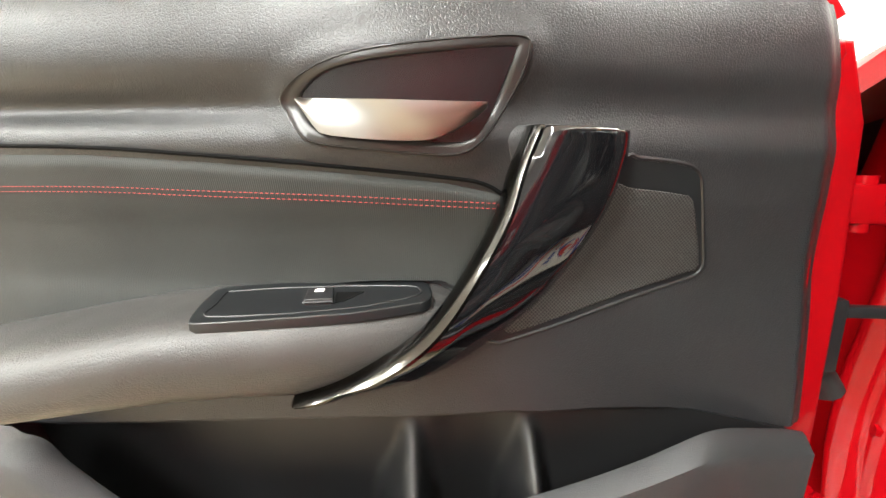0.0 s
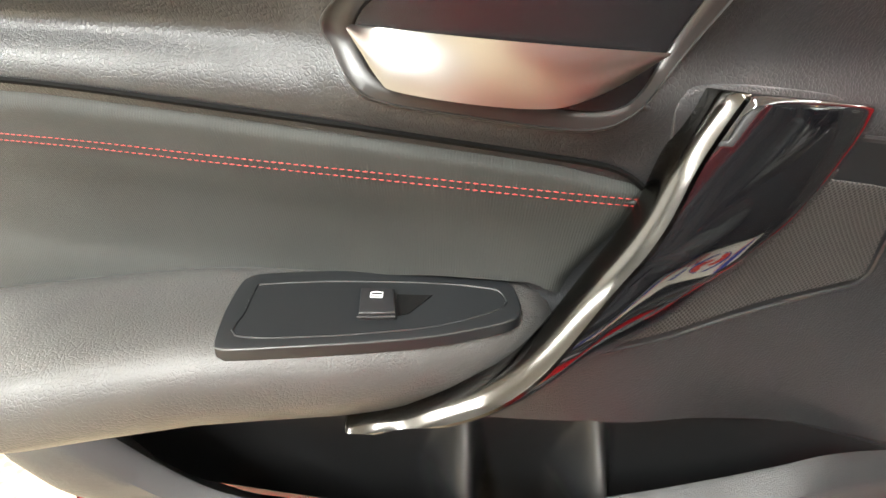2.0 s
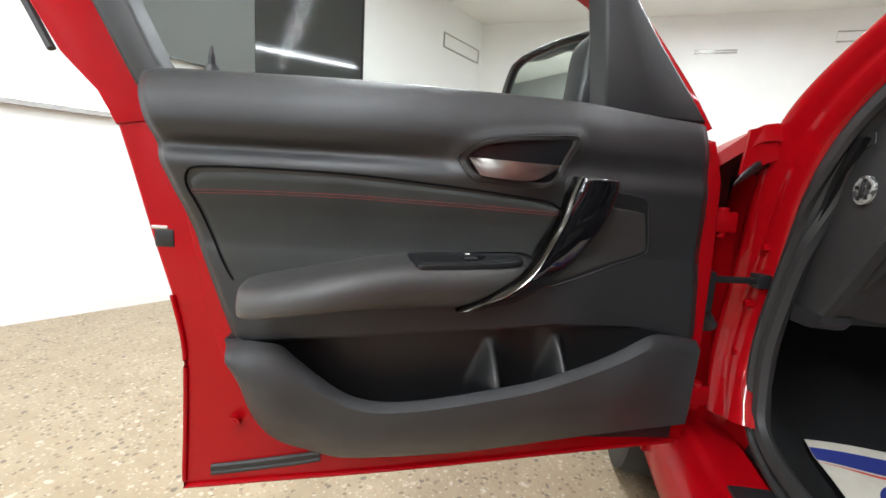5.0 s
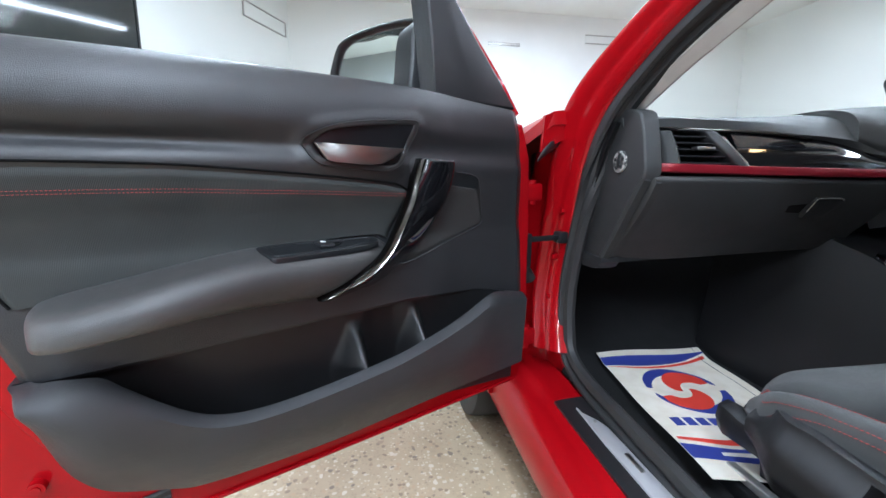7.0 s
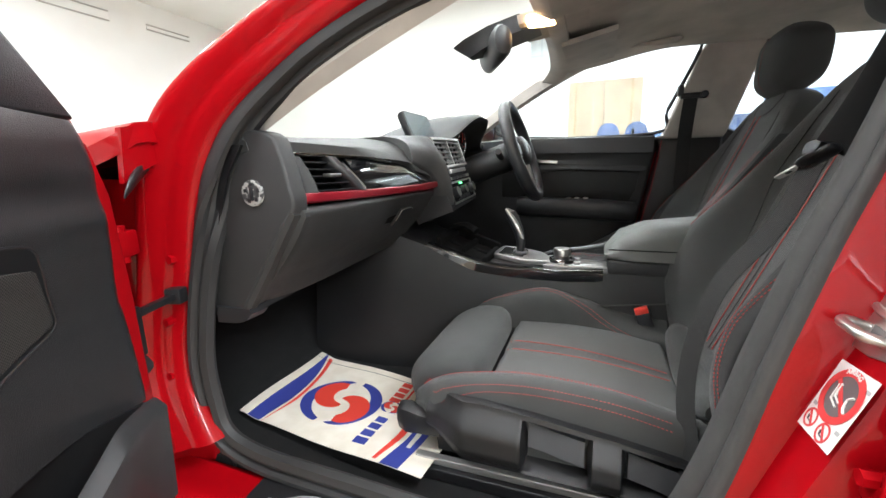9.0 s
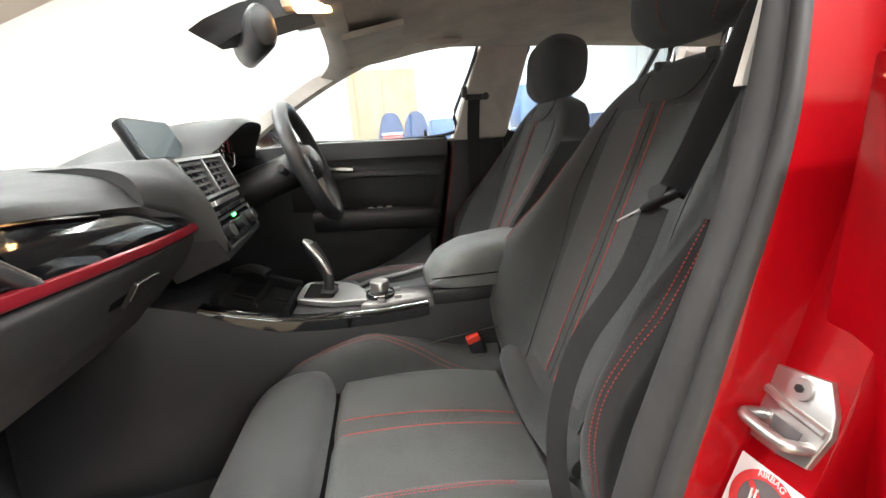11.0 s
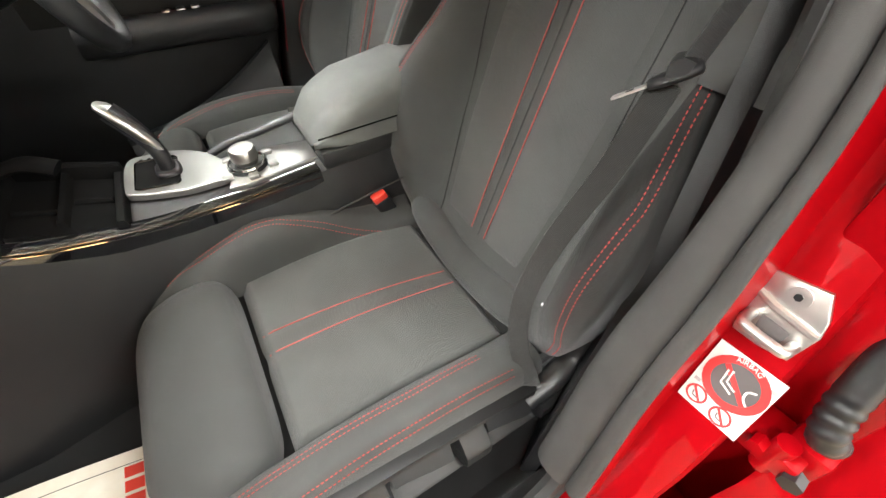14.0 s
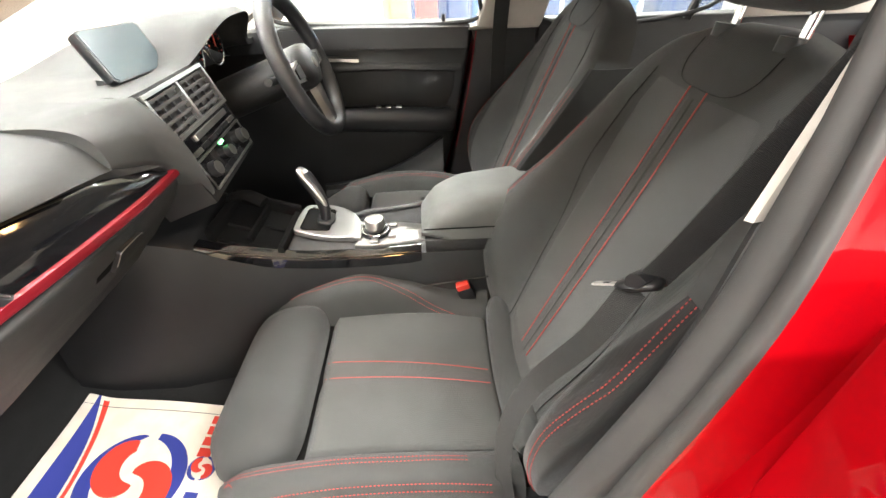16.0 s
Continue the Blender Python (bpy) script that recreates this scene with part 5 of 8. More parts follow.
# overhead lamp, visors, grab handles
cpart("overhead_console", sweep([(-0.495, 0.0, 1.330), (-0.66, 0.0, 1.352)], [(-0.095, 0.005), (-0.085, -0.014), (0.085, -0.014), (0.095, 0.005)], (0, 0, 1)), LINER, "beige overhead lamp console", parent=liner)
cpart("reading_lamp", rbox(-0.585, -0.515, 0.045, 0.095, 1.314, 1.334, 0.006), AMBER, "lit warm reading lamp", parent=liner)
for sy in (-1, 1):
    cpart("sun_visor", sheet(lambda s, t, sy=sy: (-0.585 - 0.15 * s, sy * (0.13 + 0.34 * t), 1.318 + 0.03 * s + 0.006 * math.sin(math.pi * t)), 6, 8, 0.014, (0, 0, -1)), LINER, "beige folded sun visor", parent=liner)
cpart("grab_handle", tube(spline([(-0.76, -0.500, 1.400), (-0.775, -0.475, 1.374), (-0.81, -0.462, 1.366), (-0.90, -0.462, 1.366), (-0.935, -0.475, 1.374), (-0.95, -0.500, 1.400)], 5), 0.011, 8), LINER, "beige roof grab handle", parent=liner)
cpart("grab_handle", tube(spline([(-1.40, -0.545, 1.40), (-1.42, -0.515, 1.376), (-1.47, -0.505, 1.37), (-1.54, -0.505, 1.37), (-1.59, -0.515, 1.376), (-1.61, -0.545, 1.40)], 5), 0.011, 8), LINER, "beige roof grab handle", parent=liner)
# inside mirror
im = cpart("inside_mirror", loft([[Vector((-0.415, -0.005, 1.285)) + Vector((-0.42, 0.907, 0)) * (a * 0.115) + Vector((0.9, 0.4, 0.15)) * (b * (0.028 if c else 0.028)) + Vector((0, 0, e * 0.042)) for a, b, e in ring] for c, ring in enumerate([[(s, k * math.cos(q) * r, math.sin(q) * r) for q in [i * math.pi / 8 for i in range(16)] for k in (1,)] for s, r in ((-1.0, 0.55), (-0.96, 0.8), (-0.8, 0.97), (0, 1.0), (0.8, 0.97), (0.96, 0.8), (1.0, 0.55))])]), BLACK, "black inside rear-view mirror")
cpart("mirror_stalk", loft([[Vector((x + dx, dy * w, z + dz)) for dx, dy, dz in ((-0.02, -1, -0.016), (-0.02, 1, -0.016), (0.03, 1, 0.016), (0.03, -1, 0.016))] for x, z, w in ((-0.33, 1.285, 0.015), (-0.37, 1.297, 0.04), (-0.44, 1.318, 0.055), (-0.52, 1.338, 0.05))]), BLACK, "black mirror sensor cover", parent=im)
cpart("mirror_neck", tube([(-0.37, 0.0, 1.305), (-0.40, -0.002, 1.288)], 0.014, 8), BLACK, parent=im)

# ---- far side: driver's door, pillar, rear door ----
ddoor = cpart("driver_door", slab([Vector(p) for p in [(0.10, 0.40), (0.10, 1.02), (-0.28, 1.085), (-0.905, 1.075), (-0.92, 1.04), (-0.86, 0.72), (-0.80, 0.50), (-0.74, 0.42)]], lambda a, b, k: Vector((a, -0.70 + k, b)), -0.06, 0.045, 0.014), CONSOLE, "black driver's door inner panel")
cpart("door_fold", sweep(spline([(-0.32, -0.648, 0.965), (-0.5, -0.646, 0.962), (-0.7, -0.648, 0.955), (-0.88, -0.652, 0.945)], 4), [(-0.010, -0.012), (-0.008, 0.004), (0.004, 0.009), (0.010, 0.0), (0.010, -0.012)], (0, 0, 1)), CONSOLE, parent=ddoor)
cpart("waist_roll", sweep(spline([(-0.10, -0.648, 1.035), (-0.4, -0.64, 1.045), (-0.7, -0.64, 1.04), (-0.90, -0.645, 1.035)], 4), [(-0.02, -0.028), (-0.022, 0.02), (0.0, 0.036), (0.02, 0.03), (0.02, -0.03)], (0, 0, 1)), TRIM, parent=ddoor)
cpart("door_insert", slab([Vector(p) for p in [(-0.30, 0.83), (-0.30, 0.93), (-0.6, 0.945), (-0.86, 0.93), (-0.85, 0.86), (-0.82, 0.80), (-0.5, 0.82)]], lambda a, b, k: Vector((a, -0.655 + k, b)), 0, 0.006, 0.003), SEAT_SIDE, parent=ddoor)
cpart("door_armrest", sweep(spline([(-0.38, -0.635, 0.80), (-0.5, -0.62, 0.797), (-0.7, -0.615, 0.79), (-0.80, -0.62, 0.782), (-0.835, -0.64, 0.778)], 5), [tuple(p) for p in resample(spline([(-0.03, -0.045), (-0.03, 0.02), (0.0, 0.034), (0.03, 0.022), (0.036, -0.01), (0.02, -0.045)], 4, True), 20, True)], (0, 0, 1)), TRIM, "black driver's door armrest", parent=ddoor)
cpart("door_handle", sweep(spline([(-0.40, -0.640, 0.985), (-0.47, -0.628, 0.984), (-0.54, -0.632, 0.978)], 4), [(-0.004, -0.008), (-0.004, 0.008), (0.006, 0.004), (0.006, -0.006)], (0, 0, 1)), SATIN, "satin silver release lever", parent=ddoor)
cpart("door_switch", join(*[rbox(-0.60 - 0.035 * i, -0.58 - 0.035 * i, -0.632, -0.61, 0.822, 0.830, 0.002) for i in range(3)]), SATIN, parent=ddoor)
cpart("door_pocket", sheet(lambda s, t: (-0.35 - 0.46 * s, -0.655 + 0.06 * math.sin(math.pi * min(1, t * 1.3) / 1.3), 0.44 + (0.10 + 0.17 * s * s) * t), 16, 10, 0.02, (0, -1, 0)), TRIM_LOW, parent=ddoor)
cpart("lock_pin", tube([(-0.825, -0.655, 1.075), (-0.825, -0.655, 1.10)], 0.006, 8), BLACK, parent=ddoor)
cpart("far_pillar_trim", slab([Vector(p) for p in [(-0.78, 0.40), (-0.84, 0.55), (-0.925, 1.0), (-0.915, 1.06), (-1.13, 1.06), (-1.10, 0.40)]], lambda a, b, k: Vector((a, -0.70 + k, b)), -0.05, 0.05, 0.008), CONSOLE, "dark lower B pillar trim")
cpart("red_door_gap", tube([(-0.862, -0.652, 0.66), (-0.905, -0.65, 0.86), (-0.93, -0.648, 1.05)], 0.0025, 6), RED_TRIM, parent=ddoor)
cpart("rear_door_panel", slab([Vector(p) for p in [(-1.12, 0.36), (-1.14, 1.075), (-2.3, 1.07), (-2.3, 0.36)]], lambda a, b, k: Vector((a, -0.70 + k, b)), -0.06, 0.03, 0.01), TRIM, "black rear door inner panel")
cpart("rear_panel", rbox(-2.34, -2.28, -0.7, 0.8, 0.3, 1.05, 0.01), TRIM)
cpart("far_shell", loft([[Vector((x, y, z)) for y, z in ((-0.765, 0.2), (-0.80, 0.2), (-0.86, 0.5), (-0.87, 0.82 - dz), (-0.80, 1.04 - dz), (-0.765, 1.05 - dz))] for x, dz in ((1.2, 0.22), (0.5, 0.15), (0.2, 0.06), (-0.1, 0.0), (-0.5, 0.0), (-1.4, 0.0), (-2.4, 0.0))]), RED, "red far side of the body", parent=body)
cpart("far_mirror", loft([[Vector((-0.18 + d, -0.95 + 0.11 * math.cos(q) * r, 1.14 + 0.075 * math.sin(q) * r)) for q in [i * math.pi / 8 for i in range(16)]] for d, r in ((-0.05, 0.85), (-0.04, 1.0), (0.0, 1.0), (0.04, 0.8), (0.06, 0.4))]), BLACK, "black driver's side mirror housing", parent=body)
belt_d = cpart("driver_belt", sweep(spline([(-1.01, -0.61, 1.20), (-1.0, -0.605, 1.05), (-1.0, -0.60, 0.8), (-1.02, -0.60, 0.5)], 6), [(-0.023, -0.001), (-0.023, 0.001), (0.023, 0.001), (0.023, -0.001)], (0, 1, 0)), WEB, "black driver's seat belt")
cpart("belt_guide", join(rbox(-1.06, -0.975, -0.63, -0.60, 1.195, 1.215, 0.006), rbox(-0.985, -0.965, -0.63, -0.6, 1.205, 1.245, 0.006), tube([(-1.05, -0.60, 1.205), (-1.05, -0.59, 1.205)], 0.013, 10)), BLACK, parent=belt_d)

# ---- dashboard ----
LIPZ = [(0.07, 0.918), (0.10, 0.938), (0.15, 0.962), (0.25, 0.988), (0.40, 1.004), (0.58, 1.012), (0.68, 1.014)]


def dash_sec(y):
    zl = lerp_table(LIPZ, y) if y < 0.2 else line_table(LIPZ, y)
    bulge = -0.03 * math.sin(math.pi * sstep(0.7, 0.0, y))
    xl = line_table([(0.0, -0.265), (0.10, -0.262), (0.25, -0.245), (0.45, -0.225), (0.60, -0.195), (0.68, -0.15)], y)
    top = 1.048 + 0.012 * sstep(0.5, 0.1, y)
    zc = min(1.0, (top - zl) / 0.05)
    q = [(0.34, 0.98), (0.26, 1.030), (0.10, top - 0.004), (-0.05, top), (xl + 0.055, top - 0.008 - 0.012 * zc), (xl + 0.012, zl + 0.018), (xl, zl + 0.006), (xl + 0.004, zl - 0.004), (xl + 0.05, zl - 0.012), (0.10, zl - 0.03), (0.34, 0.9)]
    return [Vector((p.x, y, p.y)) for p in resample(spline(q, 5), 60)]


dash = cpart("dashboard", loft([dash_sec(y) for y in [0.66, 0.655, 0.64, 0.61, 0.57, 0.52, 0.46, 0.40, 0.34, 0.28, 0.23, 0.19, 0.16, 0.13, 0.10, 0.07]]), DASH, "charcoal soft-touch dashboard", 50)
# driver's half of the top pad with the instrument hood
def hood_sec(y):
    k = math.exp(-((y + 0.37) / 0.155) ** 4)
    top = 1.062 + 0.098 * k
    q = [(0.34, 0.98), (0.26, 1.03), (0.08, 1.05 + 0.06 * k), (-0.08, top - 0.01), (-0.20 - 0.06 * k, top), (-0.225 - 0.065 * k, top - 0.008), (-0.215 - 0.055 * k, top - 0.02), (-0.13, top - 0.03), (0.1, 0.95), (0.34, 0.9)]
    return [Vector((p.x, y, p.y)) for p in resample(spline(q, 5), 50)]


cpart("instrument_hood", loft([hood_sec(0.07 - 0.0245 * i) for i in range(30)]), DASH, "charcoal hood over the instruments", 50, dash)
# inlay, bright line, red strip, glovebox
STRIP_X = [(0.076, -0.266), (0.20, -0.268), (0.35, -0.262), (0.48, -0.252), (0.58, -0.238), (0.62, -0.215), (0.645, -0.150)]
LIP_X = [(0.0, -0.265), (0.10, -0.262), (0.25, -0.245), (0.45, -0.225), (0.60, -0.195), (0.68, -0.15)]


def inlay_at(y, t, k=0.0):
    xb, xt = line_table(STRIP_X, y) + 0.002, line_table(LIP_X, y) + 0.008
    zb, zt = 0.930, (lerp_table(LIPZ, y) if y < 0.2 else line_table(LIPZ, y)) - 0.003
    return Vector((xb + (xt - xb) * t - 0.006 * math.sin(math.pi * t) + k, y, zb + (zt - zb) * t))


cpart("inlay_panel", sheet(lambda s, t: inlay_at(0.075 + 0.395 * s, t), 40, 10, 0.01, (1, 0, 0)), GLOSS, "gloss black dashboard inlay", 50, dash)
cpart("inlay_line", tube([(line_table([(0.06, -0.262), (0.25, -0.244), (0.45, -0.222), (0.60, -0.192), (0.64, -0.17)], y) - 0.001, y, line_table(LIPZ, y) - 0.006) for y in [0.63 - 0.02 * i for i in range(17)]], 0.003, 6), DARK_CHROME, "thin metal line above the inlay", parent=dash)
cpart("red_strip", sweep(spline([(-0.150, 0.645, 0.930), (-0.215, 0.62, 0.930), (-0.238, 0.58, 0.929), (-0.252, 0.48, 0.927), (-0.262, 0.35, 0.925), (-0.268, 0.20, 0.924), (-0.266, 0.076, 0.926)], 6), [(-0.012, -0.0085), (-0.012, 0.0085), (0.001, 0.0085), (0.004, 0.007), (0.0055, 0.001), (0.004, -0.006), (0.001, -0.0085)], (0, 0, 1)), RED_TRIM, "satin red dashboard trim strip", parent=dash)


def glove(s, t):
    y = 0.634 - 0.564 * s
    z = 0.914 - (0.192 - 0.03 * s) * t
    x = line_table([(0.07, -0.258), (0.20, -0.262), (0.45, -0.262), (0.60, -0.252), (0.634, -0.245)], y)
    x += 0.012 * (1 - sstep(0, 0.035, t)) + (0.145 - 0.02 * s) * t ** 1.12 - 0.006 * math.sin(math.pi * min(1, t * 1.4))
    return x, y, z


def on_glove(y, z, k=0.0):
    s = (0.634 - y) / 0.564
    x, y, z = glove(s, (0.914 - z) / (0.192 - 0.03 * s))
    return Vector((x - k, y, z - 0.5 * k))


glb = cpart("glovebox", sheet(glove, 40, 40, 0.05, (1, 0, 0)), DASH_SHADE, "charcoal glovebox lid with crisp upper edge", 60)
cpart("glovebox_edge", loft([[Vector(glove(0, t)) + Vector((dx, dy, 0)) for dx, dy in ((-0.0035, -0.012), (-0.0035, 0.001), (0.012, 0.010), (0.03, 0.010))] for t in [i / 14 for i in range(15)]], False), DASH, parent=glb)
latch_o = [tuple(p) for p in resample(spline([(0.278, 0.838), (0.280, 0.870), (0.275, 0.876), (0.222, 0.876), (0.216, 0.868), (0.224, 0.838), (0.23, 0.834), (0.272, 0.834)], 4, True), 40, True)]
cpart("glovebox_latch", slab(latch_o, on_glove, -0.004, 0.006, 0.002, fill=3), CONSOLE, "dark glovebox latch", parent=glb)
cpart("latch_rim", tube([on_glove(a, b, 0.0062) for a, b in latch_o[2:22]], 0.0009, 6), SATIN, parent=glb)
cpart("latch_recess", slab([(0.325, 0.858), (0.285, 0.862), (0.285, 0.842), (0.32, 0.844)], on_glove, -0.004, 0.0006), GROOVE, parent=glb)
cpart("knee_panel", sheet(lambda s, t: (-0.115 + 0.30 * t - 0.01 * s, 0.64 - 0.55 * s, 0.722 - 0.05 * t + 0.03 * s), 12, 6, 0.02, (0, 0, 1)), CONSOLE, "black panel under the dashboard")
# dash end cap
cap_o = [(0.03, 1.03), (-0.10, 1.045), (-0.200, 1.038), (-0.222, 1.005), (-0.234, 0.955), (-0.240, 0.918), (-0.212, 0.87), (-0.172, 0.81), (-0.112, 0.728), (-0.05, 0.724), (0.02, 0.78)]
endc = cpart("dash_end_cap", slab([tuple(p) for p in resample(spline(cap_o, 4, True), 60, True)], lambda a, b, k: Vector((a, 0.645 + k - 0.02 * (a < -0.15) * 0, b)), -0.02, 0.014, 0.006), DASH_SHADE, "charcoal dashboard end cap", 50)
cpart("end_cap_strip", sweep(spline([(-0.232, 0.655, 0.910), (-0.203, 0.657, 0.865), (-0.166, 0.657, 0.81), (-0.112, 0.657, 0.734)], 5), [(-0.010, -0.012), (-0.008, 0.002), (0.0, 0.0055), (0.008, 0.002), (0.010, -0.012)], (0, 1, 0)), DASH, parent=endc)
KEY_SILVER = mat("silver_paint", (0.26, 0.26, 0.25), 0.4, 0.2)
mottle(KEY_SILVER, (0.05, 0.05, 0.05), (0.34, 0.34, 0.32), 90, 2, 0.44, 0.5)
cpart("airbag_switch", slab([(0.022 * math.cos(a), 0.022 * math.sin(a)) for a in [i * math.pi / 12 for i in range(24)]], lambda a, b, k: Vector((-0.161 + a, 0.66 + k, 0.942 + b)), -0.01, 0.0035, 0.001), KEY_SILVER, "round silver airbag key switch", parent=endc)
cpart("key_slot", rbox(-0.164, -0.158, 0.662, 0.6665, 0.930, 0.954, 0.001), BLACK, parent=endc)
cpart("switch_marks", join(*[rbox(-0.161 + 0.014 * math.cos(a) - 0.003, -0.161 + 0.014 * math.cos(a) + 0.003, 0.6635, 0.6645, 0.942 + 0.014 * math.sin(a) - 0.003, 0.942 + 0.014 * math.sin(a) + 0.003, 0) for a in (0.3, 1.6, 2.8, 4.0, 5.2)]), BLACK, parent=endc)
cpart("knee_bolster_cap", loft([[Vector((x, y, z)) for x, y in ((-0.112 - e, 0.62), (-0.112 - e, 0.662), (-0.05, 0.668), (-0.03, 0.64))] for z, e in ((0.735, 0.01), (0.725, 0.012), (0.712, 0.0), (0.705, -0.02))]), BLACK, parent=endc)
# side vent
vent = cpart("side_vent", sheet(lambda s, t: tuple(inlay_at(0.605 - 0.135 * s, t, 0.034)), 6, 6, 0.02, (1, 0, 0)), GROOVE, "black side air vent with silver tab", parent=dash)
for i in range(5):
    cpart("vent_slat", sheet(lambda s, t, i=i: tuple(inlay_at(0.578 - (0.072 + 0.006 * i) * s, 0.14 + 0.165 * (4 - i), 0.004 + 0.024 * t) - Vector((0, 0, 0.004 * t))), 6, 2, 0.0022, (0, 0, -1)), BLACK, parent=vent)
cpart("vent_tab", moved(rbox(-0.012, 0.006, -0.019, 0.019, -0.0035, 0.0035, 0.002), Matrix.Translation(inlay_at(0.535, 0.47))), SATIN, "satin silver vent tab", parent=vent)
cpart("vent_cheek", loft([[inlay_at(y, t, k) for y, k in ((0.607, 0.02), (0.607, -0.002), (0.602, -0.007), (0.588, -0.007), (0.582, -0.002), (0.582, 0.03))] for t in (0.06, 0.3, 0.6, 0.9)]), DASH, parent=vent)
cpart("vent_tail", loft([[inlay_at(y + dy, t, k) for dy, k in ((0.016, 0.03), (0.014, 0.0), (0.008, -0.006), (-0.004, -0.007), (-0.012, -0.002), (-0.014, 0.02))] for y, t in ((0.507, 0.94), (0.500, 0.75), (0.488, 0.5), (0.474, 0.25), (0.462, 0.06))]), BLACK, "black angled vent edge", 50, parent=vent)
cpart("vent_glint", tube([inlay_at(y - 0.008, t, -0.006) for y, t in ((0.500, 0.80), (0.488, 0.5), (0.476, 0.28), (0.466, 0.12))], 0.0014, 6), SATIN, parent=vent)
cpart("vent_lip", loft([[inlay_at(y, t, k) for t, k in ((0.93, 0.02), (0.93, -0.004), (0.98, -0.006), (1.02, 0.0), (1.02, 0.02))] for y in (0.607, 0.56, 0.51)]), DASH, parent=vent)
cpart("defrost_vent", sheet(lambda s, t: (-0.12 + 0.05 * t, 0.62 - 0.05 * s, 1.050), 2, 2, 0.004, (0, 0, -1)), BLACK, parent=dash)

# ---- centre stack ----
S_TL, S_TR, S_BR, S_BL = Vector((-0.232, 0.06, 1.055)), Vector((-0.228, -0.20, 1.062)), Vector((-0.292, -0.215, 0.868)), Vector((-0.305, 0.058, 0.858))
S_N = (S_TR - S_TL).cross(S_BL - S_TL).normalized()
if S_N.x > 0:
    S_N = -S_N


def stack_at(a, b, k=0.0):
    """a: 0 passenger edge to 1, b: 0 top to 1 bottom, k proud."""
    top, bot = S_TL.lerp(S_TR, a), S_BL.lerp(S_BR, a)
    return top.lerp(bot, b) + S_N * k


def stack_box(a0, a1, b0, b1, k0, k1, r=0.002):
    q = [(a0, b0), (a1, b0), (a1, b1), (a0, b1)]
    return loft([[stack_at(a, b, k0) for a, b in q], [stack_at(a, b, k1 - r) for a, b in q], [stack_at(a + (0.5 * (a0 + a1) - a) * r * 8, b + (0.5 * (b0 + b1) - b) * r * 8, k1) for a, b in q]])


stack = cpart("centre_control_panel", loft([[stack_at(a, b, -0.12) for a, b in ((-0.06, -0.03), (1.05, -0.03), (1.05, 1.04), (-0.04, 1.06))], [stack_at(a, b, 0.0) for a, b in ((-0.06, -0.03), (1.05, -0.03), (1.05, 1.04), (-0.04, 1.06))]]), CONSOLE, "dark centre stack with air vents and controls")
W_TOP = spline([(-0.165, 0.21, 1.056), (-0.195, 0.15, 1.060), (-0.222, 0.095, 1.062), (-0.232, 0.064, 1.060)], 8)
W_LOW = spline([(-0.250, 0.21, 0.978), (-0.258, 0.155, 0.963), (-0.264, 0.115, 0.946), (-0.272, 0.088, 0.920), (-0.288, 0.070, 0.888), (-0.312, 0.060, 0.852)], 8)
W_TOP, W_LOW = resample(W_TOP, 31), resample(W_LOW, 31)


def pad_wing(s, t):
    i = min(29, int(s * 30))
    f = s * 30 - i
    a, b = W_TOP[i].lerp(W_TOP[i + 1], f), W_LOW[i].lerp(W_LOW[i + 1], f)
    p = a.lerp(b, t)
    p += Vector((-0.030 * math.sin(math.pi * t ** 0.8), 0.010 * s * math.sin(math.pi * t), 0.016 * math.sin(math.pi * t) * (1 - s)))
    p.x += 0.010 * sstep(0.90, 1.0, t)
    return p


cpart("pad_wing", sheet(pad_wing, 30, 24, 0.075, (0.95, -0.02, 0.0)), DASH, "soft dashboard pad sweeping down to the controls", 60, stack)
cpart("vent_surround", join(stack_box(0.0, 1.0, 0.0, 0.035, -0.002, 0.012), stack_box(0.0, 0.03, 0.037, 0.42, -0.002, 0.012), stack_box(0.97, 1.0, 0.037, 0.42, -0.002, 0.012), stack_box(0.0, 1.0, 0.422, 0.455, -0.002, 0.014), stack_box(0.485, 0.515, 0.037, 0.42, -0.002, 0.011)), SATIN, "satin silver vent surround", parent=stack)
for a0 in (0.035, 0.52):
    for i in range(5):
        cpart("vent_slat", stack_box(a0, a0 + 0.445, 0.055 + 0.075 * i, 0.085 + 0.075 * i, 0.001, 0.008), SEAL_GREY, parent=stack)
    for j in (0.3, 0.62):
        cpart("vent_fin", stack_box(a0 + 0.445 * j, a0 + 0.445 * j + 0.015, 0.05, 0.41, 0.0, 0.006), BLACK, parent=stack)
cpart("radio_panel", stack_box(0.03, 0.97, 0.475, 0.66, 0.001, 0.008), GLOSS, "gloss black radio panel", parent=stack)
cpart("disc_slot", stack_box(0.22, 0.86, 0.49, 0.545, 0.008, 0.014), SATIN, parent=stack)
for i in range(6):
    cpart("radio_button", stack_box(0.08 + 0.145 * i, 0.205 + 0.145 * i, 0.60, 0.645, 0.008, 0.012), SATIN if i in (0, 5) else MATT, parent=stack)
cpart("climate_panel", stack_box(0.05, 0.97, 0.685, 0.98, 0.001, 0.007), GLOSS, "gloss black climate control panel", parent=stack)
cpart("climate_rim", tube([stack_at(a, b, 0.008) for a, b in ((0.05, 0.685), (0.97, 0.685), (0.97, 0.98), (0.05, 0.98))], 0.003, 6, True), SATIN, parent=stack)
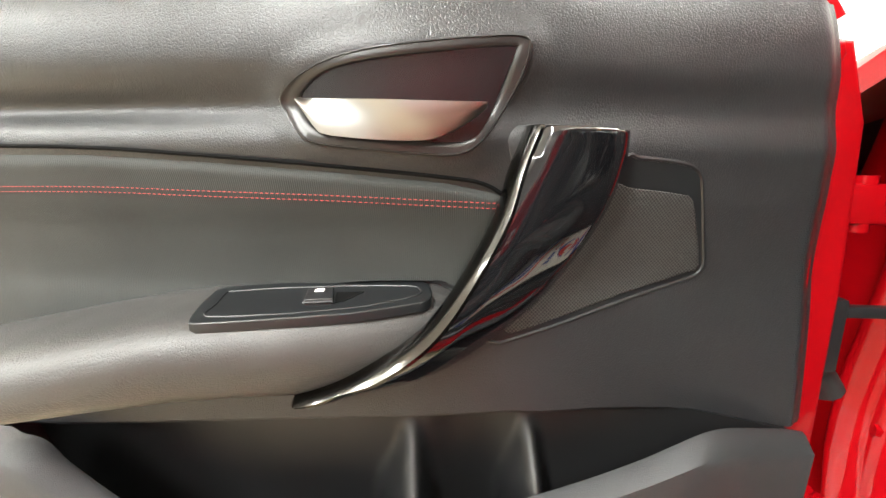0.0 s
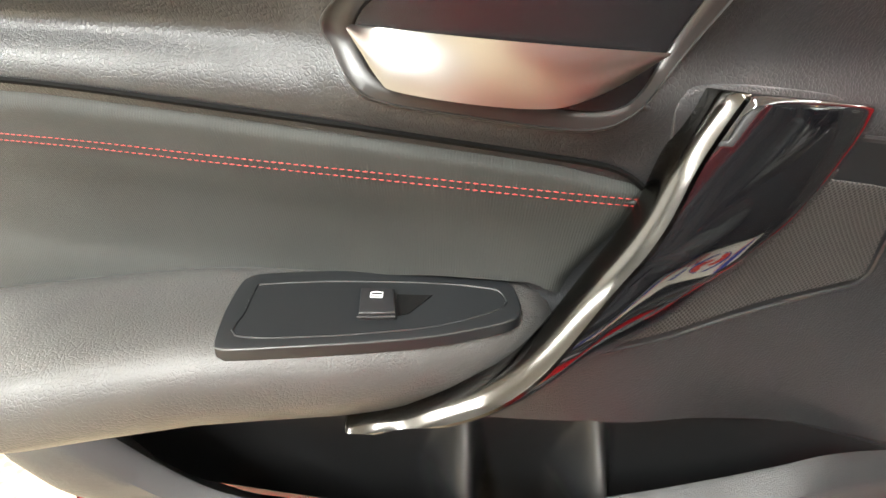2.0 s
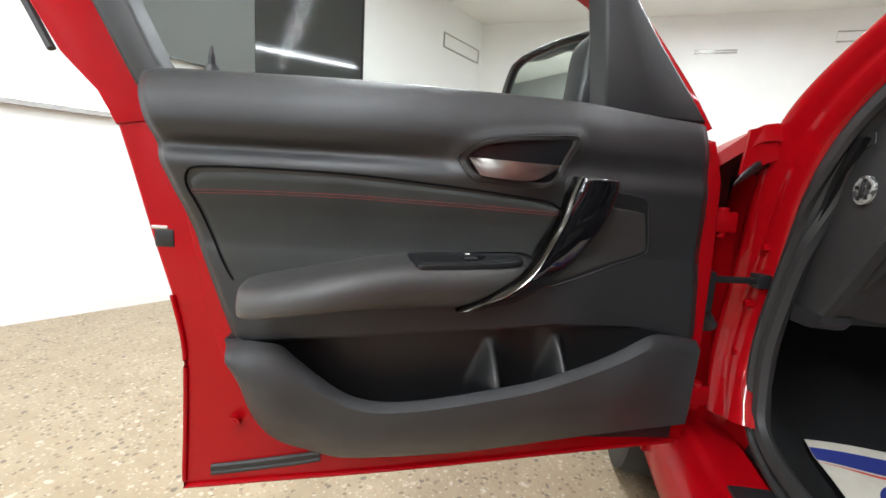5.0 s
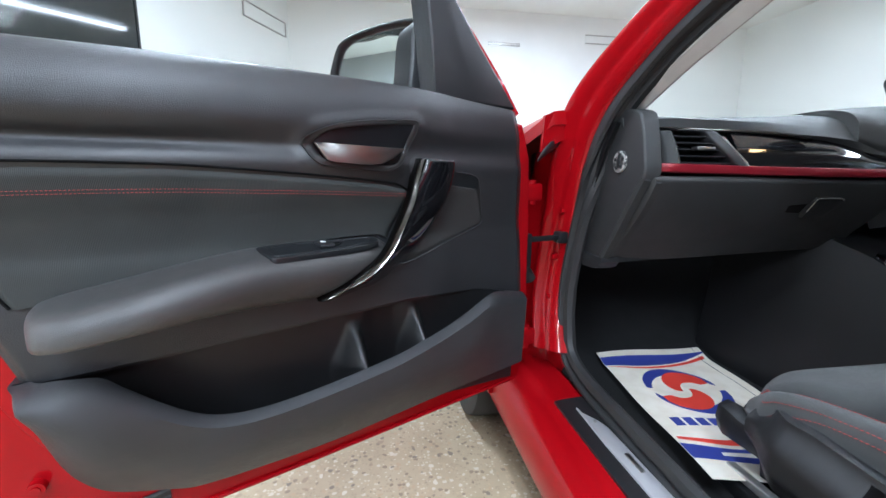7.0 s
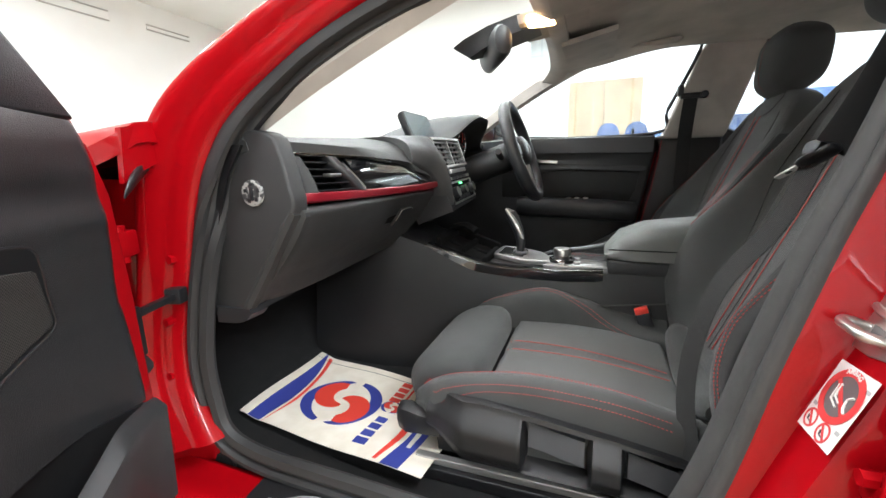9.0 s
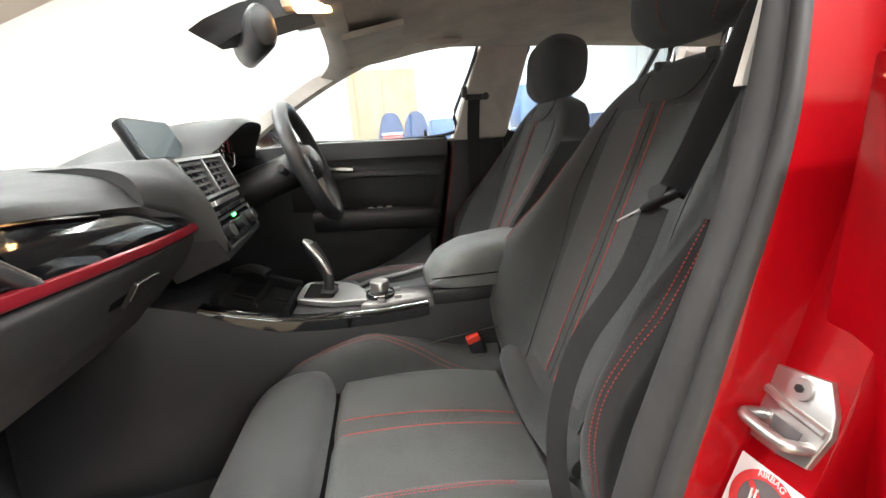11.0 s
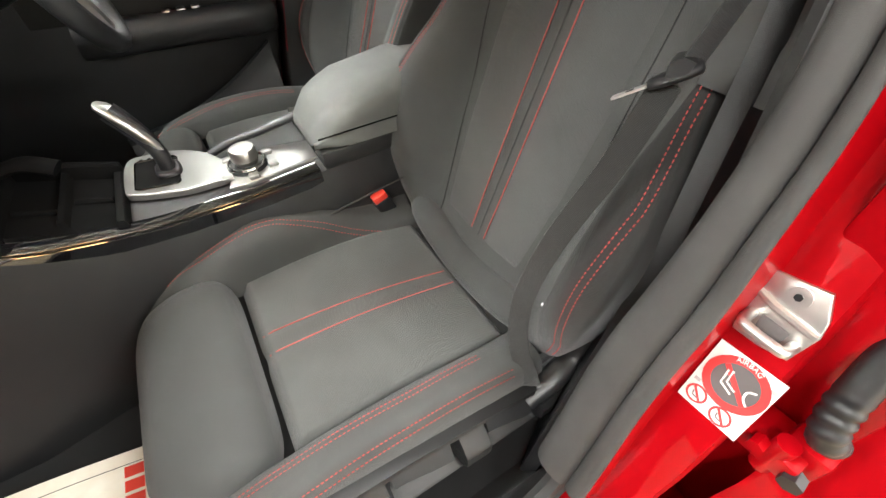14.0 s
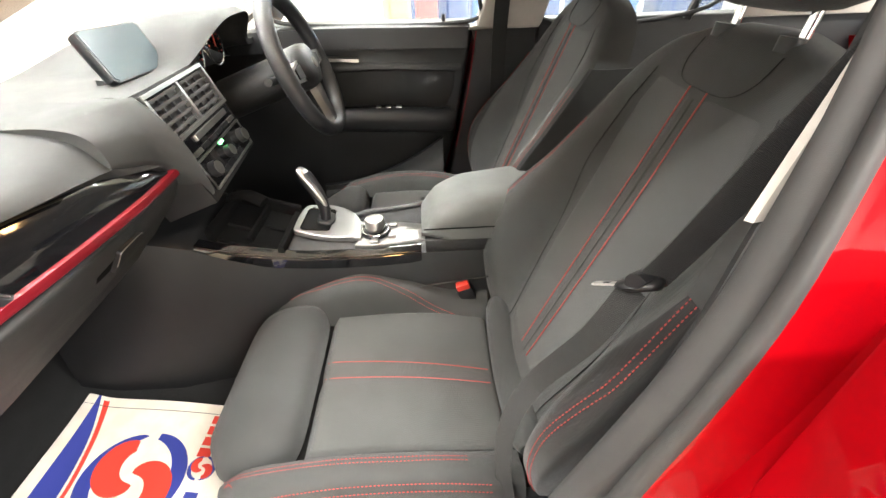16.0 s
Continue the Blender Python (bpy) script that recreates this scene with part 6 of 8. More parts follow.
for a, r in ((0.16, 0.017), (0.50, 0.014), (0.85, 0.017)):
    cpart("climate_knob", tube([stack_at(a, 0.83, 0.004), stack_at(a, 0.83, 0.022)], r, 16, up=(0, 0.3, 1)), BLACK, "black rotary climate knob", parent=stack)
    cpart("knob_rim", tube([stack_at(a, 0.83, 0.019), stack_at(a, 0.83, 0.0235)], r * 0.86, 16, up=(0, 0.3, 1)), SATIN, parent=stack)
for i in range(4):
    cpart("climate_button", stack_box(0.28 + 0.115 * i, 0.38 + 0.115 * i, 0.90, 0.955, 0.007, 0.010), MATT, parent=stack)
GREEN = mat("green_indicator", (0.1, 0.8, 0.2), 0.4)
bsdf(GREEN).inputs["Emission Color"].default_value = (0.15, 1, 0.25, 1)
bsdf(GREEN).inputs["Emission Strength"].default_value = 2.0
cpart("indicator", stack_box(0.47, 0.55, 0.70, 0.73, 0.007, 0.009), GREEN, parent=stack)
# screen
scr_q = [Vector((-0.103, -0.046, 1.154)), Vector((-0.116, -0.228, 1.150)), Vector((-0.162, -0.212, 1.060)), Vector((-0.148, -0.036, 1.062))]
SN = Vector((-0.895, 0.06, 0.44))


def scr_ring(f, k):
    c = sum(scr_q, Vector()) / 4
    pts = []
    for p in scr_q:
        pts.append(c + (p - c) * f)
    out = []
    for i in range(4):
        a, b, d = pts[i - 1], pts[i], pts[(i + 1) % 4]
        for w in (0.10, 0.04, 0.0):
            out.append(b.lerp(a, w) if w else b.lerp(d, 0.03).lerp(a, 0.03))
        out.append(b.lerp(d, 0.07))
    return [p + SN * k for p in out]


scrn = cpart("display_screen", loft([scr_ring(0.9, -0.028), scr_ring(1.0, -0.018), scr_ring(1.02, -0.004), scr_ring(1.0, 0.0)]), MATT, "wide dashboard display in a dark housing", 40)
cpart("reflection_tinted_glass", loft([scr_ring(0.95, 0.0), scr_ring(0.94, 0.0015)]), SCREEN, "dark screen glass with a reflection tint in its colour", parent=scrn)
cpart("screen_foot", sweep([(-0.10, -0.14, 1.03), (-0.105, -0.14, 1.06)], [(-0.02, -0.07), (-0.02, 0.07), (0.02, 0.07), (0.02, -0.07)], (0, 1, 0)), CONSOLE, parent=scrn)

# ---- instruments and steering ----
clus = cpart("instrument_cluster", sheet(lambda s, t: (-0.165 - 0.02 * (1 - t), -0.235 - 0.27 * s, 1.03 + 0.095 * t * math.sin(math.pi * (0.12 + 0.76 * s))), 16, 6, 0.02, (1, 0, 0)), GLOSS, "dark instrument cluster with round dials")
for y in (-0.30, -0.43):
    cpart("dial_ring", tube([(-0.182, y + 0.046 * math.cos(a), 1.065 + 0.046 * math.sin(a)) for a in [i * math.pi / 12 for i in range(24)]], 0.003, 6, True), CHROME, parent=clus)
    cpart("dial_needle", rbox(-0.186, -0.184, y - 0.002, y + 0.002, 1.065, 1.10, 0), BUCKLE_RED, parent=clus)
    cpart("dial_marks", join(*[rbox(-0.184, -0.183, y + 0.036 * math.cos(a) - 0.002, y + 0.036 * math.cos(a) + 0.002, 1.065 + 0.036 * math.sin(a) - 0.002, 1.065 + 0.036 * math.sin(a) + 0.002, 0) for a in [0.2 + i * 0.42 for i in range(9)]]), BUCKLE_RED, parent=clus)
WC = Vector((-0.436, -0.355, 1.02))
WAX = Vector((-0.945, 0.0, 0.327))
WUP = Vector((0.327, 0.0, 0.945))
WRT = Vector((0, 1, 0))


def wheel_pt(a, r, k=0.0):
    return WC + WRT * (r * math.cos(a)) + WUP * (r * math.sin(a)) + WAX * k


wheel = cpart("steering_wheel", tube([wheel_pt(i * math.pi / 24, 0.172) for i in range(48)], 0.0188, 12, True, 1.15, up=tuple(WAX)), TRIM, "black leather steering wheel")
hub = [[wheel_pt(a, 0.065 * f * (1 + 0.18 * math.cos(2 * a)), k) for a in [i * math.pi / 10 for i in range(20)]] for f, k in ((0.9, -0.05), (1.05, -0.03), (1.05, 0.0), (0.95, 0.016), (0.6, 0.026), (0.2, 0.028))]
cpart("wheel_hub", loft(hub), TRIM, "black airbag hub", 60, wheel)
cpart("hub_badge", tube([wheel_pt(0, 0, 0.027), wheel_pt(0, 0, 0.031)], 0.014, 16, up=tuple(WUP)), SATIN, "plain round hub badge", parent=wheel)
for a0 in (0.0, math.pi, -math.pi / 2):
    ca = [(0.06, 0.030), (0.11, 0.020), (0.165, 0.016)]
    cpart("spoke", loft([[wheel_pt(a0 + da / r * w, r, k) for da, k in ((-1, -0.012), (1, -0.012), (1, 0.008), (-1, 0.008))] for r, w in ca]), SATIN if a0 != math.pi else SATIN, "satin silver spoke", parent=wheel)
    if a0 != -math.pi / 2:
        cpart("spoke_buttons", loft([[wheel_pt(a0 + da / r * w * 0.7, r, k) for da, k in ((-1, 0.006), (1, 0.006), (1, 0.012), (-1, 0.012))] for r, w in ((0.075, 0.026), (0.12, 0.017))]), BLACK, parent=wheel)
cpart("column_shroud", tube([tuple(WC - WAX * 0.03), tuple(WC - WAX * 0.12), tuple(WC - WAX * 0.24)], 0.052, 14, up=(0, 1, 0)), CONSOLE, "black steering column shroud", parent=wheel)
for sy in (1, -1):
    cpart("column_stalk", tube([tuple(WC - WAX * 0.07 + WRT * 0.04 * sy), tuple(WC - WAX * 0.06 + WRT * 0.12 * sy + WUP * 0.01), tuple(WC - WAX * 0.05 + WRT * 0.16 * sy + WUP * 0.015)], 0.010, 8), BLACK, parent=wheel)

# ---- centre console ----
CTOP = [(-1.15, 0.70), (-0.76, 0.695), (-0.73, 0.684), (-0.60, 0.677), (-0.45, 0.682), (-0.38, 0.692), (-0.30, 0.718), (-0.24, 0.745), (-0.15, 0.78), (-0.05, 0.80)]


def cons_sec(x):
    zt = line_table(CTOP, x)
    yw = line_table([(-0.75, 0.062), (-0.38, 0.066), (-0.24, 0.092), (-0.1, 0.12)], x)
    q = [(yw + 0.045, 0.37), (yw + 0.04, 0.45), (yw + 0.025, 0.56), (yw + 0.01, zt - 0.05), (yw, zt - 0.004), (yw - 0.01, zt), (-0.15, zt), (-0.17, zt - 0.01), (-0.19, 0.56), (-0.20, 0.37)]
    return [Vector((x, y, z)) for y, z in q]


cons = cpart("centre_console", loft([cons_sec(x) for x in [0.14, 0.0, -0.1, -0.15, -0.2, -0.24, -0.28, -0.33, -0.38, -0.42, -0.48, -0.55, -0.62, -0.70, -0.75, -0.80, -0.95, -1.12]]), CONSOLE, "dark centre console", 40)
xs = [-0.235 - 0.49 * i / 24 for i in range(25)]


def c_edge(x, dy=0.0, dz=0.0):
    return Vector((x, line_table([(-0.75, 0.062), (-0.38, 0.066), (-0.24, 0.092)], x) + dy, line_table(CTOP, x) + dz))


cpart("gloss_edge_panel", loft([[c_edge(x, a, b) for a, b in ((0.004, -0.024 * min(1, (-0.22 - x) / 0.15)), (0.003, 0.002), (-0.004, 0.006), (-0.03, 0.007), (-0.03, -0.004))] for x in xs]), GLOSS, "gloss black console edge panel", 50, cons)
cpart("chrome_line", loft([[c_edge(x, a, b) for a, b in ((-0.0005, 0.003), (-0.0005, 0.0065), (-0.003, 0.008), (-0.0055, 0.0078), (-0.0055, 0.003))] for x in xs]), DARK_CHROME, "thin dark chrome console line", 50, cons)
SILVER = mat("satin_silver_plate", (0.31, 0.305, 0.295), 0.34, 0.85)
rough_var(SILVER, 0.30, 0.38, 300)
def on_console(a, b, k):
    return Vector((a, b, 0.688 + 0.10 * max(0, a + 0.5) + 0.02 * max(0, -0.07 - b) + k))


gear_o = [(-0.405, -0.050), (-0.412, -0.150), (-0.45, -0.165), (-0.50, -0.160), (-0.545, -0.125), (-0.572, -0.075), (-0.582, -0.030), (-0.570, -0.006), (-0.54, -0.006), (-0.485, -0.012), (-0.42, -0.030)]
gear_o = [tuple(p) for p in resample(spline(gear_o, 5, True), 70, True)]
cpart("gear_plate", slab(gear_o, on_console, -0.006, 0.007, 0.003, fill=5), SILVER, "satin silver gear selector plate", 50, cons)
slot = [tuple(p) for p in resample([(-0.422, -0.046), (-0.426, -0.134), (-0.430, -0.140), (-0.492, -0.138), (-0.497, -0.132), (-0.494, -0.042), (-0.488, -0.036), (-0.43, -0.040)], 48, True)]
cpart("gear_recess", slab(slot, on_console, 0.004, 0.0078), GROOVE, "dark selector slot", parent=cons)
cpart("recess_rim", tube([on_console(a, b, 0.0078) for a, b in slot], 0.0016, 6, True), DARK_CHROME, parent=cons)
cpart("gear_gaiter", slab([tuple(p) for p in resample(spline([(-0.462, -0.066), (-0.462, -0.112), (-0.498, -0.112), (-0.498, -0.066)], 4, True), 24, True)], on_console, 0.006, 0.016, 0.006), BLACK, parent=cons)
for i in range(4):
    cpart("gear_mark", moved(rbox(-0.003, 0.003, -0.002, 0.002, -0.0004, 0.0004, 0), Matrix.Translation(on_console(-0.437 - 0.014 * i, -0.146, 0.0076))), GROOVE, parent=cons)
lev = [(-0.478, -0.083, 0.695), (-0.482, -0.084, 0.73), (-0.474, -0.090, 0.765), (-0.458, -0.098, 0.798), (-0.444, -0.104, 0.822)]
cpart("gear_lever", tube(spline(lev, 6), 0.015, 12, scale=lambda s: 0.85 + 0.5 * math.sin(math.pi * s * 0.75) * s, flat=0.85, up=(0, 1, 0)), BLACK, "black gear selector lever", 50, cons)
cpart("lever_cap", loft([[Vector(c) + Vector((0.86, -0.2, 0.46)) * (d * h * 1.2) + Vector((0.2, 0.97, 0.0)) * (a * w * 1.25) for a, d in ((-1, -0.4), (-0.85, 0.55), (-0.4, 0.95), (0.4, 0.95), (0.85, 0.55), (1, -0.4), (0.6, -1), (-0.6, -1))] for c, w, h in (((-0.482, -0.080, 0.750), 0.004, 0.010), ((-0.476, -0.084, 0.765), 0.008, 0.014), ((-0.466, -0.090, 0.786), 0.012, 0.017), ((-0.456, -0.096, 0.806), 0.015, 0.018), ((-0.445, -0.102, 0.824), 0.0155, 0.016), ((-0.441, -0.104, 0.833), 0.012, 0.010))]), SATIN, "silver gear lever cap", 60, cons)
cpart("silver_deck", slab([Vector(p) for p in [(-0.565, 0.026), (-0.60, 0.030), (-0.735, 0.018), (-0.742, -0.052), (-0.66, -0.075), (-0.590, -0.055)]], lambda a, b, k: Vector((a, b, 0.684 + k)), -0.004, 0.008, 0.003), SILVER, "satin silver console deck", parent=cons)
cpart("controller_base", tube([(-0.612, -0.028, 0.688), (-0.612, -0.028, 0.700)], 0.037, 24, up=(1, 0, 0)), BLACK, parent=cons)
cpart("controller_ring", tube([(-0.612 + 0.033 * math.cos(a), -0.028 + 0.033 * math.sin(a), 0.700) for a in [i * math.pi / 14 for i in range(28)]], 0.003, 6, True), CHROME, parent=cons)
cpart("controller_knob", loft([[Vector((-0.612 + r * math.cos(a), -0.028 + r * math.sin(a), z)) for a in [i * math.pi / 14 for i in range(28)]] for r, z in ((0.020, 0.696), (0.021, 0.706), (0.024, 0.709), (0.0245, 0.727), (0.022, 0.731), (0.012, 0.732))]), SATIN, "silver rotary controller knob", 40, cons)
for a in (0.6, 1.6, 2.6, 3.7, 5.4):
    cpart("controller_button", rbox(-0.612 + 0.050 * math.cos(a) - 0.009, -0.612 + 0.050 * math.cos(a) + 0.009, -0.028 + 0.046 * math.sin(a) - 0.008, -0.028 + 0.046 * math.sin(a) + 0.008, 0.690, 0.699, 0.002), SILVER, parent=cons)
def cup_box(x0, x1, y0, y1, h):
    z0, z1 = line_table(CTOP, x0), line_table(CTOP, x1)
    return loft([[Vector((x, y, z)) for x, y, z in ((x0 + e, y0 + e, z0 + d), (x1 - e, y0 + e, z1 + d), (x1 - e, y1 - e, z1 + d), (x0 + e, y1 - e, z0 + d))] for e, d in ((0, -0.02), (0, h - 0.004), (0.003, h))])


# cup holder parts coloured near-black to hold the shade down there
cpart("cup_holder_tray", cup_box(-0.40, -0.25, -0.125, 0.045, 0.003), GROOVE, "dark cup holder tray", parent=cons)
for x0, x1, y0, y1, h in ((-0.405, -0.39, -0.125, 0.045, 0.018), (-0.332, -0.322, -0.125, 0.03, 0.024), (-0.262, -0.245, -0.125, 0.05, 0.026), (-0.405, -0.245, -0.142, -0.126, 0.030), (-0.318, -0.268, -0.022, -0.010, 0.016), (-0.386, -0.336, -0.05, -0.038, 0.014)):
    cpart("cup_holder_wall", cup_box(x0, x1, y0, y1, h), GROOVE, parent=cons)
cpart("cup_holder_flap", tube(spline([(-0.255, -0.09, 0.775), (-0.30, -0.085, 0.782), (-0.34, -0.075, 0.765)], 5), 0.020, 10, flat=0.5), GROOVE, "dark cup holder insert", parent=cons)
cpart("handbrake", tube(spline([(-0.555, -0.115, 0.690), (-0.59, -0.113, 0.702), (-0.66, -0.10, 0.716), (-0.74, -0.085, 0.735)], 5), 0.0085, 10, up=(0, 1, 0)), TRIM, "handbrake lever with silver button", parent=cons)
cpart("brake_button", tube([(-0.545, -0.116, 0.688), (-0.556, -0.115, 0.690)], 0.007, 8), SATIN, parent=cons)
# armrest lid


def arm_sec(x):
    h = lerp_table([(-1.15, 0.815), (-0.95, 0.826), (-0.82, 0.812), (-0.765, 0.785), (-0.735, 0.752), (-0.728, 0.735)], x)
    w = lerp_table([(-0.80, 1.0), (-0.728, 0.82)], x) if x > -0.80 else 1.0
    q = [(0.060, 0.722), (0.068, 0.742), (0.062, h - 0.022), (0.040, h - 0.004), (0.0, h), (-0.06, h), (-0.10, h - 0.006), (-0.125, h - 0.03), (-0.128, 0.742), (-0.12, 0.722)]
    return [Vector((x, -0.03 + (p.x + 0.03) * w, p.y)) for p in resample(spline(q, 4, True), 40, True)]


ARM_LEATHER = grained("grey_armrest_leather", (0.085, 0.087, 0.083), 0.5, 500, 0.3)
arm = cpart("console_armrest", loft([arm_sec(x) for x in (-0.728, -0.732, -0.738, -0.75, -0.765, -0.79, -0.83, -0.88, -0.95, -1.05, -1.13)]), ARM_LEATHER, "padded grey centre armrest lid", 60)
cpart("armrest_base", rbox(-1.12, -0.735, -0.15, 0.066, 0.685, 0.722, 0.006), CONSOLE, "dark armrest box", parent=arm)
cpart("armrest_seam", tube([(x, -0.03 + 0.098 * (0.83 if x > -0.735 else 1), 0.752) for x in (-0.735, -0.76, -0.85, -0.95, -1.1)], 0.0015, 6), GROOVE, parent=arm)
cpart("console_side_line", tube([(-0.62, 0.093, 0.588), (-0.75, 0.088, 0.607), (-0.90, 0.086, 0.625)], 0.0018, 6), SEAL_GREY, parent=cons)

# ---- front seats ----
BACK_MESH = woven("charcoal_back_mesh_fabric", (0.055, 0.056, 0.054), 0.72, 1900, 0.7, 0.2)
def seat_x(z):
    """Front face of the backrest's middle panel."""
    return -0.938 - (z - 0.63) * 0.392


HALF_W = [(0.52, 0.225), (0.58, 0.258), (0.66, 0.280), (0.74, 0.292), (0.80, 0.289), (0.86, 0.272), (0.92, 0.252), (1.00, 0.235), (1.06, 0.222), (1.11, 0.190), (1.14, 0.148), (1.158, 0.09)]
HALF_W = [(p.x, p.y) for p in spline(HALF_W, 5)]
BOL = [(0.52, 0.005), (0.56, 0.030), (0.60, 0.056), (0.645, 0.082), (0.69, 0.101), (0.74, 0.112), (0.78, 0.110), (0.85, 0.088), (0.90, 0.066), (0.94, 0.052), (1.0, 0.032), (1.05, 0.018), (1.12, 0.004), (1.2, 0.0)]
BOL = [(p.x, p.y) for p in spline(BOL, 6)]


def back_front(yl, z):
    w = line_table(HALF_W, z)
    a = abs(yl) / w
    b = line_table(BOL, z) * sstep(0.50, 0.86, a)
    b -= 0.10 * max(0, a - 0.86) ** 2 * 6
    x = seat_x(z) + b + 0.008 * math.cos(yl * 14)
    x -= 0.9 * max(0, z - 1.10) ** 1.5
    return x


def spline_at(table, x):
    """Value on a smooth curve through (x, value) pairs."""
    c = spline(table, 8)
    return line_table([(p.x, p.y) for p in c], x)


def upper_on(ring, y):
    """The highest point of a closed ring at the given y."""
    best = None
    for a, b in zip(ring, ring[1:] + ring[:1]):
        if (a.y - y) * (b.y - y) <= 0 and abs(a.y - b.y) > 1e-9:
            p = a.lerp(b, (y - a.y) / (b.y - a.y))
            if best is None or p.z > best.z:
                best = p
    return best if best is not None else max(ring, key=lambda p: p.z).copy()


VALANCE = grained("black_seat_plastic", (0.014, 0.014, 0.0145), 0.4, 700, 0.3)


def make_seat(name, y0, dx, so, label, head_dz):
    """so: +1 where the outer side is towards +y."""
    def W(x, yl, z):
        return Vector((x + dx, y0 + yl * so, z))
    base = cpart(name, loft([[W(x, yl, z) for yl, z in ((-0.22, 0.42), (-0.22, 0.52), (0.22, 0.52), (0.22, 0.42))] for x in (-0.45, -0.94)]), SEAT_SIDE, label)

    def sp(n, geo, m, lb="", sharp=60, kind=""):
        return part(n, geo, m, base, lb, sharp, kind)

    # backrest, one closed skin
    rings = []
    for i in range(34):
        z = 0.52 + (1.158 - 0.52) * i / 33
        w = line_table(HALF_W, z)
        n = 36
        front = [W(back_front(-w + 2 * w * j / n, z), -w + 2 * w * j / n, z) for j in range(n + 1)]
        back = [W(seat_x(z) - 0.095 - 0.012 * math.cos(math.pi * (k / 10 - 0.5)) + 0.03 * (i / 33) ** 2, w * (1 - 2 * k / 10) * 0.97, z - 0.006) for k in range(11)]
        rings.append(front + back)
    top = [rings[-1][j].lerp(W(seat_x(1.17) - 0.05, 0, 1.168), 0.5) + Vector((0, 0, 0.005)) for j in range(len(rings[-1]))]
    rings.append(top)
    sp("backrest", loft(rings), SEAT, "charcoal fabric backrest with raised side bolsters")
    # plain side panel past the outer stitching
    for sg in (-1, 1):
        def side(s, t, sg=sg):
            z = 0.535 + 0.50 * t
            w = line_table(HALF_W, z)
            if s < 0.5:
                a0 = min(0.985, 0.228 / w) if sg > 0 else 0.965
                a = a0 + (1 - a0) * s / 0.5
                return W(back_front(w * a, z) + 0.0015, sg * (w * a + 0.0015 * sstep(0.3, 0.5, s)), z)
            q = (s - 0.5) / 0.5
            xf, xb = back_front(w, z), seat_x(z) - 0.095
            return W(xf + (xb - xf) * q, sg * (w + 0.002 + 0.006 * math.sin(math.pi * q)), z)
        sp("side_panel", sheet(side, 28, 30, 0.004, (-0.6, -0.8 * sg * so, 0)), SEAT_SIDE, "black fabric side panel of the backrest")
    # middle panel laid into the backrest

    def mid(s, t):
        z = 0.60 + 0.50 * t
        hw = line_table([(0.60, 0.115), (0.75, 0.135), (0.95, 0.145), (1.05, 0.14), (1.10, 0.12)], z)
        yl = -hw + 2 * hw * s
        e = min(s, 1 - s, t * 3, (1 - t) * 3)
        return W(back_front(yl, z) + 0.004 * sstep(0, 0.06, e) - 0.003 - 0.003 * math.exp(-((yl - 0.003) / 0.016) ** 2), yl, z)
    sp("back_panel", sheet(mid, 40, 40, 0.006, (-1, 0, 0)), BACK_MESH, "mesh fabric centre panel of the backrest")

    def line_y(yl, z):
        return yl * (1 + 0.12 * math.sin((z - 0.6) * 6)) + 0.003 - 0.004 * sstep(0.95, 1.1, z)
    for yl in (-0.019, 0.019):
        sp("stitching", tube([W(back_front(line_y(yl, z), z) + 0.0026, line_y(yl, z), z) for z in [0.615 + 0.0254 * i for i in range(20)]], 0.0012, 6), PIPING, "red piping line down the backrest")
    sp("centre_groove", tube([W(back_front(line_y(0, z), z) + 0.0005, line_y(0, z), z) for z in [0.61 + 0.025 * i for i in range(20)]], 0.002, 6), SEAT)
    # shoulder pad seam under the headrest
    pad = [(-0.075, 1.148), (-0.072, 1.118), (-0.05, 1.100), (0.0, 1.097), (0.05, 1.100), (0.072, 1.118), (0.075, 1.148)]
    sp("pad_seam", tube([W(back_front(p.x, p.y) + 0.0008, p.x, p.y) for p in resample(spline(pad, 5), 40)], 0.0010, 6), SEAT_SIDE)
    # bolster seams with thread
    for sg in (-1, 1):
        cr = [W(back_front(sg * w, z) + 0.001, sg * w, z) for w, z in ((line_table([(0.60, 0.125), (0.75, 0.148), (0.95, 0.158), (1.05, 0.150), (1.12, 0.125)], z), z) for z in [0.58 + 0.026 * i for i in range(21)])]
        sp("bolster_seam", tube(cr, 0.0012, 6), SEAT_SIDE)
        for off in (0.0, 0.009):
            ed = []
            for i in range(26):
                z = 0.575 + 0.42 * i / 25
                yl = -line_table(HALF_W, z) * 0.945 + off if sg < 0 else min(0.259 + 0.008 * sstep(0.66, 0.56, z), line_table(HALF_W, z) * 0.94) + off
                ed.append(W(back_front(yl, z) + (0.0028 if sg > 0 else 0.0012), yl + 0.001 * sg, z))
            sp("stitching", stitches(ed, 0.0040, 0.0022, 0.00085), THREAD, "red stitching on the backrest bolster", kind="stuff")

    # cushion: middle, front block, side bolsters
    def cush(s, t):
        x = -0.507 - 0.370 * s
        yl = -0.188 + 0.360 * t
        e = min(s * 0.37, (1 - s) * 0.37, t * 0.36, (1 - t) * 0.36)
        z = 0.554 - 0.022 * s + 0.014 * math.sin(math.pi * s)
        z -= 0.020 * (1 - sstep(0, 0.016, e)) + 0.004 * math.exp(-(yl / 0.016) ** 2)
        return W(x, yl, z)
    sp("cushion", sheet(cush, 50, 50, 0.06, (0, 0, -1)), SEAT_MID, "mesh fabric seat cushion")
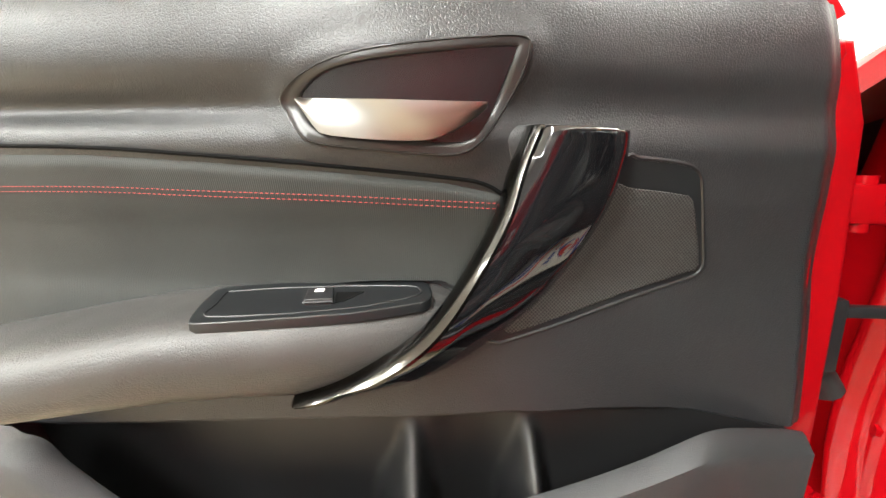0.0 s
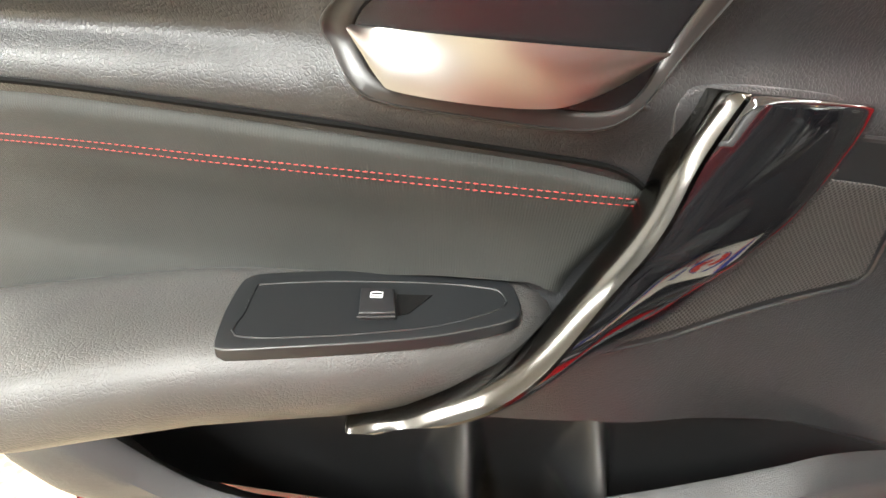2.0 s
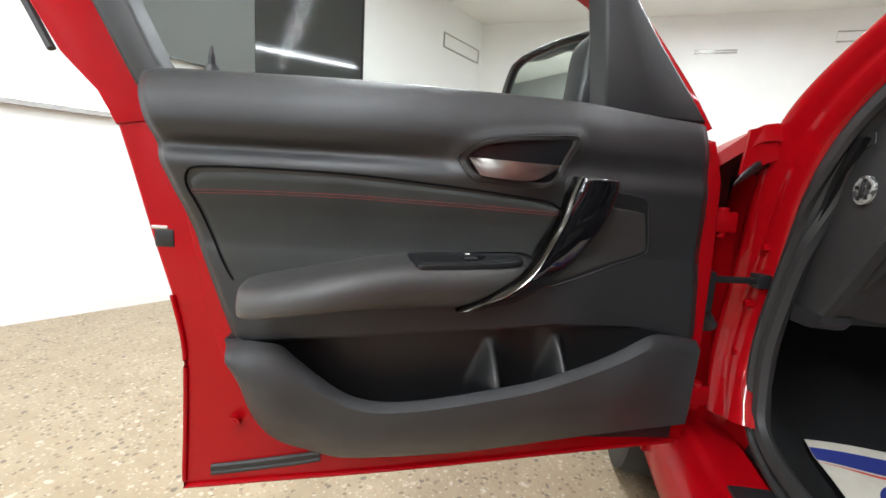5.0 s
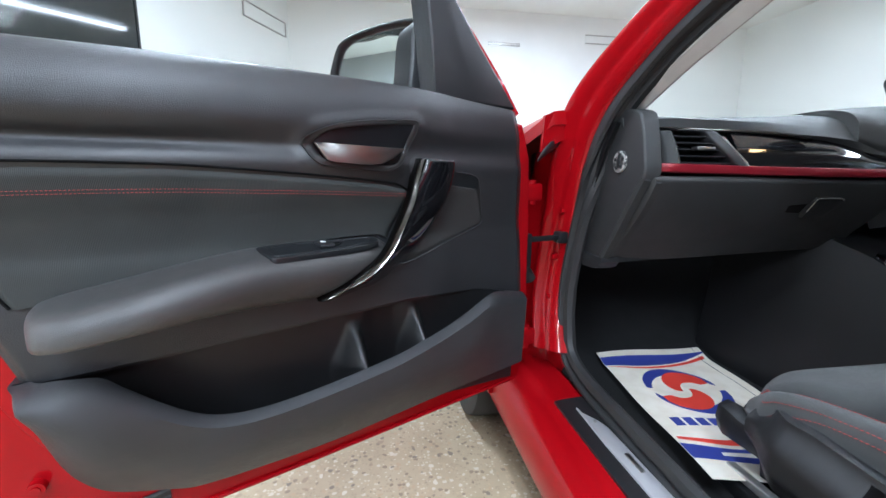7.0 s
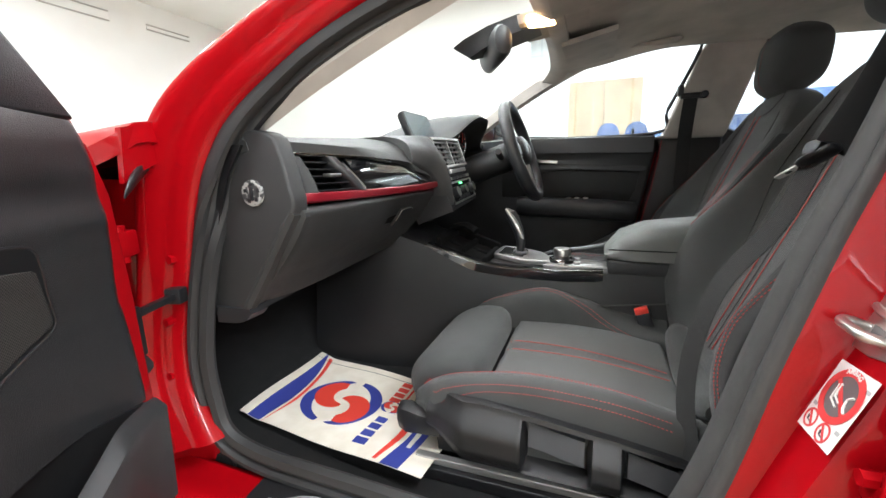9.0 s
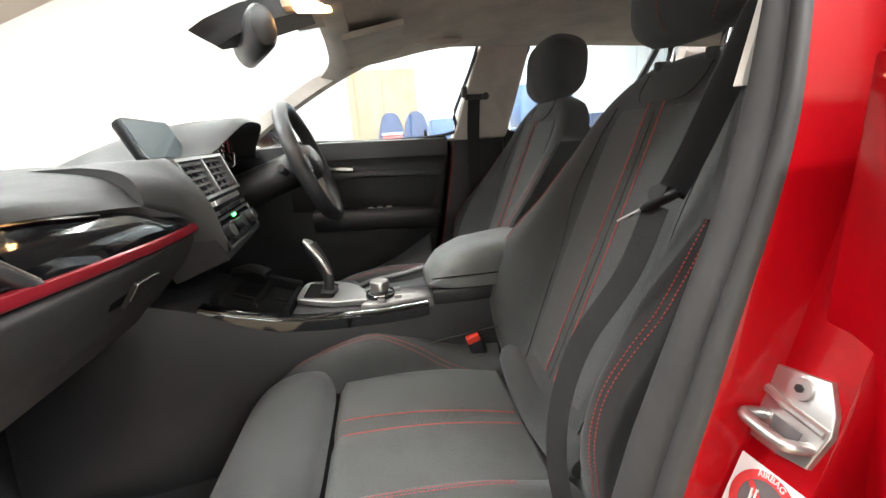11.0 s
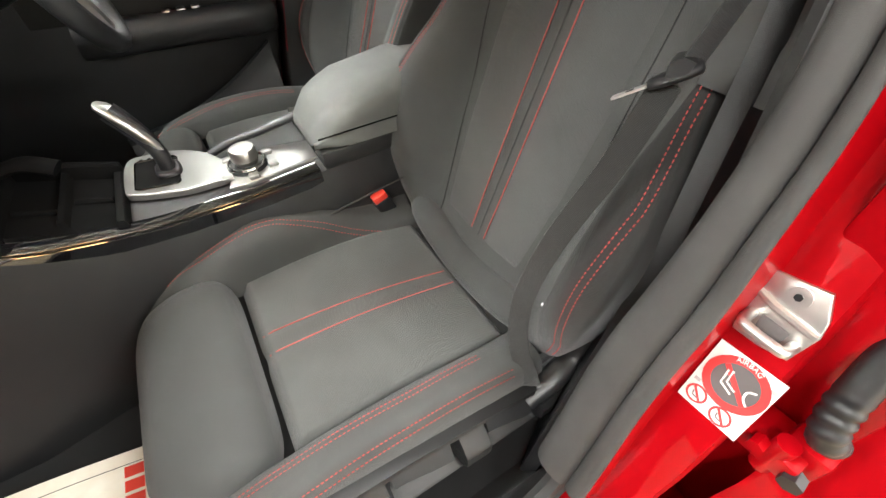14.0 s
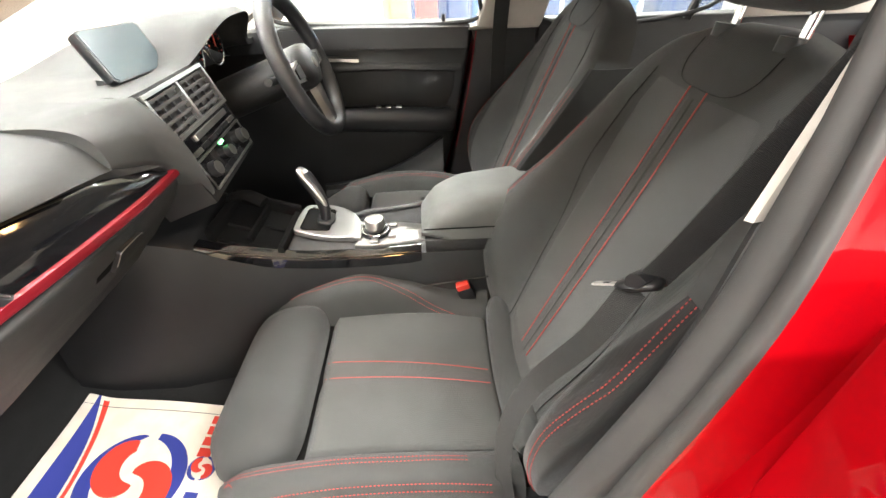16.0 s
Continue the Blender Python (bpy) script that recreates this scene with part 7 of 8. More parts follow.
    for yl in (-0.019, 0.019):
        sp("stitching", tube([cush(s, (yl * (1 - 0.1 * s) - 0.020 * so * (1 - 1.35 * s) * (so > 0) + 0.188) / 0.36) + Vector((0, 0, 0.0010)) for s in [0.03 + i * 0.048 for i in range(20)]], 0.0012, 6), PIPING, "red piping line across the cushion")
    sp("rear_cushion_roll", sweep([W(-0.897, yl, 0.548 + 0.022 * (abs(yl) / 0.17) ** 2) for yl in [-0.185 + 0.0185 * i for i in range(21)]], circle(0.036, 14, 0.7), (0.5, 0, 0.86), scale=lambda q: 0.5 + 0.5 * math.sin(math.pi * q) ** 0.35), SEAT, "fabric roll between cushion and backrest")
    blk = []
    for i in range(25):
        f = -1 + 2 * i / 24
        k = (1 - abs(f) ** 6) ** 0.35 if abs(f) < 1 else 0.05
        yl = -0.012 + f * 0.190
        back = 0.030 * sstep(0.55, 1.0, f)
        q = [(-0.498, 0.45), (-0.500, 0.53), (-0.497, 0.566), (-0.482, 0.586), (-0.45, 0.594), (-0.40, 0.588), (-0.35, 0.564), (-0.320, 0.532), (-0.311, 0.500), (-0.325, 0.474), (-0.40, 0.464)]
        c = Vector((-0.41, 0.515))
        kk = 0.62 + 0.38 * k
        blk.append([W(c.x + (p.x - c.x) * kk - back * sstep(-0.48, -0.34, p.x), yl, c.y + (p.y - c.y) * kk) for p in resample(spline(q, 4, True), 36, True)])
    # near-black block that supplies the shade behind the thigh support
    sp("cushion_gap_shade", loft([[W(x, yl, z) for x, z in ((-0.490, 0.47), (-0.490, 0.536), (-0.535, 0.530), (-0.535, 0.47))] for yl in (-0.185, 0.17)]), GROOVE)
    sp("thigh_support", loft(blk), SEAT, "extendable padded thigh support")
    for sg in (-1, 1):
        rr = []
        for i in range(30):
            s = i / 29
            x = -0.335 - 0.545 * s if sg < 0 else -0.372 - 0.508 * s
            if sg < 0:
                pk = spline_at([(0, 0.535), (0.15, 0.592), (0.25, 0.612), (0.38, 0.634), (0.48, 0.637), (0.65, 0.614), (0.82, 0.588), (1, 0.58)], s)
            else:
                pk = spline_at([(0, 0.53), (0.10, 0.572), (0.25, 0.594), (0.45, 0.606), (0.70, 0.600), (0.88, 0.582), (1, 0.565)], s)
            zb = 0.45 + 0.05 * (1 - sstep(0, 0.30, s))
            wd = lerp_table([(0, 0.6), (0.12, 0.95), (0.3, 1.0), (1, 1.0)], s)
            if sg < 0:
                q = [(0.160, 0.50), (0.166, min(0.542, pk - 0.01)), (0.190, pk - 0.024), (0.213, pk - 0.003), (0.228, pk), (0.240, pk - 0.012), (0.252, pk - 0.05), (0.258, 0.50), (0.250, 0.45), (0.17, 0.45)]
            else:
                q = [(0.160, 0.50), (0.168, min(0.545, pk - 0.01)), (0.184, pk - 0.014), (0.206, pk - 0.002), (0.224, pk), (0.238, pk - 0.008), (0.247, pk - 0.03), (0.250, max(pk - 0.07, zb + 0.012)), (0.244, zb + 0.006), (0.235, zb), (0.17, zb)]
            rr.append([W(x, sg * (0.165 + (p.x - 0.165) * wd), p.y) for p in resample(spline(q, 4, True), 36, True)])
        sp("cushion_bolster", loft(rr), SEAT, "charcoal fabric cushion side bolster")
        rows = (([(0, 0.222), (0.5, 0.218), (0.65, 0.200), (0.87, 0.165)], 3, 26), ([(0, 0.214), (0.5, 0.210), (0.65, 0.191), (0.87, 0.158)], 3, 26)) if sg < 0 else (([(0, 0.190), (0.15, 0.200), (0.6, 0.205), (1, 0.198)], 1, 25), ([(0, 0.182), (0.15, 0.192), (0.6, 0.197), (1, 0.190)], 1, 25), ([(0, 0.2440), (0.3, 0.2445), (1, 0.2430)], 1, 27), ([(0, 0.2375), (0.3, 0.2385), (1, 0.2365)], 1, 27))
        for tab, i0, i1 in rows:
            ln = [upper_on(rr[i], y0 + sg * line_table(tab, i / 29) * so) + Vector((0, 0.0006 * sg * so, 0.0006)) for i in range(i0, i1)]
            sp("stitching", stitches(spline(ln, 3), 0.0040, 0.0022, 0.00085), THREAD, "red stitching on the cushion bolster", kind="stuff")
    # headrest
    hr = []
    hz = head_dz
    for i in range(21):
        f = i / 20
        z = 1.182 + 0.178 * f
        hw = 0.142 * (1 - abs(2 * f - 0.95) ** 4.2 * 0.42) * (0.93 + 0.07 * math.sin(math.pi * f))
        th = 0.062 * (1 - abs(2 * f - 1) ** 4 * 0.55)
        q = [(hw * math.copysign(abs(math.cos(a)) ** 0.62, math.cos(a)), th * math.copysign(abs(math.sin(a)) ** 0.75, math.sin(a))) for a in [j * math.pi / 18 for j in range(36)]]
        hr.append([W(-1.178 - 0.06 * (z - 1.2) + b + 0.018 * math.cos(a / 0.142 * 1.5), a, z + hz) for a, b in q])
    hr = [[p.lerp(sum(hr[0], Vector()) / 36, 0.35) - Vector((0, 0, 0.004)) for p in hr[0]]] + hr + [[p.lerp(sum(hr[-1], Vector()) / 36, 0.4) + Vector((0, 0, 0.006)) for p in hr[-1]]]
    sp("headrest", loft(hr), SEAT, "charcoal fabric headrest")
    for yl in (-0.022, 0.022, 0.104):
        j = min(range(0, 19), key=lambda q: abs(hr[10][q].y - (y0 + yl * so)))
        sp("stitching", stitches([hr[i][j] + Vector((0.0012, 0, 0)) for i in range(2, 20)], 0.0042, 0.0022, 0.0008), THREAD, "red stitching on the headrest", kind="stuff")
    for yl in (-0.06, 0.06):
        sp("headrest_post", tube([W(-1.165, yl, 1.12), W(-1.178, yl, 1.20 + hz)], 0.006, 10), CHROME, "chrome headrest post")
        sp("post_collar", tube([W(-1.158, yl, 1.150), W(-1.160, yl, 1.166)], 0.014, 12), BLACK)
    # plastic side valance with two adjuster recesses
    top_z = [(-0.96, 0.495), (-0.86, 0.522), (-0.75, 0.541), (-0.62, 0.558), (-0.52, 0.566), (-0.46, 0.562), (-0.41, 0.548)]

    def val(x, f):
        zt, zb = line_table(top_z, x), line_table([(-0.96, 0.455), (-0.72, 0.455), (-0.5, 0.458), (-0.41, 0.480)], x)
        z = zb + (zt - zb) * f
        yl = 0.292 - 0.026 * sstep(0.55, 1.0, f) - 0.012 * (1 - sstep(0, 0.3, f)) - 0.042 * sstep(-0.50, -0.41, x)
        return yl, z

    def vsheet(s, t):
        x = -0.41 - 0.55 * s
        yl, z = val(x, t)
        for x0, x1 in ((-0.595, -0.71), (-0.752, -0.85)):
            if x1 < x < x0:
                m = min(x0 - x, x - x1)
                yl -= 0.045 * sstep(0, 0.008, m) * (1 - sstep(0.84, 0.92, t)) * sstep(0.02, 0.14, t)
        return W(x, yl, z)
    sp("seat_valance", sheet(vsheet, 130, 24, 0.02, (0, -so, 0)), VALANCE, "dark grey plastic seat side cover", 40)
    # paddles take a lighter plastic that paints in their sheen
    for x0, x1 in ((-0.606, -0.698), (-0.764, -0.845)):
        sp("adjuster_paddle", sheet(lambda s, t, x0=x0, x1=x1: W(x0 + (x1 - x0) * s, 0.272 - 0.014 * t - 0.004 * math.cos(math.pi * s), line_table(top_z, x0 + (x1 - x0) * s) - 0.056 + 0.036 * t), 8, 6, 0.010, (0, -so, 0)), TRIM_LOW, "seat adjuster paddle, lighter grey for its sheen")
    sp("valance_mark", join(*[tube([W(-0.505, 0.2665, 0.512), W(-0.512, 0.2685, 0.505), W(-0.522, 0.2725, 0.505)], 0.0006, 4)]), SEAL_GREY)
    sp("front_lever", loft([[W(x, 0.222 + a * k, z + b * k) for a, b in ((-0.020, -0.026), (0.014, -0.030), (0.022, -0.006), (0.018, 0.022), (-0.004, 0.030), (-0.022, 0.020))] for x, z, k in ((-0.338, 0.488, 0.45), (-0.343, 0.487, 0.85), (-0.358, 0.484, 1.0), (-0.385, 0.480, 0.85), (-0.43, 0.476, 0.7))]), BLACK, "black seat front lever")
    # runners
    for yl in (0.235, -0.215):
        sp("seat_rail", rbox(-1.0 + dx, -0.37 + dx, y0 + yl * so - 0.02, y0 + yl * so + 0.02, 0.376, 0.400, 0.003), BLACK, "black seat runner")
        sp("rail_track", rbox(-1.0 + dx, -0.38 + dx, y0 + yl * so - 0.008, y0 + yl * so + 0.008, 0.400, 0.415, 0.002), STEEL)
    sp("seat_frame", loft([[W(x, yl, z) for yl, z in ((-0.21, 0.415), (-0.22, 0.47), (0.225, 0.47), (0.215, 0.415))] for x in (-0.42, -0.96)]), BLACK)
    # recliner hinge cover
    sp("hinge_cover", sweep(spline([W(-0.84, 0.262, 0.50), W(-0.89, 0.264, 0.525), W(-0.935, 0.258, 0.545), W(-0.96, 0.25, 0.60)], 5), circle(0.013, 10, 1.6), (0, 1, 0)), BLACK)
    return base


pseat = make_seat("front_passenger_seat", 0.30, 0.0, 1, "charcoal fabric sports seat with red stitching", 0.012)
make_seat("driver_seat", -0.345, -0.035, -1, "charcoal fabric driver's sports seat with red stitching", -0.025)

# buckle stalk by the tunnel
buck = cpart("belt_buckle", moved(rbox(-0.019, 0.019, -0.012, 0.012, -0.08, 0.0, 0.005), Matrix.Translation((-0.822, 0.090, 0.596)) @ Matrix.Rotation(0.35, 4, 'Y')), BLACK, "black belt buckle with red button")
buck.matrix_local = Matrix.Identity(4)
cpart("release_button", moved(rbox(-0.016, 0.016, -0.010, 0.010, -0.004, 0.014, 0.003), Matrix.Translation((-0.822, 0.090, 0.596)) @ Matrix.Rotation(0.35, 4, 'Y')), BUCKLE_RED, "red release button", parent=buck)
cpart("seat_label", rbox(-0.884, -0.881, 0.515, 0.518, 0.666, 0.672, 0.0005), WHITE_MARK, "small white seat label", parent=pseat)

# ---- passenger belt ----
ub = spline([(-1.105, 0.555, 1.36), (-1.070, 0.568, 1.25), (-1.018, 0.566, 1.14), (-0.985, 0.552, 1.04), (-0.962, 0.545, 0.985)], 6)
flat = [(-0.019, -0.0007), (-0.019, 0.0007), (0.019, 0.0007), (0.019, -0.0007)]
slim = [(-0.014, -0.0007), (-0.014, 0.0007), (0.014, 0.0007), (0.014, -0.0007)]
beltp = cpart("passenger_belt", sweep(ub, flat, (0.0, 0.99, -0.06)), WEB, "black passenger seat belt hanging with its tongue")
# belt webbing with its sheen put in as a slightly lighter colour
WEB_SHEEN = woven("sheen_grey_webbing", (0.015, 0.015, 0.0145), 0.5, 1400, 0.7)
lb = spline([(-0.952, 0.537, 0.972), (-0.926, 0.528, 0.89), (-0.872, 0.520, 0.80), (-0.848, 0.512, 0.70), (-0.842, 0.524, 0.61), (-0.850, 0.552, 0.54), (-0.862, 0.568, 0.46)], 6)
cpart("lower_webbing", sweep(lb, slim, lambda s: (0.80 - 0.35 * s, 0.55 + 0.3 * s, 0.25)), WEB_SHEEN, "lower belt webbing, colour lightened for its sheen", parent=beltp)
TG0, TGA = Vector((-0.952, 0.538, 0.977)), Vector((0.49, -0.69, -0.52)).normalized()
TGB = Vector((0.78, 0.55, 0.20))
TGB = (TGB - TGA * TGB.dot(TGA)).normalized()
TGC = TGB.cross(TGA)


def tongue(a, b, c):
    return TG0 + TGA * a + TGB * b + TGC * c


cpart("tongue_body", loft([[tongue(a, b * w, c * h) for b, c in [(math.cos(q), math.sin(q)) for q in [i * math.pi / 7 for i in range(14)]]] for a, w, h in ((-0.026, 0.004, 0.003), (-0.024, 0.012, 0.0058), (-0.012, 0.016, 0.0066), (0.0, 0.017, 0.0060), (0.010, 0.015, 0.0052), (0.017, 0.011, 0.0042), (0.0185, 0.006, 0.0025))]), BLACK, "black belt tongue grip", 60, beltp)
cpart("tongue_bar", loft([[tongue(a, b, c) for a, c in ((-0.022, -0.006), (-0.016, -0.013), (-0.008, -0.015), (-0.002, -0.012), (0.002, -0.004), (-0.004, 0.0), (-0.014, 0.0))] for b in (-0.016, -0.014, 0.0, 0.014, 0.016)]), BLACK, "black webbing bar", 50, beltp)
cpart("tongue_blade", loft([[tongue(a, b * w, c) for b, c in ((-1, -0.001), (1, -0.001), (1, 0.001), (-1, 0.001))] for a, w in ((0.008, 0.0058), (0.046, 0.0058), (0.050, 0.0045))]), STEEL, "bright steel belt tongue blade", parent=beltp)
cpart("blade_slot", loft([[tongue(a, b * 0.0028, c) for b, c in ((-1, -0.0013), (1, -0.0013), (1, 0.0013), (-1, 0.0013))] for a in (0.030, 0.037)]), BLACK, parent=beltp)
cpart("pillar_cover", loft([[Vector((bx_at(z) + 0.086 - 0.10 * (z - 1.09), y, z)) + Vector((dx_, 0, 0)) for y, dx_ in ((line_table([(1.08, 0.610), (1.36, 0.528)], z), 0.002), (line_table([(1.08, 0.606), (1.36, 0.524)], z), 0.006), (line_table([(1.08, 0.600), (1.36, 0.518)], z), 0.0), (line_table([(1.08, 0.600), (1.36, 0.518)], z), -0.05))] for z in (1.09, 1.12, 1.2, 1.28, 1.36)]), LINER, "beige upper B pillar cover", parent=liner)
cpart("pillar_cover", loft([[Vector((bx_at(z) - 0.004, line_table([(0.4, 0.64), (0.72, 0.62), (0.87, 0.605), (1.09, 0.555)], z), z)), Vector((bx_at(z) + 0.004, line_table([(0.4, 0.62), (0.72, 0.60), (0.87, 0.585), (1.09, 0.535)], z), z)), Vector((bx_at(z) - 0.10, 0.56, z)), Vector((bx_at(z) - 0.10, 0.62, z))] for z in (0.40, 0.6, 0.8, 1.0, 1.09)]), CONSOLE, "dark lower B pillar cover", parent=liner)

# ---- B pillar details ----
JN = Vector((0.933, 0.0, 0.36))


def jamb(y, z, k=0.0):
    return Vector((bx_at(z), y, z)) + JN * k


stk_o = [(0.687, 0.853), (0.728, 0.860), (0.740, 0.840), (0.744, 0.825), (0.740, 0.795), (0.716, 0.790), (0.693, 0.790), (0.684, 0.81), (0.680, 0.832)]
STRIKER = mat("zinc_striker", (0.60, 0.59, 0.57), 0.32, 0.9)
rough_var(STRIKER, 0.25, 0.42, 120)
part("door_striker", slab([Vector(p) for p in stk_o], jamb, -0.002, 0.005, 0.002), STRIKER, body, "zinc door striker plate")
for n_, geo_, m_ in (("striker_loop", tube(spline([jamb(0.696, 0.812, 0.003), jamb(0.697, 0.811, 0.024), jamb(0.703, 0.809, 0.029), jamb(0.728, 0.808, 0.029), jamb(0.735, 0.808, 0.024), jamb(0.736, 0.809, 0.003)], 5), 0.0052, 10), STRIKER),
                     ("striker_rib", tube([jamb(0.684, 0.833, 0.005), jamb(0.705, 0.829, 0.008), jamb(0.742, 0.825, 0.006)], 0.004, 8), STRIKER),
                     ("striker_bolt", tube([jamb(0.713, 0.845, 0.003), jamb(0.713, 0.845, 0.008)], 0.0095, 18, up=(0, 1, 0)), STRIKER),
                     ("striker_screw", tube([jamb(0.713, 0.845, 0.008), jamb(0.713, 0.845, 0.0095)], 0.0035, 6, up=(0, 1, 0)), BLACK),
                     ("striker_slot", slab([(0.703, 0.817), (0.728, 0.816), (0.727, 0.802), (0.705, 0.803)], jamb, 0.004, 0.0056), STICK_GREY)):
    part(n_, geo_, m_, body)

# airbag warning label
STICK_LIGHT = mat("sticker_pale_grey", (0.42, 0.41, 0.40), 0.4)
L0, LA, LB = Vector((-0.940, 0.694, 0.776)), Vector((0.0015, 0.062, 0.006)), Vector((0.0300, 0.005, -0.0745))


def lab(a, b, k=0.0):
    """a across 0..1, b down 0..1."""
    return L0 + LA * a + LB * b + JN * (0.0012 + k)


def disc(a, b, ra, n=28, r0=0.0):
    ratio = LA.length / LB.length
    return [(a + ra * math.cos(q), b + ra * ratio * math.sin(q)) for q in [i * 2 * math.pi / n for i in range(n)]]


def ring_geo(a, b, r1, r0, k):
    o, i = disc(a, b, r1), disc(a, b, r0)
    n = len(o)
    return loft([[lab(*p, k - 0.0004) for p in o], [lab(*p, k) for p in o], [lab(*p, k) for p in i], [lab(*p, k - 0.0004) for p in i]], True, False)


part("warning_label", slab([(0, 0), (1, 0), (1, 1), (0, 1)], lab, -0.0012, 0.0), STICKER, body, "white airbag warning label with red prohibition signs")
part("label_disc", slab(disc(0.52, 0.38, 0.40), lab, 0.0, 0.0004), STICK_GREY, body)
part("label_ring", ring_geo(0.52, 0.38, 0.47, 0.345, 0.0009), STICK_RED, body, "red prohibition ring")
part("label_bar", slab([(0.245, 0.23), (0.30, 0.185), (0.80, 0.53), (0.745, 0.575)], lab, 0.0005, 0.0011), STICK_RED, body)
part("label_seat_sign", join(tube([lab(0.34, 0.26, 0.001), lab(0.36, 0.46, 0.001), lab(0.56, 0.52, 0.001)], 0.0011, 4), tube([lab(0.40, 0.24, 0.001), lab(0.42, 0.41, 0.001), lab(0.58, 0.46, 0.001)], 0.0011, 4), tube(spline([lab(0.80, 0.30, 0.001), lab(0.70, 0.36, 0.001), lab(0.72, 0.46, 0.001), lab(0.80, 0.52, 0.001)], 4), 0.0012, 4)), STICKER, body)
for a, b in ((0.22, 0.82), (0.66, 0.86)):
    part("label_ring", ring_geo(a, b, 0.17, 0.135, 0.0006), STICK_RED, body)
    part("label_bar", slab([(a - 0.10, b - 0.075), (a - 0.07, b - 0.095), (a + 0.11, b + 0.065), (a + 0.08, b + 0.085)], lab, 0.0002, 0.0008), STICK_RED, body)
    part("label_sign", tube([lab(a - 0.06, b - 0.02, 0.0005), lab(a - 0.04, b + 0.04, 0.0005), lab(a + 0.06, b + 0.05, 0.0005)], 0.0009, 4), STICK_GREY, body)
for a, b in ((0.93, 0.16), (0.10, 0.64), (0.92, 0.74)):
    part("label_small_print", slab([(a - 0.05, b - 0.025), (a + 0.05, b - 0.025), (a + 0.05, b + 0.025), (a - 0.05, b + 0.025)], lab, 0.0, 0.0003), STICK_LIGHT, body)


def text_mesh(words, size):
    cu = bpy.data.curves.new("words", "FONT")
    cu.body, cu.size, cu.align_x, cu.align_y = words, size, "CENTER", "CENTER"
    cu.extrude = 0.0003
    ob = bpy.data.objects.new("words", cu)
    scene.collection.objects.link(ob)
    bpy.context.view_layer.update()
    me = bpy.data.meshes.new_from_object(ob)
    scene.collection.objects.unlink(ob)
    bpy.data.objects.remove(ob)
    return me


tm = text_mesh("AIRBAG", 0.0072)
for v in tm.vertices:
    q = v.co.x / 0.0262
    r = 0.0262 + v.co.y
    v.co.x, v.co.y = r * math.sin(q), r * math.cos(q)
tm.materials.append(STICKER)
tw = new("label_word", tm)
tw.parent = body
ex = LA.normalized()
LN = -LA.cross(LB).normalized()
ey = LN.cross(ex)
tw.matrix_local = Matrix.Translation(lab(0.52, 0.38, 0.0014)) @ Matrix(((ex.x, ey.x, LN.x, 0), (ex.y, ey.y, LN.y, 0), (ex.z, ey.z, LN.z, 0), (0, 0, 0, 1)))
# rear door cable boot and hinge
boot_p = spline([(-1.02, 0.785, 0.90), (-0.995, 0.783, 0.83), (-0.968, 0.790, 0.775), (-0.958, 0.800, 0.742), (-0.975, 0.812, 0.722)], 10)
boot = part("cable_boot", tube(resample(boot_p, 90), 0.015, 14, scale=lambda s: 1.0 + 0.07 * math.sin(s * 95) * sstep(0.55, 0.7, s) - 0.25 * sstep(0.9, 1, s), up=(0, 1, 0)), BLACK, body, "black corrugated cable boot")
part("rear_hinge", join(rbox(-0.985, -0.935, 0.757, 0.812, 0.672, 0.700, 0.004), rbox(-0.985, -0.955, 0.785, 0.825, 0.660, 0.712, 0.005), tube([(-0.945, 0.79, 0.66), (-0.945, 0.79, 0.715)], 0.011, 10)), RED, body, "red rear door hinge")
part("hinge_bolt", tube([(-0.945, 0.812, 0.685), (-0.93, 0.814, 0.685)], 0.011, 6, up=(0, 1, 0)), BLACK, body)
part("hinge_bolt", tube([(-0.94, 0.775, 0.70), (-0.925, 0.775, 0.70)], 0.008, 6, up=(0, 1, 0)), RED, body)
part("jamb_recess", rbox(-1.12, -0.99, 0.70, 0.82, 0.36, 1.1, 0.004), RED, body)

# ---- paper floor mat ----
C1, C2, C3, C4 = Vector((0.097, 0.525)), Vector((0.109, 0.183)), Vector((-0.420, 0.606)), Vector((-0.425, 0.262))


def matp(a, b, k=0.0):
    """a front to rear, b outer to inner."""
    p = C1.lerp(C2, b).lerp(C3.lerp(C4, b), a)
    z = 0.3895 + 0.026 * a * (1 - b) ** 2 + 0.003 * math.sin(9 * a + 4 * b) + 0.012 * sstep(0.12, 0.0, a) + 0.004 * math.sin(5 * b + 1)
    return Vector((p.x, p.y, z + k))


pm = part("paper_floor_mat", sheet(lambda s, t: matp(s, t), 40, 30, 0.0012, (0, 0, -1)), PAPER)
tagged(pm, "white paper floor mat printed in blue and red", "floor mat")


def ink(name, o, m, k, lb="", steps=5):
    """A printed patch between two edge lines: o is a list of (b, a_low, a_high)."""
    lo = resample(spline([(b, l, 0) for b, l, h in o], steps), 40)
    hi = resample(spline([(b, h, 0) for b, l, h in o], steps), 40)
    rings = [[matp(p.y + (q.y - p.y) * f / 4, p.x + (q.x - p.x) * f / 4, k) for f in range(5)] for p, q in zip(lo, hi)]
    return part(name, loft(rings, False), m, pm, lb)


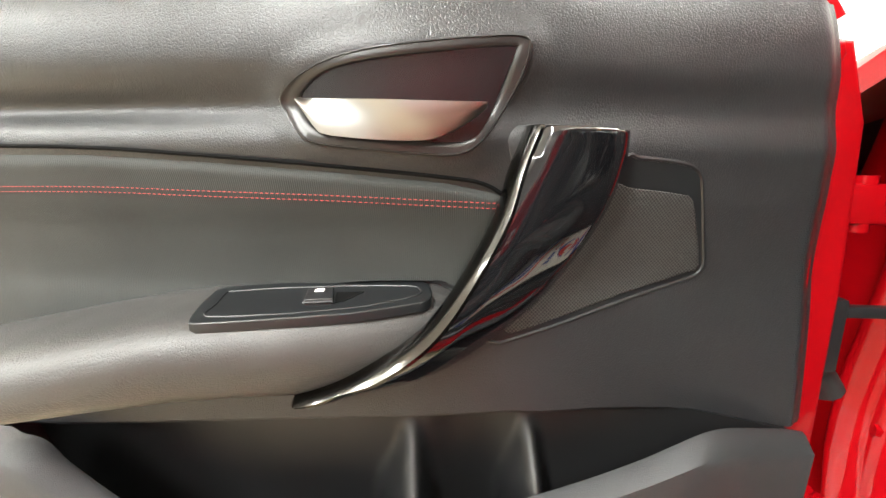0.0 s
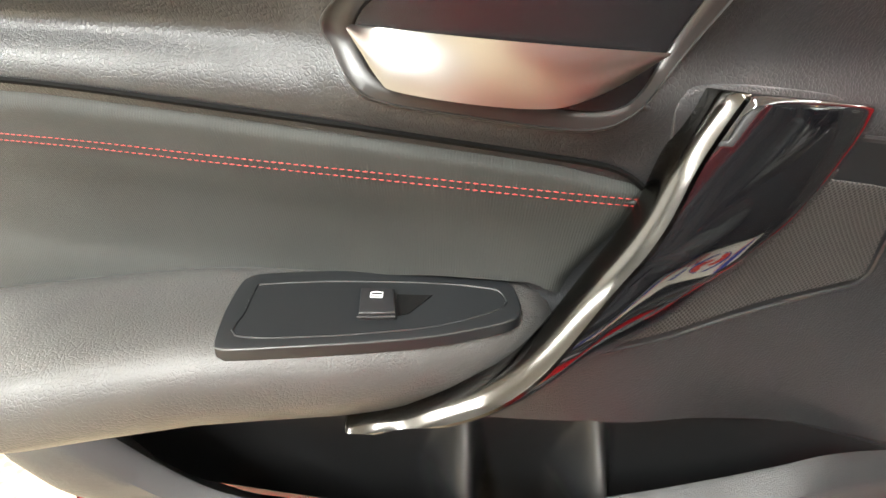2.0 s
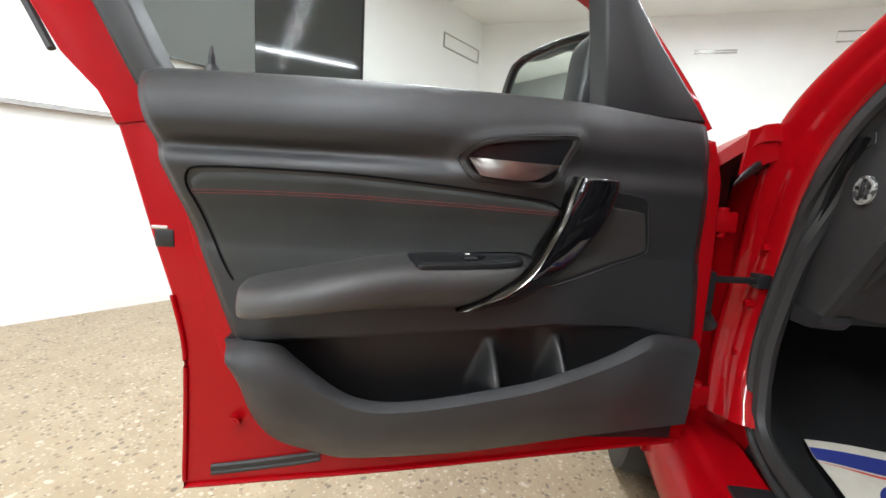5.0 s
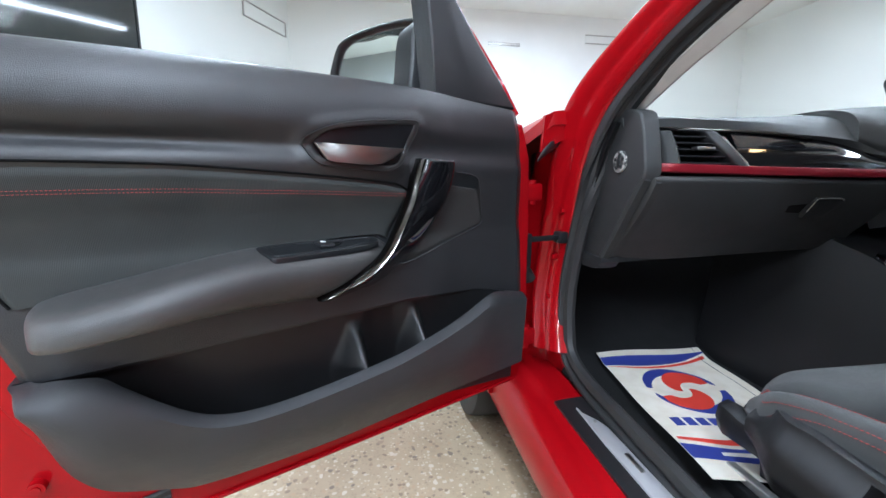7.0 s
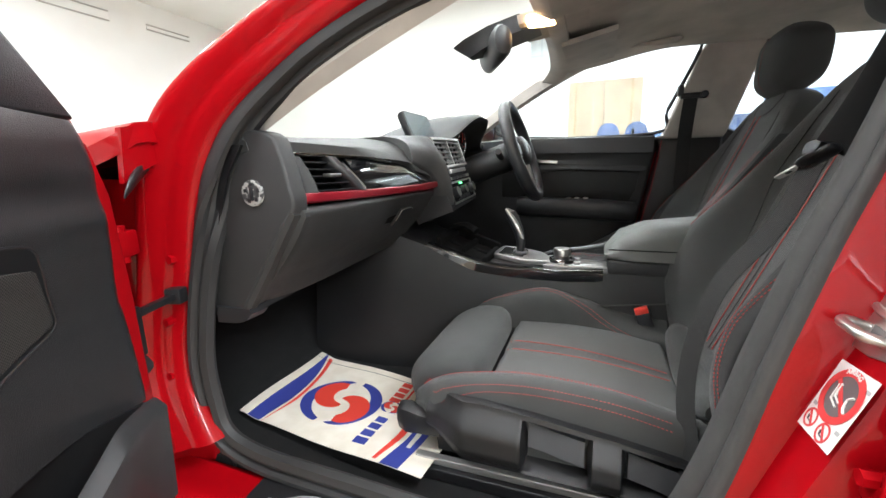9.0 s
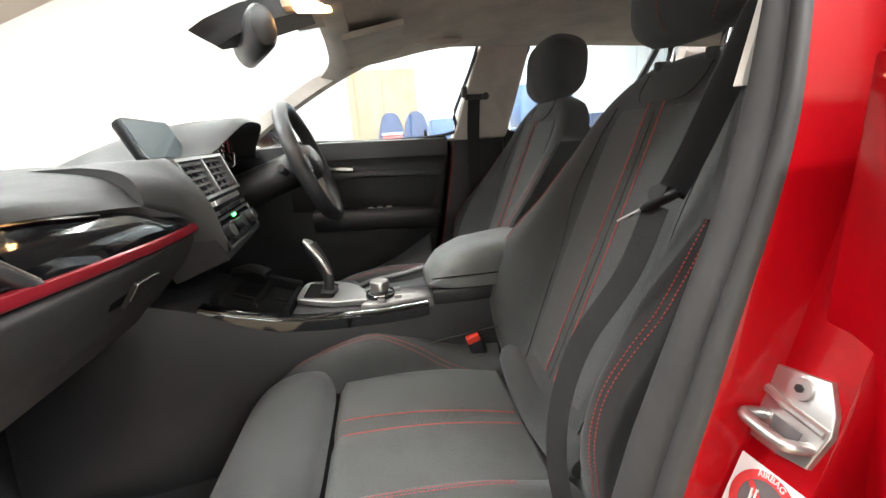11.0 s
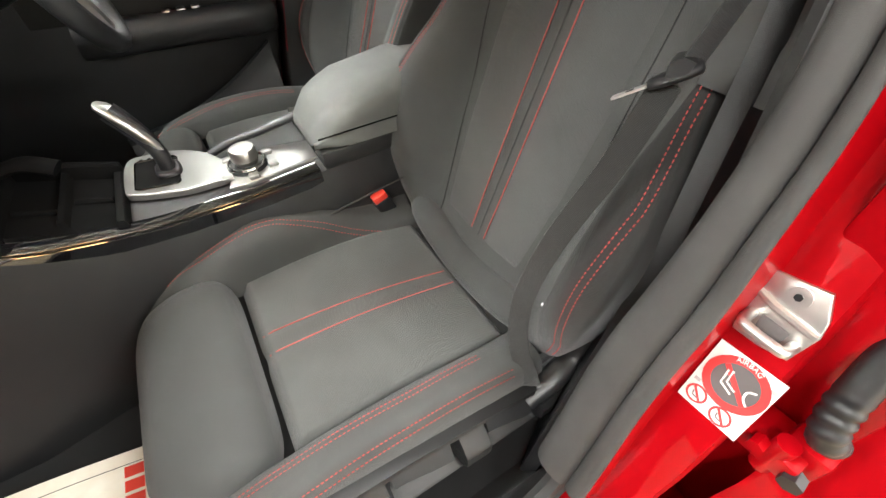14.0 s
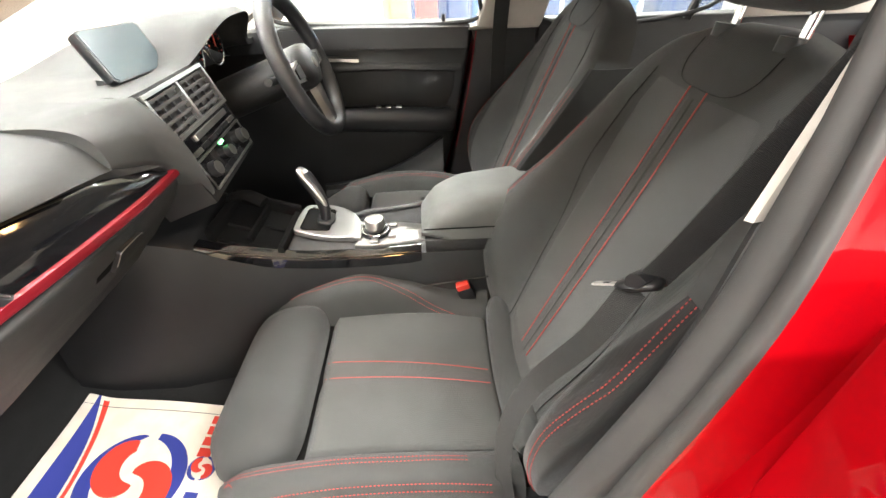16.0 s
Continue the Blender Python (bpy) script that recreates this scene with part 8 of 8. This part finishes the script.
ink("blue_band", [(0.0, 0.055, 0.135), (0.3, 0.055, 0.155), (0.65, 0.050, 0.12), (1.0, 0.045, 0.055)], INK_BLUE, 0.0006, "printed blue band")
ink("red_line", [(0.0, 0.150, 0.152), (0.3, 0.168, 0.184), (0.65, 0.130, 0.150), (0.97, 0.075, 0.10)], INK_RED, 0.0006)
ink("red_line", [(0.02, 0.772, 0.79), (0.3, 0.795, 0.825), (0.6, 0.765, 0.80), (1.0, 0.715, 0.74)], INK_RED, 0.0006)
ink("blue_band", [(0.0, 0.815, 0.90), (0.3, 0.845, 0.915), (0.6, 0.82, 0.91), (1.0, 0.76, 0.905)], INK_BLUE, 0.0006, "printed blue band")
ink("white_bar", [(0.20, 0.868, 0.886), (0.5, 0.860, 0.884), (0.93, 0.835, 0.862)], INK_WHITE, 0.0010)


def crescent(name, cx, cy, r1, r0, a0, a1, off, m, k, thick=1.0):
    """A tapered arc; angles in turns."""
    rings = []
    for i in range(31):
        s = i / 30
        q = 2 * math.pi * (a0 + (a1 - a0) * s)
        w = (r1 - r0) * math.sin(math.pi * (0.08 + 0.92 * s) if thick > 0 else math.pi * s) ** 0.6
        rm = (r1 + r0) / 2 + off * s
        rings.append([matp(cy + (rm + e * w / 2) * math.sin(q) * 0.66, cx + (rm + e * w / 2) * math.cos(q), k) for e in (-1, 0, 1)])
    return part(name, loft(rings, False), m, pm)


def swirl(cx, cy, r, k):
    crescent("logo_arc", cx, cy, r, r * 0.70, 0.52, 0.98, 0.0, INK_BLUE, k)
    crescent("logo_arc", cx, cy, r, r * 0.70, 0.02, 0.48, 0.0, INK_BLUE, k)
    crescent("logo_arc", cx + r * 0.22, cy - 0.66 * r * 0.18, r * 0.66, r * 0.16, 0.98, 0.40, 0.0, INK_RED, k + 0.0002)
    crescent("logo_arc", cx - r * 0.22, cy + 0.66 * r * 0.18, r * 0.66, r * 0.16, 0.48, -0.10, 0.0, INK_RED, k + 0.0002)


swirl(0.47, 0.40, 0.325, 0.0006)
swirl(0.565, 0.665, 0.085, 0.0006)
for i in range(4):
    part("printed_bar", loft([[matp(a, 0.10 + 0.085 * i + db, 0.0006) for a in (0.635 + 0.004 * i, 0.70)] for db in (0.0, 0.022, 0.044, 0.066)], False), INK_BLUE, pm)
for i in range(4):
    part("printed_bar", loft([[matp(a, 0.635 + 0.075 * i + db, 0.0006) for a in (0.62, 0.675)] for db in (0.0, 0.02, 0.04, 0.058)], False), INK_RED, pm)
part("printed_bar", loft([[matp(a, b, 0.0006) for a in (0.690, 0.702)] for b in (0.66, 0.75, 0.84, 0.92)], False), INK_RED, pm)
part("mat_fold", tube([matp(a, 0.93, 0.0004) for a in [i / 20 for i in range(21)]], 0.0007, 4), SEAL_GREY, pm)
